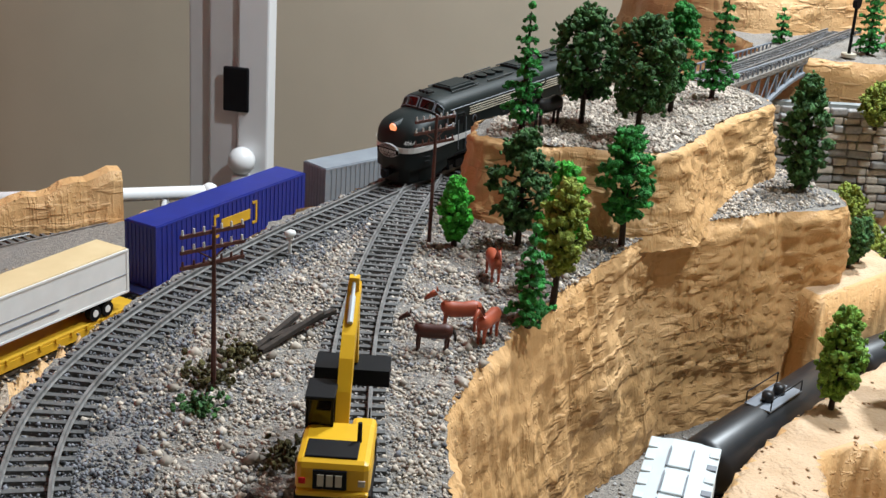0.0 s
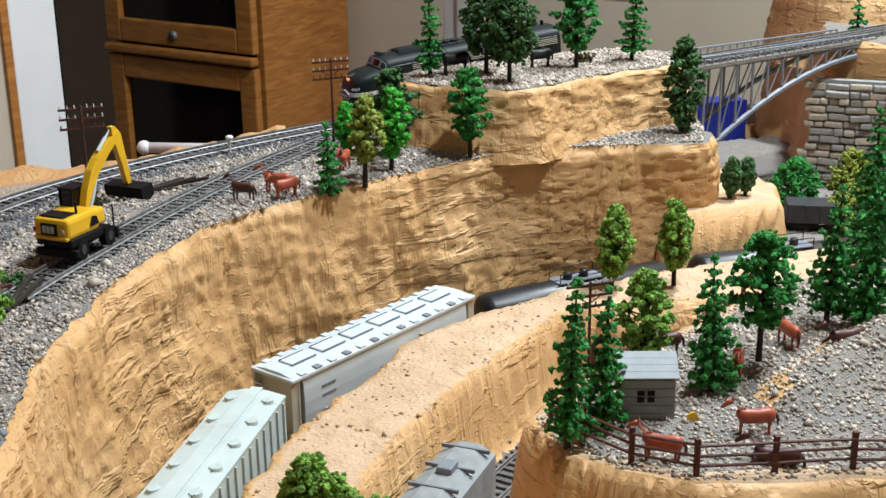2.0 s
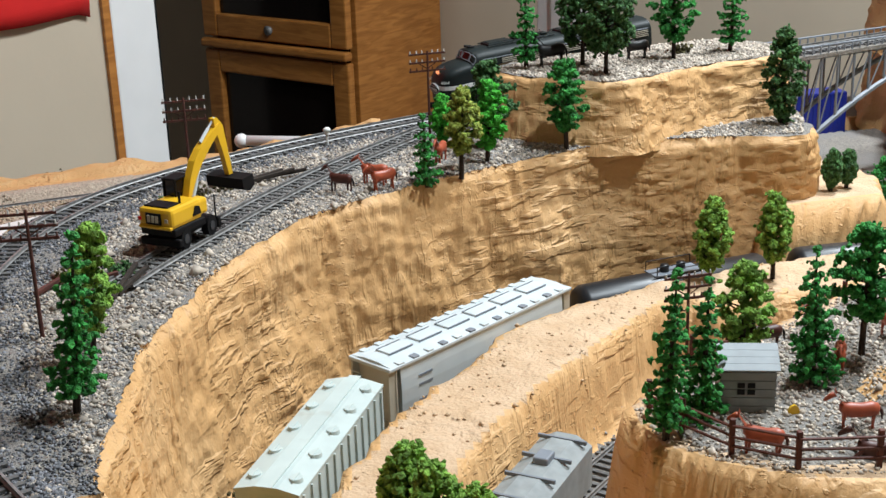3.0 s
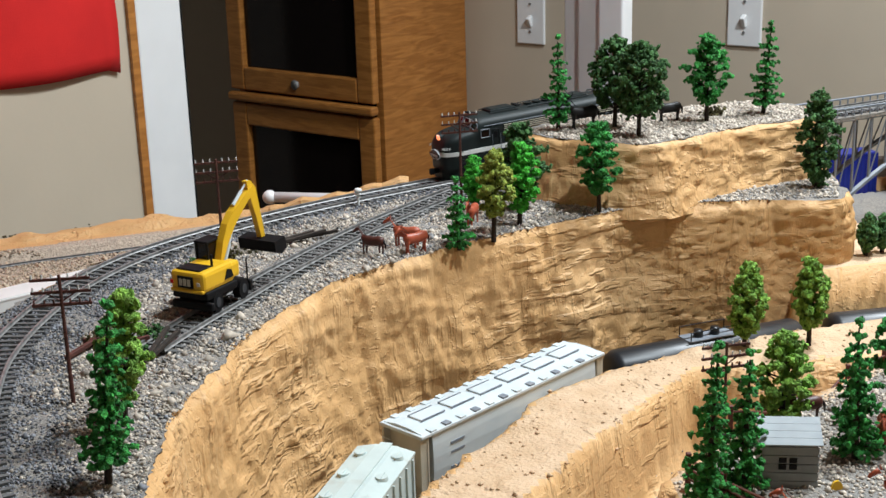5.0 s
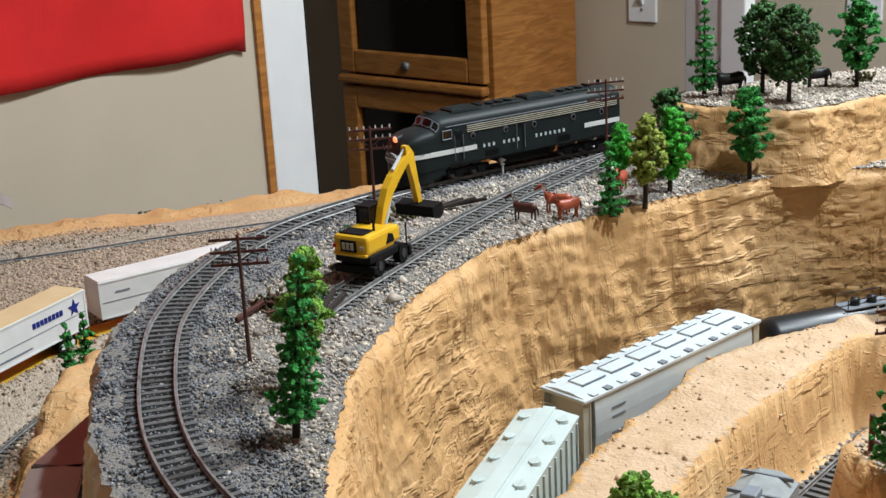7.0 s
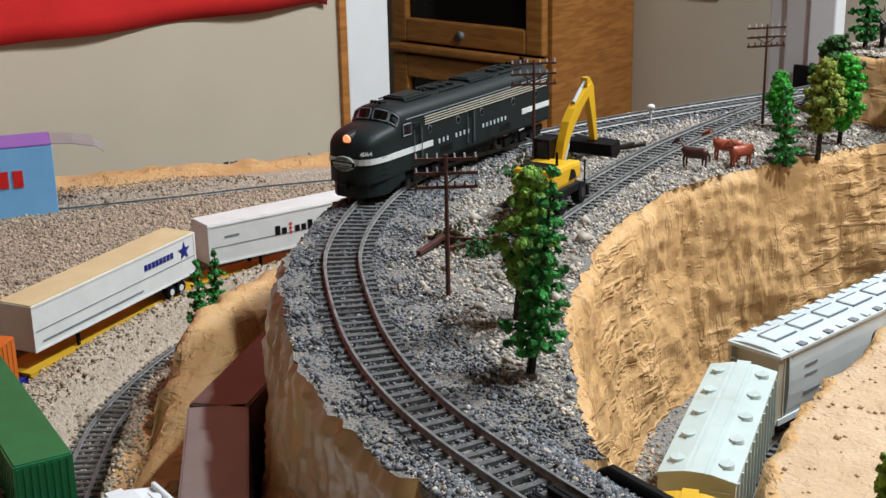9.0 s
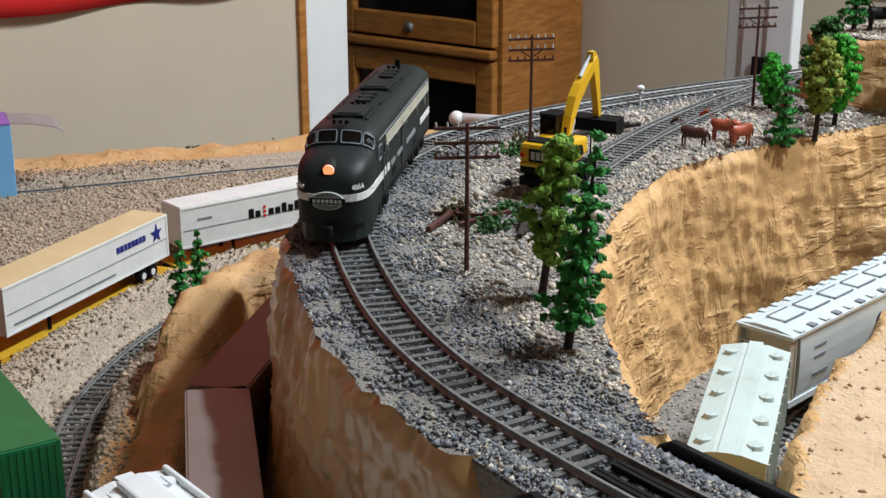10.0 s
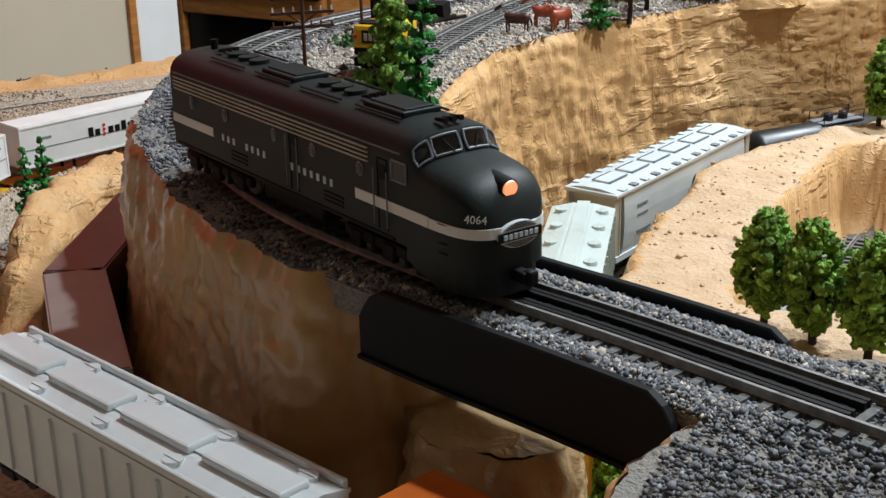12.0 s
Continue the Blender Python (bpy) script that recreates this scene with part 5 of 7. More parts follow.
part("star_mark", bm, BLUE, land, "blue star mark")
mt2 = park(YARD, sT + 0.196, 0.186)
crown_trailer = road_trailer(lift(mt2, 0.0130), WHITE, "white road trailer with black block print", [(-0.072, 0.034, 0.013, 0.0016, BRIDGEGREY)])
for k in range(11):
    bm = bmesh.new()
    if k == 2:
        for q in range(3):
            add_rod(bm, (-0.030 + 0.0062 * k, -0.0151, 0.0265 + 0.0036 * q), (-0.030 + 0.0062 * k, -0.0156, 0.0265 + 0.0036 * q), 0.0013, None, 12)
        part("dot_mark", bm, REDCLOTH, crown_trailer, "three red dots")
    else:
        add_box(bm, -0.030 + 0.0062 * k, -0.0153, 0.0300 if k in (0, 5, 7) else 0.0288, 0.0044, 0.0005, 0.0078 if k in (0, 5, 7) else 0.0054)
        part("print_bar", bm, BLACK, crown_trailer)
c2 = flat_wagon(park(YARD, sT + 0.418, 0.21), 0.21, CARYELLOW, "yellow flat wagon that carries a road trailer")
road_trailer(lift(park(YARD, sT + 0.418, 0.186), 0.0130), CREAM, "plain white road trailer with a cream roof", NOTEXT)


def container(m, mat, label, L=0.186, z1=0.033, roof=None):
    c = thing("freight_container", m, label, "container", "freight containers")
    crate(c, "box_body", L, 0.030, 0, z1, mat, roof, 34)
    return c


def well_wagon(m, length, mat):
    w = flat_wagon(m, length, mat, "low well wagon that carries a container")
    return w


for ds, mat, lab in ((0.640, BLUE, "blue freight container with a yellow block mark"), (0.852, GREYBOX, "plain grey freight container on a well wagon"), (1.066, BLUE, "blue freight container far along the yard track")):
    mm = park(YARD, sT + ds, 0.186)
    well_wagon(mm, 0.21, NAVY)
    cc = container(lift(mm, 0.0130), mat, lab, z1=0.0500)
    bm = bmesh.new()
    add_box(bm, 0.0, -0.0155, 0.0330, 0.036, 0.0008, 0.0085)
    part("block_mark", bm, CARYELLOW if mat is BLUE else NAVY, cc)
    if mat is BLUE:
        for sx in (-1, 1):
            bm = bmesh.new()
            add_box(bm, sx * 0.026, -0.0155, 0.0330, 0.002, 0.0008, 0.018)
            add_box(bm, sx * 0.024, -0.0155, 0.0415, 0.006, 0.0008, 0.002)
            add_box(bm, sx * 0.024, -0.0155, 0.0245, 0.006, 0.0008, 0.002)
            part("bracket_mark", bm, CARYELLOW, cc)
# orange, green and navy boxes nearer by
mm = park(YARD, sT - 0.225, 0.186)
well_wagon(mm, 0.21, BLUE)
oc = container(lift(mm, 0.0130), ORANGE, "orange freight container with a dark curved print")
bm = bmesh.new()
add_box(bm, 0.045, -0.0155, 0.018, 0.05, 0.0008, 0.006)
part("print_bar", bm, BLACK, oc)
PARK2 = Path([(-0.56, 0.94, -0.012), (-0.47, 0.80, -0.012), (-0.385, 0.67, -0.012), (-0.30, 0.54, -0.012), (-0.22, 0.42, -0.012)])
gs = PARK2.nearest(-0.428, 0.735)
gm = ride(PARK2, gs + 0.09, gs - 0.09)
well_wagon(gm, 0.21, NAVY)
container(lift(gm, 0.0130), GREENBOX, "green ribbed freight container", z1=0.036)

# brown wagons in the deep cut
def plain_wagon(m, length, mat, label):
    w = thing("box_wagon", m, label, "railway wagon", "freight wagons")
    crate(w, "box_body", length, 0.030, 0.012, 0.0575, mat, None, 0)
    bm = bmesh.new()
    add_box(bm, 0, 0, 0.0105, length, 0.026, 0.002)
    part("floor_frame", bm, CARYELLOW, w)
    wagon_base(w, length, length - 0.05)
    return w


ca, cb = CUT.nearest(-0.283, 0.662), 0
plain_wagon(ride(CUT, ca + 0.125, ca + 0.006), 0.131, BROWNBOX, "dull red brown box wagon")
plain_wagon(ride(CUT, ca - 0.004, ca - 0.125), 0.129, TAUPE, "taupe box wagon with a flat roof")

# wagon standing nearest to the camera
NEAR = Path([(-0.40, 0.66, 0.036), (-0.275, 0.50, 0.036), (-0.172, 0.372, 0.036), (-0.10, 0.28, 0.036)])
ns_ = NEAR.nearest(-0.2375, 0.452)


def trough_hopper(m, L=0.19):
    h = ribbed_hopper(m, L, PALEGREY, PALEGREY, "pale grey covered hopper wagon with a long trough hatch")
    for x in np.linspace(-L / 2 + 0.025, L / 2 - 0.025, 4):
        bm = bmesh.new()
        add_box(bm, x, 0, 0.0532, 0.040, 0.0130, 0.0032, 0.0012)
        part("trough_hatch", bm, PALEGREY, h, "long pale hatch cover")
    for sy in (-1, 1):
        bm = bmesh.new()
        add_box(bm, 0, sy * 0.0165, 0.0508, L, 0.0022, 0.003, 0.0008)
        part("roof_rail", bm, PALEGREY, h)
    return h


# ---- locomotive ----
LOCO_L = 0.246


def loco_section(x, w, zb, zs, zt, n=13):
    """One cross-section: straight sides, rounded roof."""
    pts = [(x, w, zb), (x, w, zs)]
    for k in range(1, n):
        a = math.pi * k / n
        ca_, sa_ = math.cos(a), math.sin(a)
        pts.append((x, w * math.copysign(abs(ca_) ** 0.8, ca_), zs + (zt - zs) * sa_ ** 0.75))
    pts += [(x, -w, zs), (x, -w, zb)]
    return pts


CAB_TOP, CAB_LOW = (0.0935, 0.0174, 0.0118, 0.0398, 0.0497), (0.0976, 0.0173, 0.0116, 0.0350, 0.0424)


def cab_sweep(x):
    """How far the cab's front is swept back at its sides."""
    return 0.0042 * max(0.0, 1 - abs(x - 0.0956) / 0.010)


def cab_front(f, y):
    """A place on the sloping cab front: f from 0 at its head to 1 at its foot."""
    x, w, zb, zs, zt = (a + (b - a) * f for a, b in zip(CAB_TOP, CAB_LOW))
    c = min(0.999, abs(y) / w) ** 1.25
    return Vector((x - cab_sweep(x) * (y / 0.0175) ** 2, y, zs + (zt - zs) * (1 - c * c) ** 0.375))


def locomotive():
    lo = thing("diesel_locomotive", Matrix(), "dark grey streamlined diesel locomotive with a white side stripe", "locomotive")
    W = 0.0175
    bm = bmesh.new()
    rings = []
    for x, w, zb, zs, zt in ((-0.123, 0.0165, 0.0125, 0.040, 0.0478), (-0.1215, W, 0.0120, 0.0405, 0.0505), (-0.06, W, 0.0120, 0.0405, 0.0505), (0.02, W, 0.0120, 0.0405, 0.0505), (0.084, W, 0.0120, 0.0405, 0.0505),
                             (0.0900, W, 0.0120, 0.0402, 0.0502), CAB_TOP, CAB_LOW, (0.1000, 0.0173, 0.0114, 0.0345, 0.0420), (0.1050, 0.0172, 0.0111, 0.0335, 0.0414),
                             (0.1100, 0.0168, 0.0109, 0.0325, 0.0404), (0.1142, 0.0160, 0.0108, 0.0312, 0.0390), (0.1175, 0.0147, 0.0106, 0.0295, 0.0368), (0.1201, 0.0127, 0.0105, 0.0275, 0.0338), (0.1220, 0.0098, 0.0105, 0.0250, 0.0300), (0.1231, 0.0055, 0.0106, 0.0215, 0.0258)):
        rings.append([(px_ - cab_sweep(x) * (py_ / W) ** 2, py_, pz_) for px_, py_, pz_ in loco_section(x, w, zb, zs, zt)])
    loft(bm, rings)
    body = part("body", bm, LOCO, lo, "", True)
    body.data.polygons.foreach_set("use_smooth", [len(p.vertices) == 4 for p in body.data.polygons])
    sharp = body.modifiers.new("edges", "EDGE_SPLIT")
    sharp.split_angle = radians(38)
    # skirt and pilot
    bm = bmesh.new()
    rings = []
    for x, w in ((0.088, 0.0172), (0.104, 0.0166), (0.112, 0.0150), (0.118, 0.0120), (0.1222, 0.0070)):
        rings.append([(x, w, 0.0128), (x, w, 0.0020 if x > 0.1 else 0.0075), (x, -w, 0.0020 if x > 0.1 else 0.0075), (x, -w, 0.0128)])
    loft(bm, rings)
    part("pilot", bm, LOCO, lo, "dark pilot skirt")
    bm = bmesh.new()
    add_box(bm, 0.1250, 0, 0.0088, 0.008, 0.0042, 0.0040, 0.0008)
    add_box(bm, 0.1285, 0.0010, 0.0088, 0.004, 0.0040, 0.0052, 0.0010)
    part("coupler", bm, BLACK, lo)
    bm = bmesh.new()
    add_box(bm, -0.127, 0, 0.0092, 0.010, 0.0042, 0.0040, 0.0008)
    part("coupler", bm, BLACK, lo)
    # windscreen, two panes either side of a post
    for sy in (-1, 1):
        for y0, y1 in ((0.0013, 0.0104), (0.0116, 0.0160)):
            ys_ = np.linspace(y0, y1, 7)
            out_ = Vector((0.8, 0, 0.5)) * 0.0003
            bm = bmesh.new()
            loft(bm, [[cab_front(0.16, sy * y) - out_, cab_front(0.16, sy * y) + out_, cab_front(0.5, sy * y) + out_, cab_front(0.86, sy * y) + out_, cab_front(0.86, sy * y) - out_, cab_front(0.5, sy * y) - out_] for y in ys_])
            part("windscreen", bm, SMOKED, body, "dark windscreen pane")
            bm = bmesh.new()
            rim_ = [cab_front(0.14, sy * y) for y in ys_] + [cab_front(0.5, sy * (y1 + 0.0003))] + [cab_front(0.88, sy * y) for y in ys_[::-1]] + [cab_front(0.5, sy * (y0 - 0.0003))]
            for a, b in zip(rim_, rim_[1:] + rim_[:1]):
                add_rod(bm, a + out_, b + out_, 0.00042, None, 6)
            part("window_frame", bm, BRIDGEGREY, body, "bright grey window frame")
        bm = bmesh.new()
        add_rod(bm, cab_front(0.9, sy * 0.004) + Vector((0.0006, 0, 0.0004)), cab_front(0.35, sy * 0.007) + Vector((0.0008, 0, 0.0006)), 0.00022, None, 5)
        part("wiper", bm, BLACK, body)
        # grab irons beside the nose
        bm = bmesh.new()
        for k in range(4):
            add_rod(bm, (0.1060, sy * 0.0176, 0.0150 + 0.0032 * k), (0.1100, sy * 0.0171, 0.0150 + 0.0032 * k), 0.00022, None, 5)
        part("grab_iron", bm, BLACK, body)
        # cab side window and door
        bm = bmesh.new()
        add_box(bm, 0.0855, sy * 0.01745, 0.0365, 0.0072, 0.0006, 0.0062, 0.0002)
        part("cab_window", bm, SMOKED, body)
        bm = bmesh.new()
        for a, b in (((0.0815, 0.0332), (0.0895, 0.0332)), ((0.0895, 0.0332), (0.0895, 0.0398)), ((0.0895, 0.0398), (0.0815, 0.0398)), ((0.0815, 0.0398), (0.0815, 0.0332))):
            add_rod(bm, (a[0], sy * 0.0178, a[1]), (b[0], sy * 0.0178, b[1]), 0.0004, None, 5)
        part("window_frame", bm, BRIDGEGREY, body)
        for xx in (0.0745, 0.003):
            bm = bmesh.new()
            for a, b in (((-0.0034, 0.0145), (-0.0034, 0.0385)), ((0.0034, 0.0145), (0.0034, 0.0385)), ((-0.0034, 0.0385), (0.0034, 0.0385))):
                add_rod(bm, (xx + a[0], sy * 0.0175, a[1]), (xx + b[0], sy * 0.0175, b[1]), 0.00035, None, 5)
            add_box(bm, xx, sy * 0.0174, 0.0342, 0.0040, 0.0006, 0.0050)
            part("side_door", bm, BLACK, body)
            for dx in (-0.0048, 0.0048):
                bm = bmesh.new()
                add_rod(bm, (xx + dx, sy * 0.0186, 0.0160), (xx + dx, sy * 0.0186, 0.0350), 0.0003, None, 5)
                part("hand_rail", bm, BRIDGEGREY, body)
        for xx in (0.058, 0.020, -0.014, -0.062, -0.098):
            bm = bmesh.new()
            add_rod(bm, (xx, sy * 0.0171, 0.0325), (xx, sy * 0.0179, 0.0325), 0.0025, None, 18)
            port = part("porthole", bm, BRIDGEGREY, body)
            bm = bmesh.new()
            add_rod(bm, (xx, sy * 0.0176, 0.0325), (xx, sy * 0.01815, 0.0325), 0.0019, None, 18)
            part("pane", bm, SMOKED, port)
        # three bright louvre strips under the roof
        for k in range(4):
            bm = bmesh.new()
            add_box(bm, -0.0265, sy * (0.01760 - 0.00004 * k), 0.0362 + 0.0015 * k, 0.182, 0.0010, 0.00052)
            part("louvre_strip", bm, HOPBEIGE, body, "bright louvre strip")
        # white stripe, broken by the lettering
        for x0, x1 in ((0.054, 0.101), (-0.121, -0.076)):
            bm = bmesh.new()
            add_box(bm, (x0 + x1) / 2, sy * 0.0176, 0.0235, x1 - x0, 0.0005, 0.0036)
            part("stripe", bm, WHITE, body, "white stripe")
        # block print of the railway's name, plain bars
        for gx, count in ((0.0400, 3), (0.0140, 4), (-0.0330, 7)) if sy > 0 else ((-0.0600, 3), (-0.0330, 4), (0.0180, 7)):
            for k in range(count):
                bm = bmesh.new()
                add_box(bm, gx + (k - (count - 1) / 2) * (-0.0056 if sy > 0 else 0.0056), sy * 0.0176, 0.0232, 0.0021, 0.0005, 0.0026)
                part("print_bar", bm, HOPGREY, body)
        # under floor tanks
    for sy in (-1, 1):
        bm = bmesh.new()
        add_rod(bm, (-0.118, sy * 0.01735, 0.0424), (0.086, sy * 0.01735, 0.0424), 0.00035, None, 6)
        part("gutter", bm, BRIDGEGREY, body, "pale roof gutter")
        for xx in (-0.050, 0.036):
            bm = bmesh.new()
            for k in range(3):
                add_box(bm, xx, sy * 0.0176, 0.0160 + 0.0016 * k, 0.016, 0.0006, 0.0006)
            part("side_vent", bm, BLACK, body)
        bm = bmesh.new()
        add_box(bm, -0.018, sy * 0.0174, 0.0128, 0.200, 0.0010, 0.0012)
        part("sill", bm, BLACK, body)
    # stripe round the nose
    bm = bmesh.new()
    arc = [(0.101, 0.01745), (0.106, 0.0173), (0.110, 0.0169), (0.1142, 0.0161), (0.1175, 0.0148), (0.1202, 0.0128), (0.1222, 0.0099), (0.1234, 0.0056), (0.1237, 0)]
    arc = arc + [(x, -y) for x, y in arc[-2::-1]]
    loft(bm, [[(x * 1.0 - 0.0004, y * 0.985, 0.0217), (x + 0.0004, y * 1.018, 0.0217), (x + 0.0002, y * 1.018, 0.0250), (x - 0.0008, y * 0.985, 0.0250)] for x, y in arc])
    part("nose_stripe", bm, WHITE, body, "white stripe round the nose")
    # oval herald with a dark bar
    bm = bmesh.new()
    bmesh.ops.create_cone(bm, cap_ends=True, segments=28, radius1=1, radius2=1, depth=1, matrix=Matrix.Translation((0.1235, 0, 0.0222)) @ Matrix.Rotation(math.pi / 2, 4, "Y") @ Matrix.Diagonal((0.0042, 0.0078, 0.0022, 1)))
    her = part("nose_badge", bm, HOPGREY, body, "pale oval badge")
    bm = bmesh.new()
    add_box(bm, 0.1247, 0, 0.0222, 0.0006, 0.0170, 0.0030, 0.0002)
    bar = part("badge_bar", bm, BLACK, her)
    for k in range(7):
        bm = bmesh.new()
        add_box(bm, 0.1252, (k - 3) * 0.0020, 0.0222, 0.0004, 0.0013, 0.0016)
        part("print_bar", bm, HOPGREY, her)
    for k in range(4):
        for sgn in (-1, 1):
            bm = bmesh.new()
            add_box(bm, 0.1246, 0, 0.0222 + sgn * (0.0022 + 0.0005 * k), 0.0004, 0.0120 - 0.0024 * k, 0.0002)
            part("badge_line", bm, BLACK, her)
    # headlamp
    bm = bmesh.new()
    add_rod(bm, (0.1110, 0, 0.0366), (0.1196, 0, 0.0356), 0.0034, 0.0032, 20)
    lamp = part("headlight", bm, LOCO, body, "round headlight housing")
    bm = bmesh.new()
    add_rod(bm, (0.1190, 0, 0.0357), (0.1204, 0, 0.0355), 0.0028, 0.0025, 20)
    part("lens", bm, GLOW, lamp, "glowing orange lens")
    for sy in (-1, 1):
        a = 0.62
        q = Matrix.Translation((0.1200, sy * 0.0136, 0.0282)) @ Matrix.Rotation(sy * 0.88, 4, "Z") @ Matrix.Rotation(-0.35, 4, "Y") @ Matrix.Rotation(math.pi / 2, 4, "Z") @ Matrix.Rotation(math.pi / 2, 4, "X")
        writing("4064", 0.0036, q, WHITE, body, "road_number")
    # roof gear
    for x, nr in ((0.058, 1), (0.012, 0), (-0.030, 1), (-0.075, 0)):
        bm = bmesh.new()
        if nr:
            add_box(bm, x, 0, 0.0510, 0.030, 0.0155, 0.0022, 0.0006)
            add_box(bm, x, 0, 0.0522, 0.026, 0.0115, 0.0010, 0.0003)
        else:
            for dx in (-0.011, 0.0, 0.011):
                add_rod(bm, (x + dx, 0, 0.0500), (x + dx, 0, 0.0520), 0.0044, 0.0044, 18)
        part("roof_fan", bm, LOCO, body)
        for sy in (-1, 1):
            bm = bmesh.new()
            add_rod(bm, (x - 0.017, sy * 0.0095, 0.0506), (x + 0.017, sy * 0.0095, 0.0506), 0.0005, None, 6)
            part("roof_pipe", bm, LOCO, body)
    for x in (0.034, 0.086, -0.1):
        bm = bmesh.new()
        for dy in (-0.003, 0, 0.003):
            add_rod(bm, (x, dy, 0.0515), (x + 0.006, dy, 0.0522), 0.0006, 0.0010, 8)
        part("horn", bm, BLACK, body)
    bm = bmesh.new()
    add_rod(bm, (-0.112, 0, 0.0500), (-0.112, 0, 0.0545), 0.0016, 0.0018, 10)
    part("vent_stack", bm, BLACK, body)
    # fuel tank between the bogies
    bm = bmesh.new()
    add_box(bm, -0.006, 0, 0.0090, 0.055, 0.030, 0.0085, 0.0015)
    part("fuel_tank", bm, BLACK, lo)
    for bx in (0.073, -0.082):
        b = new("bogie")
        b.parent = lo
        b.matrix_basis = Matrix.Translation((bx, 0, 0))
        for sy in (-1, 1):
            bm = bmesh.new()
            add_box(bm, 0, sy * 0.0135, 0.0070, 0.056, 0.0026, 0.0042, 0.0008)
            for dx in (-0.020, 0, 0.020):
                add_box(bm, dx, sy * 0.0145, 0.0055, 0.0075, 0.0026, 0.0060, 0.0008)
            for dx in (-0.010, 0.010):
                add_rod(bm, (dx, sy * 0.0143, 0.0030), (dx, sy * 0.0143, 0.0090), 0.0013, None, 8)
            part("side_frame", bm, BLACK, b)
        for dx in (-0.020, 0, 0.020):
            bm = bmesh.new()
            for sy in (-1, 1):
                add_rod(bm, (dx, sy * 0.0077, 0.0057), (dx, sy * 0.0095, 0.0057), 0.0057, None, 18)
            part("wheelset", bm, RAIL, b)
    return lo


def shorten(x):
    """The body behind the cab is a fifth shorter than first laid out."""
    return x - 0.0205 if x > 0.08 else 0.0595 - (0.08 - x) * 0.80


loco = locomotive()
for ob in loco.children_recursive:
    if ob.parent is not None and ob.parent.name.startswith("bogie"):
        continue
    if ob.type == "MESH" and ob.parent is not None:
        for v in ob.data.vertices:
            v.co.x = shorten(v.co.x)
    else:
        q = ob.matrix_basis.copy()
        q.translation.x = shorten(q.translation.x)
        ob.matrix_basis = q


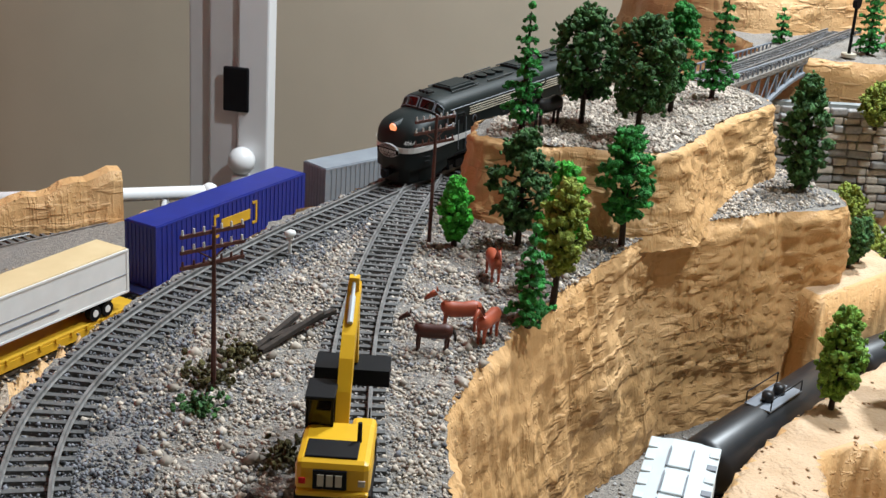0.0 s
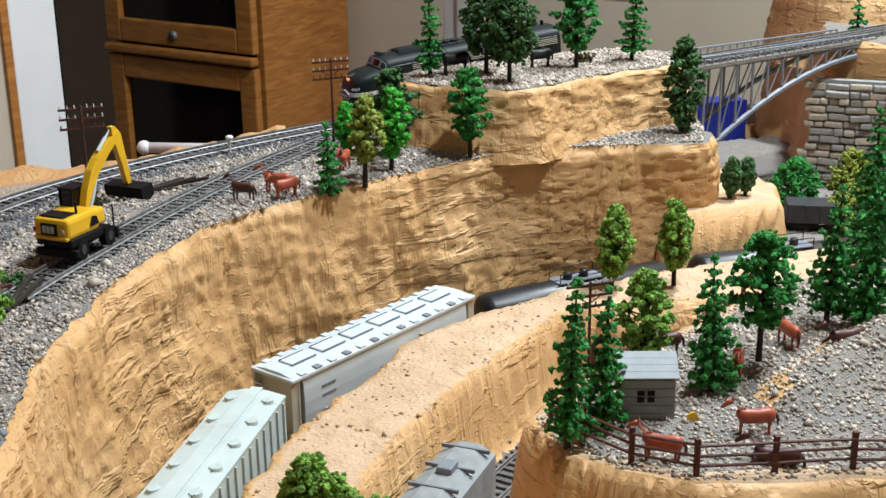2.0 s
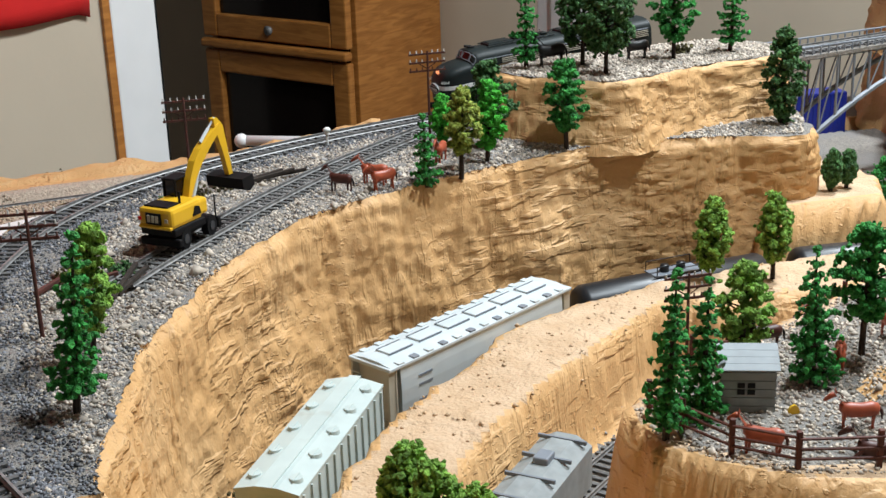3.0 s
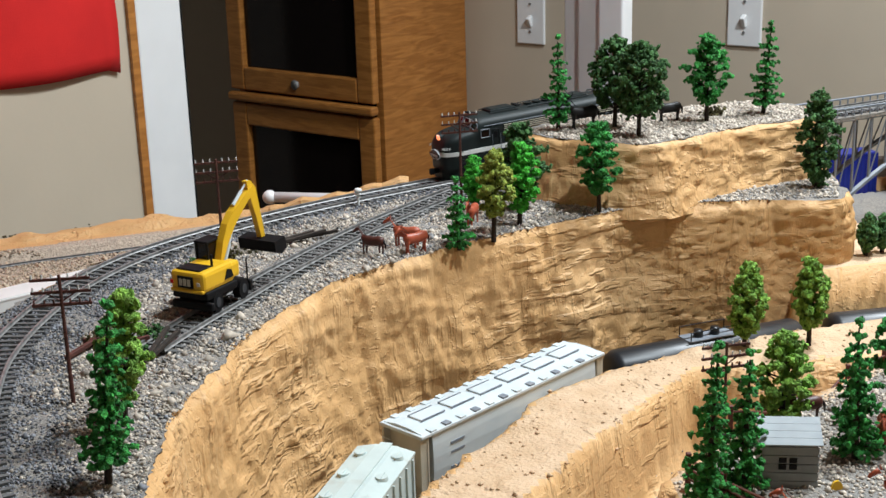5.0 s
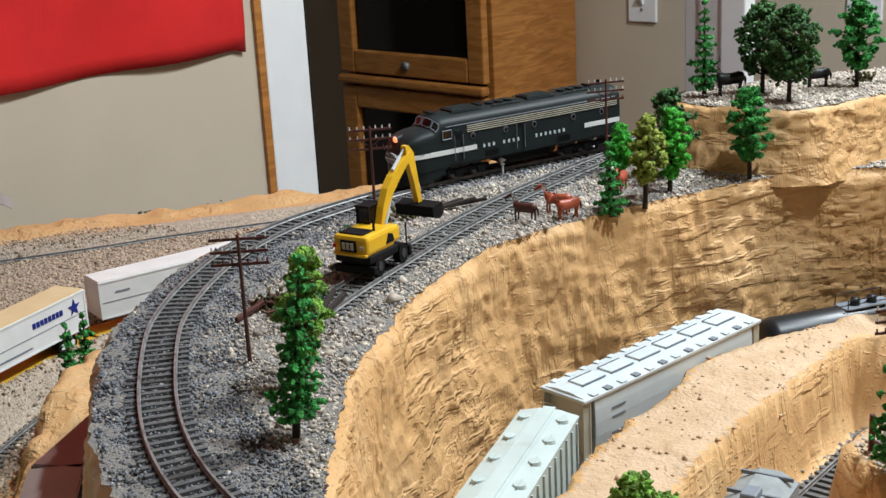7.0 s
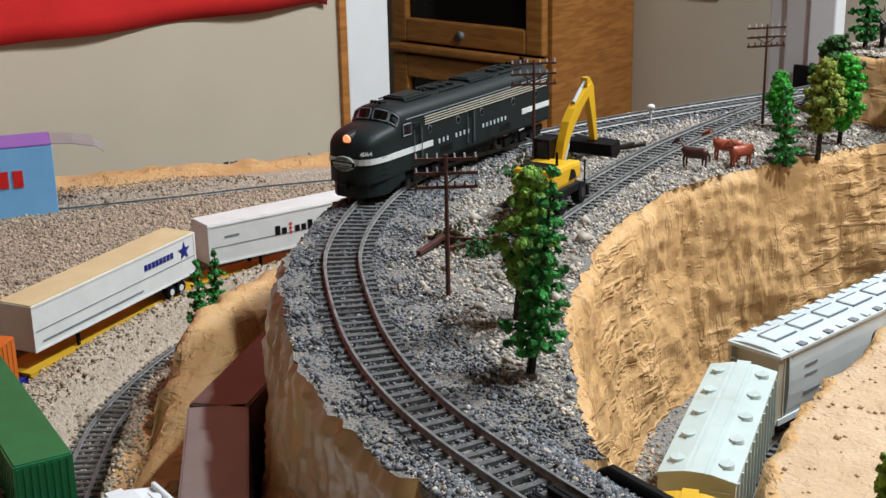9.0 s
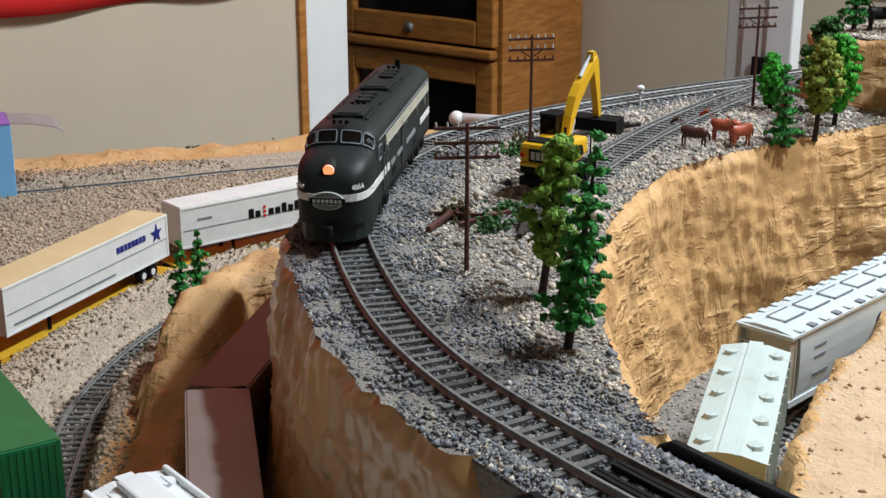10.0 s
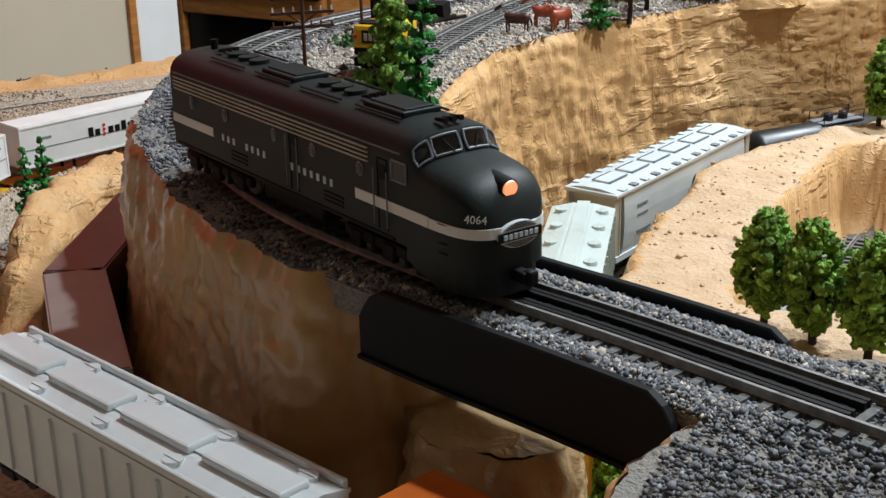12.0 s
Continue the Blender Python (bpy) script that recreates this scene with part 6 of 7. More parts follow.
# ---- excavator ----
def excavator(m):
    e = thing("excavator", m, "yellow wheeled excavator model with a raised boom on the siding", "excavator")
    bm = bmesh.new()
    add_box(bm, 0, 0, 0.0085, 0.052, 0.020, 0.005, 0.001)
    add_box(bm, 0.027, 0, 0.006, 0.004, 0.030, 0.007, 0.001, Matrix.Translation((0, 0, 0)))
    add_box(bm, -0.027, 0, 0.006, 0.004, 0.034, 0.005, 0.001)
    part("chassis", bm, BLACK, e)
    for x in (-0.017, 0.017):
        for sy in (-1, 1):
            bm = bmesh.new()
            add_rod(bm, (x, sy * 0.0085, 0.0063), (x, sy * 0.0145, 0.0063), 0.0063, None, 20)
            wl = part("wheel", bm, BLACK, e)
            bm = bmesh.new()
            add_rod(bm, (x, sy * 0.0144, 0.0063), (x, sy * 0.0150, 0.0063), 0.0030, None, 12)
            part("rim", bm, ROADBLACK, wl)
    up = new("superstructure")
    up.parent = e
    up.matrix_basis = Matrix.Translation((0, 0, 0.0125)) @ Matrix.Rotation(radians(-4), 4, "Z")
    bm = bmesh.new()
    add_box(bm, -0.012, 0, 0.0080, 0.036, 0.030, 0.0125, 0.0026)
    add_box(bm, 0.004, -0.0095, 0.0085, 0.018, 0.0105, 0.0100, 0.0020)
    part("engine_cover", bm, YELLOW, up)
    bm = bmesh.new()
    add_box(bm, -0.010, 0, -0.0005, 0.036, 0.031, 0.0050, 0.001)
    part("skirt", bm, BLACK, up)
    bm = bmesh.new()
    add_box(bm, -0.020, 0.001, 0.0146, 0.014, 0.021, 0.0010, 0.0004)
    part("deck_grille", bm, BLACK, up)
    bm = bmesh.new()
    add_box(bm, -0.0305, 0.001, 0.0080, 0.0012, 0.0135, 0.0070, 0.0003)
    plate = part("rear_plate", bm, BLACK, up, "black plate with pale block print")
    for k in range(3):
        bm = bmesh.new()
        add_box(bm, -0.0314, 0.001 + (k - 1) * -0.0036, 0.0080, 0.0004, 0.0026, 0.0042)
        part("print_bar", bm, HOPBEIGE, plate)
    bm = bmesh.new()
    add_box(bm, -0.0295, 0, 0.0028, 0.004, 0.029, 0.0022, 0.001)
    part("counterweight", bm, YELLOW, up)
    # cab: posts, roof and glass
    bm = bmesh.new()
    for x in (0.000, 0.0155):
        for y in (0.0035, 0.0140):
            add_box(bm, x, y, 0.0150, 0.0012, 0.0012, 0.0190)
    add_box(bm, 0.0078, 0.0088, 0.0248, 0.018, 0.0125, 0.0014, 0.0004)
    add_box(bm, 0.0078, 0.0088, 0.0062, 0.017, 0.0115, 0.0080)
    cab_ob = part("cab", bm, BLACK, up)
    bm = bmesh.new()
    add_box(bm, 0.0078, 0.0088, 0.0170, 0.0150, 0.0106, 0.0135)
    part("cab_glass", bm, SMOKED, cab_ob, "dark cab glass")
    for sy in (-1, 1):
        bm = bmesh.new()
        loft(bm, [[(x, sy * 0.0152 + dy, z) for x, z in ((-0.0065, 0.0052), (0.0040, 0.0052), (0.0020, 0.0100), (-0.0030, 0.0112))] for dy in (0, sy * 0.0003)])
        part("side_panel", bm, BLACK, up, "black side panel")
        bm = bmesh.new()
        add_box(bm, 0.0265, sy * 0.0105, 0.0165 - 0.0125, 0.0010, 0.0008, 0.0140)
        part("mirror_post", bm, BLACK, up)
        bm = bmesh.new()
        add_box(bm, -0.0322, sy * 0.0118, 0.0080, 0.0006, 0.0028, 0.0022, 0.0002)
        part("rear_lamp", bm, REDCLOTH if sy > 0 else HOPBEIGE, up)
    bm = bmesh.new()
    add_rod(bm, (-0.012, -0.009, 0.0140), (-0.012, -0.009, 0.0215), 0.0010, 0.0009, 8)
    part("exhaust", bm, BLACK, up)
    bm = bmesh.new()
    add_box(bm, 0.006, 0.0088, 0.0135, 0.005, 0.005, 0.009, 0.001)
    part("seat", bm, HOPBEIGE, cab_ob)

    def beam(name, pts, wid, mat):
        bm = bmesh.new()
        rings = []
        for (x, z, hgt) in pts:
            rings.append([(x, wid, z - hgt), (x, wid, z + hgt), (x, -wid, z + hgt), (x, -wid, z - hgt)])
        loft(bm, rings)
        bm2 = part(name, bm, mat, up)
        return bm2

    b1 = beam("boom", [(0.0045, 0.008, 0.0026), (0.0085, 0.018, 0.0052), (0.0140, 0.0275, 0.0058), (0.0205, 0.0345, 0.0050), (0.0300, 0.0415, 0.0036), (0.0420, 0.0490, 0.0024)], 0.0024, YELLOW)
    bm = bmesh.new()
    loft(bm, [[(x + dx, y, z) for dx, y in ((-w, 0.0018), (w, 0.0018), (w, -0.0018), (-w, -0.0018))] for x, z, w in ((0.0385, 0.0545, 0.0018), (0.0415, 0.0490, 0.0040), (0.0465, 0.031, 0.0026), (0.0500, 0.016, 0.0019))])
    arm = part("dipper_arm", bm, YELLOW, up)
    for a, b, r in (((0.012, 0, 0.010), (0.022, 0, 0.0285), 0.0012), ((0.024, 0, 0.0425), (0.0398, 0, 0.0545), 0.0011), ((0.0455, 0, 0.044), (0.0535, 0, 0.022), 0.0010)):
        bm = bmesh.new()
        mid = Vector(a).lerp(Vector(b), 0.55)
        add_rod(bm, a, mid, r, None, 8)
        add_rod(bm, mid, b, r * 0.6, None, 8)
        part("ram", bm, HOPGREY, arm if r < 0.00105 else up)
    bm = bmesh.new()
    rings = []
    for y in np.linspace(-0.014, 0.014, 5):
        rings.append([(0.0445, y, 0.0150), (0.0560, y, 0.0160), (0.0575, y, 0.0085), (0.0520, y, 0.0058), (0.0455, y, 0.0080)])
    loft(bm, rings)
    part("bucket", bm, BLACK, arm, "wide black bucket")
    for ob in e.children_recursive:
        if ob.type == "MESH" and ob.name.split(".")[0] not in ("boom", "dipper_arm", "ram", "bucket"):
            for v in ob.data.vertices:
                v.co.x, v.co.y = v.co.x * 0.82, v.co.y * 0.82
    return e


exm = Matrix.Translation((-0.1095, 0.764, U + 0.0045)) @ Matrix.Rotation(radians(64), 4, "Z")
excavator(exm)


# ---- animals ----
def animal(name, m, mat, label, category, size=1.0, antler=False, lying=False):
    """A standing four legged toy; x is forward."""
    a = thing(name, m @ Matrix.Scale(size, 4), label, category, "toy animals")
    zb = 0.0125 if not lying else 0.005
    bm = bmesh.new()
    rings = []
    for x, r, z in ((-0.0118, 0.0018, 0.0005), (-0.0108, 0.0036, 0), (-0.0075, 0.0045, 0), (-0.002, 0.0042, -0.0006), (0.004, 0.0044, -0.0004), (0.0075, 0.0040, 0.0004), (0.0098, 0.0020, 0.0012)):
        rings.append([(x, r * 0.82 * math.cos(t), zb + z + r * math.sin(t)) for t in np.linspace(0, 2 * math.pi, 13)[:-1]])
    loft(bm, rings)
    part("torso", bm, mat, a, "", True)
    bm = bmesh.new()
    rings = []
    for x, z, r in ((0.0065, 0.0015, 0.0036), (0.0095, 0.0050, 0.0027), (0.0118, 0.0082, 0.0017), (0.0128, 0.0092, 0.0019), (0.0150, 0.0080, 0.0015), (0.0178, 0.0060, 0.0011), (0.0186, 0.0052, 0.0006)):
        rings.append([(x + r * 0.6 * math.sin(t), r * 0.62 * math.cos(t), zb + z + r * math.sin(t) * 0.8) for t in np.linspace(0, 2 * math.pi, 11)[:-1]])
    loft(bm, rings)
    head = part("head", bm, mat, a, "", True)
    for sy in (-1, 1):
        bm = bmesh.new()
        add_rod(bm, (0.0122, sy * 0.0008, zb + 0.0100), (0.0124, sy * 0.0013, zb + 0.0122), 0.0006, 0.0001, 6)
        if antler:
            add_rod(bm, (0.0125, sy * 0.0008, zb + 0.0105), (0.0105, sy * 0.0050, zb + 0.0140), 0.0006, 0.0004, 5)
            add_rod(bm, (0.0105, sy * 0.0050, zb + 0.0140), (0.0120, sy * 0.0062, zb + 0.0172), 0.0004, 0.0002, 5)
            add_rod(bm, (0.0112, sy * 0.0035, zb + 0.0126), (0.0140, sy * 0.0040, zb + 0.0150), 0.0004, 0.0002, 5)
        part("ear" if not antler else "antler", bm, mat, head)
    dark = HORSEDARK if mat is HORSE else ANIMALBLACK
    bm = bmesh.new()
    rings = []
    for x, z in ((0.0055, 0.0048), (0.0080, 0.0075), (0.0105, 0.0102), (0.0122, 0.0112)):
        rings.append([(x - 0.0012, 0.0006, zb + z - 0.0016), (x - 0.0012, -0.0006, zb + z - 0.0016), (x + 0.0006, -0.0006, zb + z), (x + 0.0006, 0.0006, zb + z)])
    loft(bm, rings)
    part("mane", bm, dark, a)
    bm = bmesh.new()
    add_rod(bm, (-0.0112, 0, zb + 0.0016), (-0.0132, 0, zb - 0.0015), 0.0008, 0.0010, 7)
    add_rod(bm, (-0.0132, 0, zb - 0.0015), (-0.0136, 0, zb - 0.0062), 0.0010, 0.0004, 7)
    part("tail", bm, dark, a)
    for x, k in ((0.0065, 0.0012), (0.0072, -0.0008), (-0.0085, -0.0012), (-0.0092, 0.0010)):
        sy = 1 if k > 0 else -1
        bm = bmesh.new()
        if lying:
            add_rod(bm, (x, sy * 0.002, zb), (x + 0.005, sy * 0.004, 0.001), 0.0012, 0.0008, 7)
        else:
            add_rod(bm, (x, sy * 0.0018, zb), (x + k, sy * 0.0018, zb * 0.5), 0.0015, 0.0009, 8)
            add_rod(bm, (x + k, sy * 0.0018, zb * 0.5), (x + k * 0.6, sy * 0.0018, 0), 0.0008, 0.0008, 8)
        part("leg", bm, mat, a)
    return a


def put(x, y, z, turn):
    return Matrix.Translation((x, y, z)) @ Matrix.Rotation(radians(turn), 4, "Z")


animal("horse", put(-0.017, 0.868, U, 150), HORSEDARK, "dark brown toy horse on the stony bank", "toy horse", 0.80)
animal("horse", put(0.012, 0.868, U, 215), HORSE, "chestnut toy horse beside a second horse", "toy horse", 0.88)
animal("horse", put(0.006, 0.884, U, 160), HORSE, "chestnut toy horse on the stony bank", "toy horse", 0.88)
animal("horse", put(0.055, 0.935, U, 250), HORSE, "chestnut toy horse under the trees", "toy horse", 0.88)
animal("moose", put(0.150, 1.040, 0.184, 200), ANIMALBLACK, "black toy moose with antlers between the trees", "toy moose", 1.1, True)
animal("deer", put(0.222, 1.055, 0.184, 200), ANIMALBLACK, "dark toy deer with antlers on the bluff", "toy deer", 0.95, True)
animal("horse", put(0.235, 0.560, 0.096, 175), HORSE, "chestnut toy horse grazing beside the grey shed", "toy horse", 0.88)
animal("horse", put(0.183, 0.540, 0.096, 155), HORSE, "chestnut toy horse inside the brown fence", "toy horse", 0.88)
animal("horse", put(0.235, 0.530, 0.096, 160), HORSEDARK, "dark brown toy horse lying inside the fence", "toy horse", 1.0, False, True)
animal("horse", put(0.218, 0.660, 0.096, 180), HORSEDARK, "dark brown toy horse behind the light green tree", "toy horse", 0.88)
animal("horse", put(0.250, 0.628, 0.096, 250), HORSE, "chestnut toy horse behind the spruce", "toy horse", 0.88)
animal("horse", put(0.292, 0.665, 0.096, 100), HORSE, "chestnut toy horse under a tree", "toy horse", 0.88)
animal("horse", put(0.315, 0.640, 0.106, 190), HORSEDARK, "dark brown toy horse on the rutted bank", "toy horse", 1.0, False, True)


# ---- corral ----
def fence(points, label):
    f = thing("corral_fence", Matrix(), label, "fence")
    for i, (x, y, z) in enumerate(points):
        bm = bmesh.new()
        add_box(bm, x, y, z + 0.008, 0.0026, 0.0026, 0.022, 0.0004)
        part("post", bm, FENCE, f)
        if i:
            a, b = Vector(points[i - 1]), Vector((x, y, z))
            for dz in (0.0055, 0.0105, 0.0155):
                bm = bmesh.new()
                add_rod(bm, a + Vector((0, -0.001, dz + random.uniform(-0.0006, 0.0006))), b + Vector((0, -0.001, dz + random.uniform(-0.0006, 0.0006))), 0.0008, None, 6)
                part("rail", bm, FENCE, f)
    return f


def gz(x, y):
    return float(ground_height(np.array([x]), np.array([y]))[0])


fence([(x, y, gz(x, y)) for x, y in ((0.141, 0.592), (0.152, 0.567), (0.169, 0.540), (0.194, 0.520), (0.232, 0.522), (0.270, 0.523), (0.31, 0.524), (0.35, 0.523))], "reddish brown post and rail fence on the cliff edge")
fence([(x, y, gz(x, y)) for x, y in ((0.176, 0.650), (0.205, 0.684), (0.238, 0.714), (0.27, 0.740), (0.30, 0.762))], "reddish brown post and rail fence behind the trees")


def shed(m):
    s = thing("shed", m, "small grey wooden shed with a slatted roof", "shed")
    bm = bmesh.new()
    w, d, h = 0.026, 0.024, 0.028
    prof = [(-d / 2, 0), (d / 2, 0), (d / 2, h), (0, h + 0.007), (-d / 2, h)]
    loft(bm, [[(x, a, b) for a, b in prof] for x in (-w / 2, w / 2)])
    wall_ = part("wall", bm, SHEDGREY, s)
    for k in range(6):
        bm = bmesh.new()
        add_box(bm, 0, -d / 2 - 0.0003, 0.0022 + k * 0.0045, w + 0.0004, 0.0006, 0.0040)
        part("board", bm, SHEDGREY, wall_)
        bm = bmesh.new()
        add_box(bm, w / 2 + 0.0003, 0, 0.0022 + k * 0.0045, 0.0006, d, 0.0040)
        part("board", bm, SHEDGREY, wall_)
    for sy in (-1, 1):
        for k in range(4):
            bm = bmesh.new()
            a = math.atan2(0.007, d / 2)
            q = Matrix.Translation((0, sy * (0.0018 + k * 0.0036), h + 0.0066 - k * 0.0021 + 0.0012)) @ Matrix.Rotation(-sy * a, 4, "X")
            add_box(bm, 0, 0, 0, w + 0.004, 0.0042, 0.0009, 0.0002, q)
            part("roof_board", bm, ROOFGREY, s, "pale grey roof board")
    for dx in (-0.0035, 0.0015):
        for dz in (0.0165, 0.0200):
            bm = bmesh.new()
            add_box(bm, dx, -d / 2 - 0.0008, dz, 0.0036, 0.0006, 0.0026)
            part("vent", bm, BLACK, wall_)
    return s


shed(Matrix.Translation((0.189, 0.592, 0.093)) @ Matrix.Rotation(radians(-8), 4, "Z"))
bm = bmesh.new()
loft(bm, [[(dx + s * math.cos(a), y, 0.004 + 0.0075 * (0.5 + 0.5 * math.sin(a))) for a in np.linspace(0, 6.28, 17)[:-1]] for dx, s, y in ((0, 0.003, -0.0006), (0, 0.003, 0.0006))])
disc = part("yellow_sign", bm, YELLOW, None)
disc.matrix_basis = put(0.209, 0.575, 0.092, 10)
tagged(disc, "small yellow rounded plastic sign beside the shed", "sign")


# ---- bridges ----
def girder_bridge():
    g = thing("girder_bridge", Matrix(), "black plate girder bridge under the main track", "bridge")
    s0, s1_ = MAIN.nearest(-0.055, 0.340), MAIN.nearest(-0.131, 0.441)
    for side in (-1, 1):
        bm = bmesh.new()
        rings = []
        for s in (s0, s0 + 0.002, s0 + 0.005, s0 + 0.010, *np.linspace(s0 + 0.016, s1_ - 0.016, 12), s1_ - 0.010, s1_ - 0.005, s1_ - 0.002, s1_):
            p, w = MAIN.at(s), MAIN.way(s)
            n = Vector((-w.y, w.x, 0))
            end = min(s - s0, s1_ - s)
            zt = 0.1408 - 0.0105 * max(0.0, 1 - end / 0.011) ** 2
            c = p + n * side * 0.0290
            rings.append([Vector((c.x, c.y, 0)) + n * a + Vector((0, 0, z)) for a, z in ((-0.0018, 0.1165), (0.0018, 0.1165), (0.0018, zt - 0.0006), (0.0012, zt), (-0.0012, zt), (-0.0018, zt - 0.0006))])
        loft(bm, rings)
        gd = part("girder", bm, BLACK, g)
        bm = bmesh.new()
        loft(bm, [[r_[0].lerp(r_[1], k) + Vector((0, 0, dz)) for k, dz in ((-0.4, -0.0016), (1.4, -0.0016), (1.4, -0.0002), (-0.4, -0.0002))] for r_ in rings])
        part("flange", bm, BLACK, gd)
    bm = bmesh.new()
    rings = []
    for s in np.linspace(s0 - 0.03, s1_ + 0.035, 16):
        p, w = MAIN.at(s), MAIN.way(s)
        n = Vector((-w.y, w.x, 0))
        rings.append([Vector((p.x, p.y, 0)) + n * a + Vector((0, 0, z)) for a, z in ((-0.0265, 0.126), (0.0265, 0.126), (0.0265, 0.1362), (-0.0265, 0.1362))])
    loft(bm, rings)
    part("deck", bm, GRAVEL, g, "ballasted deck")
    for off in (-0.0052, -0.0030, 0.0030, 0.0052):
        bm = bmesh.new()
        rings = []
        for s in np.linspace(s0 - 0.035, s1_ - 0.01, 14):
            p, w = MAIN.at(s), MAIN.way(s)
            n = Vector((-w.y, w.x, 0))
            rings.append([Vector((p.x, p.y, 0)) + n * (off + a) + Vector((0, 0, z)) for a, z in ((-0.0008, 0.1385), (0.0008, 0.1385), (0.0008, 0.1408), (-0.0008, 0.1408))])
        loft(bm, rings)
        part("guard_rail", bm, BLACK, g, "black guard rail")
    return g


girder_bridge()


def deck_ballast():
    rng = np.random.RandomState(77)
    s = rng.uniform(MAIN.nearest(-0.040, 0.32), MAIN.nearest(-0.150, 0.465), 16000)
    off = rng.uniform(0.0112, 0.0262, len(s)) * rng.choice((-1, 1), len(s))
    px_, py_ = np.interp(s, MAIN.s, MAIN.p[:, 0]), np.interp(s, MAIN.s, MAIN.p[:, 1])
    dx = np.interp(s + 0.003, MAIN.s, MAIN.p[:, 0]) - np.interp(s - 0.003, MAIN.s, MAIN.p[:, 0])
    dy = np.interp(s + 0.003, MAIN.s, MAIN.p[:, 1]) - np.interp(s - 0.003, MAIN.s, MAIN.p[:, 1])
    n = np.hypot(dx, dy)
    size = 0.00062 * rng.lognormal(0, 0.35, len(s))
    heap = 0.1366 + 0.0022 * np.exp(-((np.abs(off) - 0.019) / 0.005) ** 2)
    warm = rng.uniform(0, 1, len(s)) < 0.16
    for name, keep, mat in (("deck_dark_gravel", ~warm, DARKSTONE), ("deck_buff_gravel", warm, BUFF)):
        scatter(name, (px_ - dy / n * off)[keep], (py_ + dx / n * off)[keep], heap[keep], size[keep], mat, "fine ballast heaped beside the rails on the bridge", 78)


deck_ballast()


def arch_bridge():
    b = thing("arch_bridge", Matrix(), "grey steel deck arch bridge with lattice posts", "bridge")
    s0, s1_ = MAIN.nearest(0.365, 1.20), MAIN.nearest(0.60, 1.31)
    zd = 0.150
    for side in (-1, 1):
        def at(f, z):
            s = s0 + (s1_ - s0) * f
            p, w = MAIN.at(s), MAIN.way(s)
            n = Vector((-w.y, w.x, 0))
            return Vector((p.x, p.y, 0)) + n * side * 0.020 + Vector((0, 0, z))

        arch = lambda f: 0.035 + 0.105 * (1 - (1 - f) ** 2.0)
        bm = bmesh.new()
        for k in range(24):
            add_rod(bm, at(k / 24, arch(k / 24)), at((k + 1) / 24, arch((k + 1) / 24)), 0.0028, None, 6)
        part("arch_rib", bm, BRIDGEGREY, b, "curved arch rib")
        bm = bmesh.new()
        add_rod(bm, at(0, zd), at(1, zd), 0.0026, None, 6)
        add_rod(bm, at(0, zd + 0.010), at(1, zd + 0.010), 0.0010, None, 6)
        chord = part("top_chord", bm, BRIDGEGREY, b)
        for k in range(28):
            bm = bmesh.new()
            add_rod(bm, at(k / 27, zd), at(k / 27, zd + 0.010), 0.0009, None, 5)
            part("rail_post", bm, HOPGREY if k % 1 else BRIDGEGREY, chord)
        for k in range(13):
            f = k / 13
            if zd - arch(f) < 0.006:
                continue
            bm = bmesh.new()
            add_rod(bm, at(f, arch(f)), at(f, zd), 0.0013, None, 6)
            part("post", bm, BRIDGEGREY, b)
            bm = bmesh.new()
            add_rod(bm, at(f, arch(f)), at((k + 1) / 13, zd), 0.0008, None, 5)
            part("diagonal", bm, BRIDGEGREY, b)
    bm = bmesh.new()
    rings = []
    for f in np.linspace(-0.05, 1.05, 10):
        s = s0 + (s1_ - s0) * f
        p, w = MAIN.at(s), MAIN.way(s)
        n = Vector((-w.y, w.x, 0))
        rings.append([Vector((p.x, p.y, 0)) + n * a + Vector((0, 0, p.z + z)) for a, z in ((-0.022, -0.008), (0.022, -0.008), (0.022, -0.0045), (-0.022, -0.0045))])
    loft(bm, rings)
    part("deck", bm, GRAVEL, b, "ballasted deck")


arch_bridge()


def stone_wall():
    w = thing("retaining_wall", Matrix.Translation((0.565, 1.262, 0.015)) @ Matrix.Rotation(radians(-27), 4, "Z"), "rough courses of pale grey stone below the far bank", "stone wall")
    rng = random.Random(5)
    bm = bmesh.new()
    add_box(bm, 0.35, 0.012, 0.052, 0.74, 0.010, 0.104)
    part("core", bm, SHEDGREY, w)
    for r in range(13):
        x = -0.02 + rng.uniform(-0.012, 0)
        while x < 0.30:
            L = rng.uniform(0.008, 0.024)
            bm = bmesh.new()
            q = Matrix.Translation((x + L / 2, 0.004 + rng.uniform(-0.003, 0.0015) + r * 0.0004, 0.0040 + r * 0.0078)) @ Euler((rng.uniform(-0.2, 0.2), rng.uniform(-0.07, 0.07), rng.uniform(-0.12, 0.12))).to_matrix().to_4x4()
            add_box(bm, 0, 0, 0, L - 0.0006, 0.010, rng.uniform(0.0055, 0.0075), 0.0016, q)
            part("stone", bm, BUFF if rng.random() < 0.5 else STONE, w)
            x += L


stone_wall()

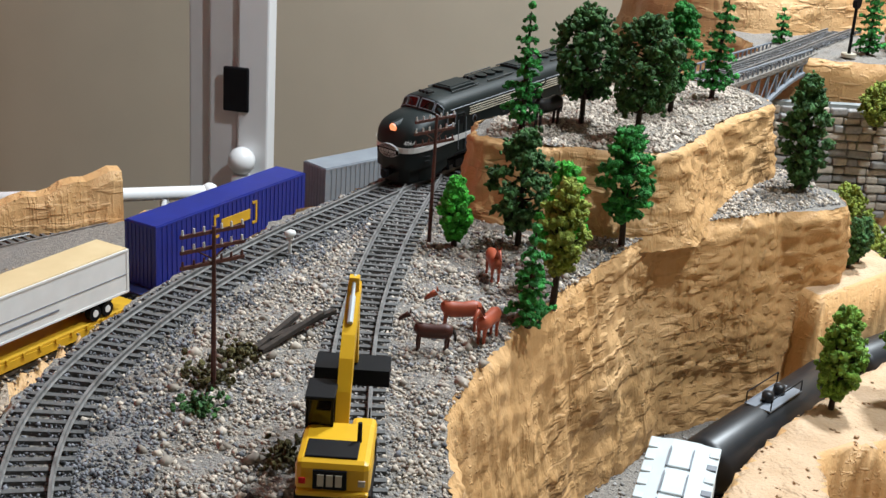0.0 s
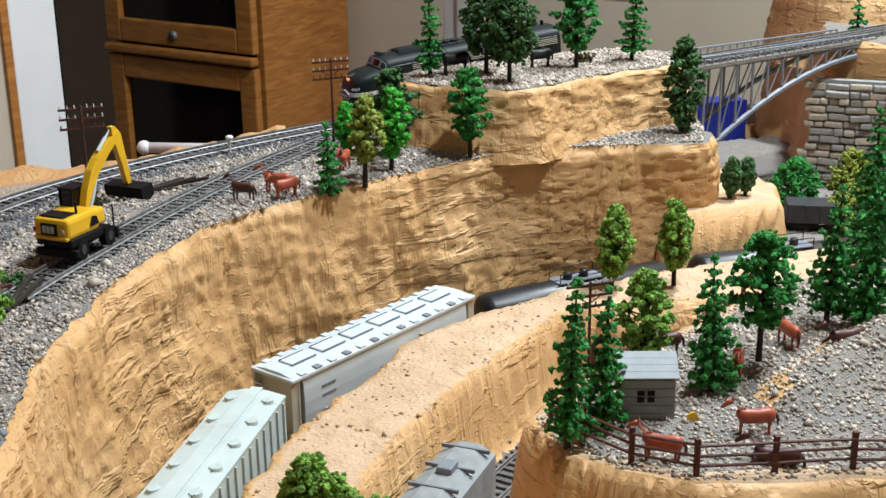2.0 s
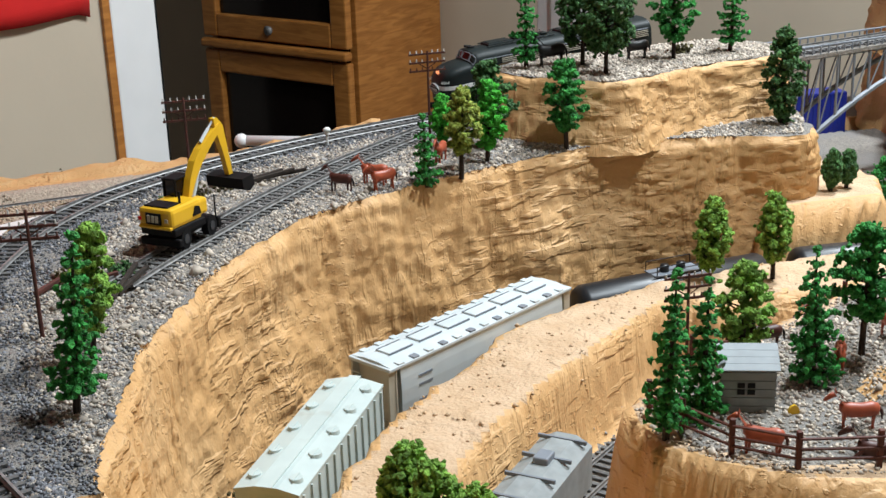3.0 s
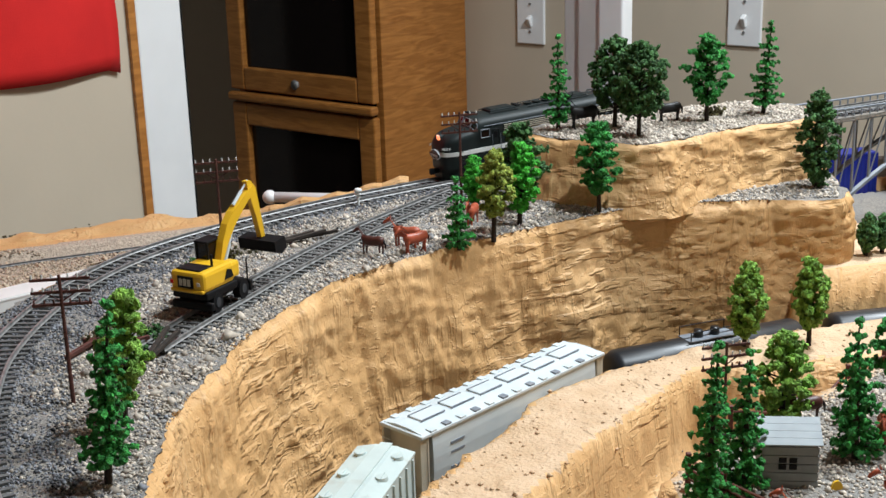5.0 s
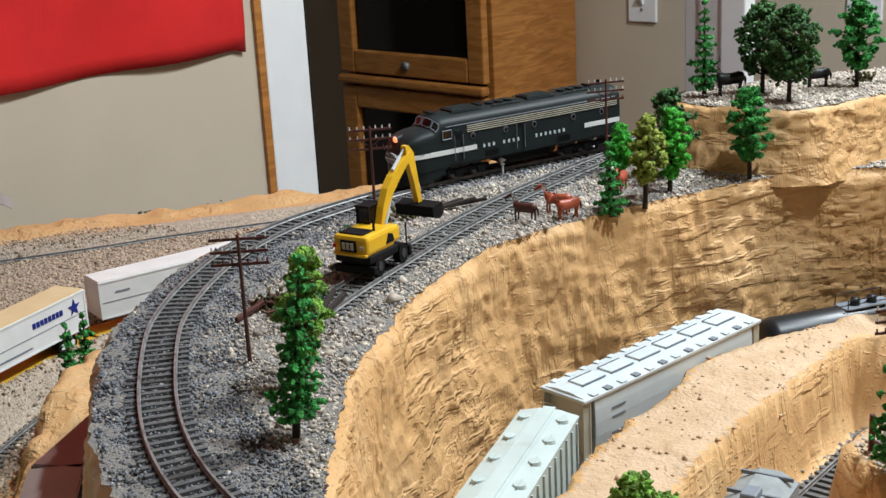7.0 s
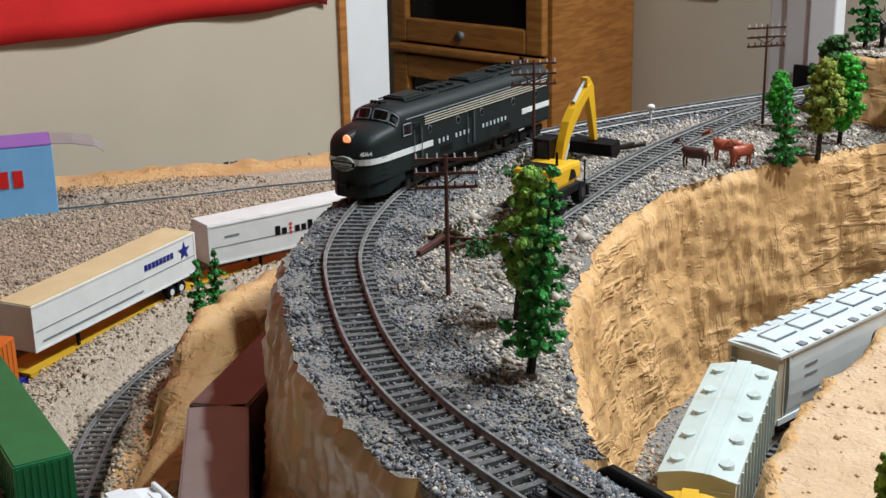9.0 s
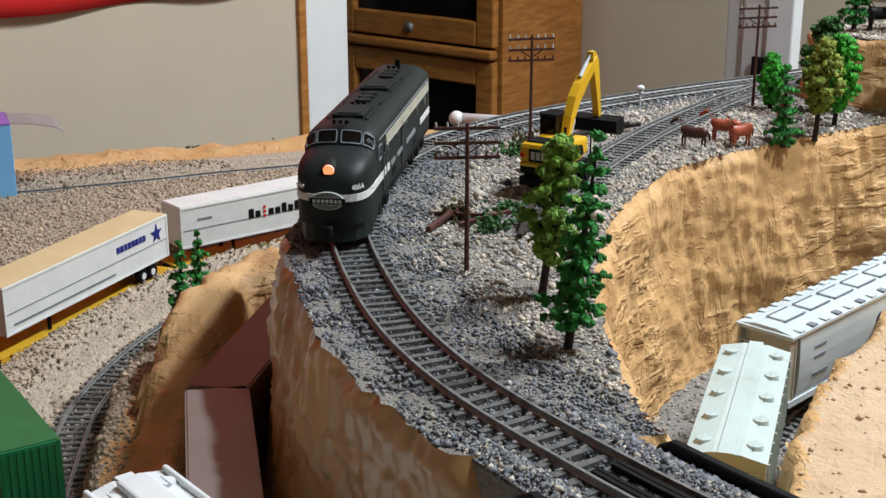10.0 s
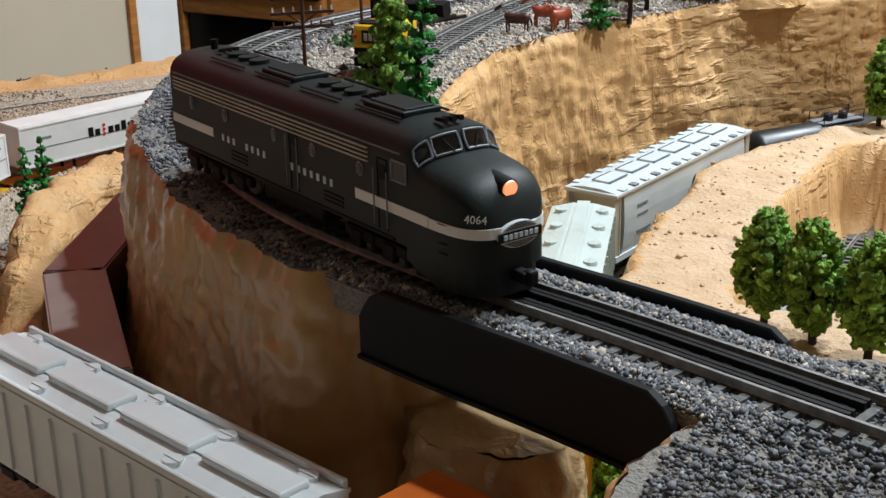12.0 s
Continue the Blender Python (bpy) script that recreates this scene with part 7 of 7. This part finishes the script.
# switch stand with a white ball beside the siding
st = thing("switch_stand", put(-0.030, 1.000, U, 0), "small white ball topped switch stand beside the track", "switch stand")
bm = bmesh.new()
add_rod(bm, (0, 0, 0), (0, 0, 0.009), 0.0009, None, 8)
part("post", bm, WHITE, st)
for z in (0.0095, 0.0125):
    bm = bmesh.new()
    bmesh.ops.create_uvsphere(bm, u_segments=12, v_segments=8, radius=0.0028 if z > 0.01 else 0.0020, matrix=Matrix.Translation((0, 0, z)) @ Matrix.Diagonal((1.1, 1, 0.75, 1)))
    part("ball", bm, WHITE, st, "", True)

# signal by the far bridge end
sg = thing("signal", put(0.640, 1.275, 0.156, 200), "dark railway signal mast on a round base", "signal")
bm = bmesh.new()
add_rod(bm, (0, 0, 0), (0, 0, 0.046), 0.0016, None, 8)
part("mast", bm, BLACK, sg)
bm = bmesh.new()
add_rod(bm, (0, 0, 0), (0, 0, 0.003), 0.007, None, 16)
part("base", bm, HOPBEIGE, sg)
bm = bmesh.new()
add_rod(bm, (0, 0.002, 0.050), (0, -0.002, 0.050), 0.0055, None, 16)
part("target", bm, BLACK, sg)

# heaps of old sleepers
for k, (x, y, turn, L, tilt) in enumerate(((-0.172, 0.700, 60, 0.034, 0.10), (-0.160, 0.706, -20, 0.036, 0.06), (-0.152, 0.700, 30, 0.030, 0.08), (-0.132, 0.690, 75, 0.034, 0.25), (-0.128, 0.693, 65, 0.030, 0.2), (-0.075, 0.905, 40, 0.04, 0.04), (-0.070, 0.900, 30, 0.045, 0.08), (-0.062, 0.907, 22, 0.042, 0.05))):
    bm = bmesh.new()
    add_box(bm, 0, 0, 0.002, L, 0.0026, 0.0024, 0.0003)
    tim = part("old_sleeper", bm, POLEBROWN if k < 3 else BARK, None)
    tim.matrix_basis = Matrix.Translation((x, y, U + 0.0006 + L / 2 * math.sin(tilt))) @ Matrix.Rotation(radians(turn), 4, "Z") @ Matrix.Rotation(-tilt, 4, "Y")
    tagged(tim, "old reddish brown sleeper lying in the stones" if k < 3 else "old dark sleeper lying in the stones", "timber", "old sleepers")


def bush(x, y, z, r, leaf, seed):
    rng = random.Random(seed)
    cs = [Vector((rng.gauss(0, 0.45) * r, rng.gauss(0, 0.45) * r, abs(rng.gauss(0.25, 0.25)) * r)) for _ in range(90)]
    v, f = raw_clumps(cs, [rng.uniform(0.0008, 0.0016) for _ in cs], rng)
    ob = mesh_ob("bush", v.tolist(), f.tolist(), LEAF[leaf])
    ob.location = (x, y, z)
    tagged(ob, {"khaki": "dry khaki scrub bush", "dark": "dark green scrub bush", "olive": "olive scrub bush"}[leaf], "bush", "scrub bushes")


for k, (x, y, z, r, leaf) in enumerate(((-0.165, 0.712, U, 0.012, "khaki"), (-0.150, 0.690, U, 0.010, "dark"), (-0.118, 0.874, U, 0.012, "khaki"), (-0.130, 0.850, U, 0.009, "dark"), (-0.140, 0.72, U, 0.009, "dark"),
                                        (-0.098, 0.890, U, 0.009, "khaki"), (-0.087, 0.655, 0.012, 0.016, "khaki"), (-0.080, 0.625, 0.012, 0.012, "khaki"), (0.262, 1.075, 0.184, 0.010, "khaki"), (0.083, 0.63, 0.01, 0.014, "khaki"),
                                        (-0.43, 1.41, 0.0, 0.014, "khaki"), (-0.35, 1.44, 0.0, 0.012, "khaki"), (-0.50, 1.37, 0.0, 0.012, "khaki"), (-0.115, 0.80, U, 0.010, "khaki"))):
    bush(x, y, z, r, leaf, 300 + k)

# blue printed carton with an open flap, standing on the back track
ctn = thing("carton", put(-0.655, 1.215, 0.0025, 22), "light blue carton with a purple top and red print", "carton")
bm = bmesh.new()
add_box(bm, 0, 0, 0.036, 0.19, 0.055, 0.070, 0.0006)
cbody = part("box_body", bm, material("carton_blue", (0.20, 0.47, 0.78), 0.5, second=(0.17, 0.42, 0.72), scale=30), ctn)
bm = bmesh.new()
add_box(bm, 0, 0, 0.0722, 0.19, 0.055, 0.0012)
part("lid", bm, material("carton_purple", (0.30, 0.14, 0.50), 0.5), ctn, "purple top")
bm = bmesh.new()
loft(bm, [[(x, y, z), (x, y + 0.040, z + 0.002), (x, y + 0.040, z + 0.003), (x, y, z + 0.001)] for x, y, z in ((0.095, -0.022, 0.071), (0.115, -0.022, 0.069), (0.135, -0.020, 0.064), (0.142, -0.018, 0.058))])
part("flap", bm, material("carton_grey", (0.30, 0.28, 0.27), 0.6), ctn, "open grey flap")
for k in range(3):
    bm = bmesh.new()
    add_box(bm, 0.036 + 0.013 * k, -0.0280, 0.042, 0.009 if k else 0.004, 0.0008, 0.016 if k else 0.022, 0.0002)
    part("print_bar", bm, REDCLOTH, cbody)

# grey gondola below the corral
gnd = thing("grey_wagon", park(BASIN, BASIN.nearest(0.085, 0.622), 0.10), "grey model wagon with a weathered cover", "railway wagon", "freight wagons")
bm = bmesh.new()
loft(bm, [[(x, a, b) for a, b in ((-0.0155, 0.011), (0.0155, 0.011), (0.0155, 0.036), (0.006, 0.041), (-0.006, 0.041), (-0.0155, 0.036))] for x in (-0.055, 0.055)])
gb = part("box_body", bm, SHEDGREY, gnd)
for k in range(5):
    bm = bmesh.new()
    add_box(bm, -0.048 + 0.024 * k, 0, 0.0405, 0.0016, 0.029, 0.0022)
    part("roof_rib", bm, BRIDGEGREY, gb)
bm = bmesh.new()
add_box(bm, 0.02, 0, 0.0425, 0.012, 0.009, 0.005, 0.001)
part("roof_vent", bm, BRIDGEGREY, gb)
wagon_base(gnd, 0.11, 0.07)

# orange wagon under the near end of the bridge
plain_wagon(Matrix.Translation((-0.1317, 0.348, 0.036)) @ Matrix.Rotation(radians(-53), 4, "Z"), 0.060, ORANGE, "orange box wagon below the girder bridge")

# low black wagons on the far line
for x, y in ((0.515, 1.125), (0.60, 1.085)):
    g2 = thing("gondola_wagon", put(x, y, 0.008, -16), "low black gondola wagon standing behind the bushes", "railway wagon", "freight wagons")
    bm = bmesh.new()
    add_box(bm, 0, 0, 0.0175, 0.085, 0.028, 0.018, 0.0006)
    gb2 = part("box_body", bm, ROADBLACK, g2)
    for k in range(7):
        bm = bmesh.new()
        add_box(bm, -0.036 + 0.012 * k, -0.0144, 0.0175, 0.0014, 0.0010, 0.016)
        part("rib", bm, ROADBLACK, gb2)
    wagon_base(g2, 0.085, 0.055)

# slate coloured riser between the back track and the yard
bm = bmesh.new()
line_ = [(-0.85, 0.95), (-0.70, 1.03), (-0.570, 1.103), (-0.534, 1.142), (-0.481, 1.228), (-0.439, 1.262), (-0.35, 1.30), (-0.25, 1.335)]
loft(bm, [[(x, y, -0.028), (x - 0.003, y + 0.006, -0.028), (x - 0.003, y + 0.006, -0.004), (x, y, -0.004)] for x, y in line_])
tagged(part("trim_riser", bm, GREYBOX), "slate coloured riser board behind the yard", "trim", kind="structure")

trough_hopper(ride(NEAR, ns_ + 0.07, ns_ - 0.07))


def motions():
    """The locomotive creeps forward, then runs round the curve and on to the girder bridge."""
    marks = [(0.0, (0.074, 1.085)), (2.5, (0.066, 1.08)), (5.0, (0.036, 1.060)), (5.5, (0.013, 1.047)), (6.0, (-0.026, 1.020)), (6.5, (-0.069, 0.988)), (9.0, (-0.216, 0.775)), (9.5, (-0.2195, 0.708)), (10.5, (-0.2005, 0.592)), (11.25, (-0.163, 0.497)), (12.0, (-0.100, 0.401))]
    ts = np.array([t for t, _ in marks])
    ss = np.array([MAIN.nearest(*p) for _, p in marks])
    grad = np.gradient(ss, ts)
    rows = []
    for t in np.arange(0, 12.01, 0.25):
        i = min(int(np.searchsorted(ts, t, side="right")) - 1, len(ts) - 2)
        h = ts[i + 1] - ts[i]
        u = (t - ts[i]) / h
        s = (2 * u ** 3 - 3 * u ** 2 + 1) * ss[i] + (u ** 3 - 2 * u ** 2 + u) * h * grad[i] + (-2 * u ** 3 + 3 * u ** 2) * ss[i + 1] + (u ** 3 - u ** 2) * h * grad[i + 1]
        front, rear = s + 0.0492, s + 0.1726
        a, b = MAIN.at(front), MAIN.at(rear)
        d = a - b
        turn = Matrix.Rotation(math.atan2(d.y, d.x), 4, "Z") @ Matrix.Rotation(-math.atan2(d.z, math.hypot(d.x, d.y)), 4, "Y")
        rows.append((float(t), Matrix.Translation(a) @ turn @ Matrix.Translation((-0.0539, 0, 0))))
    walk(loco, rows)


motions()
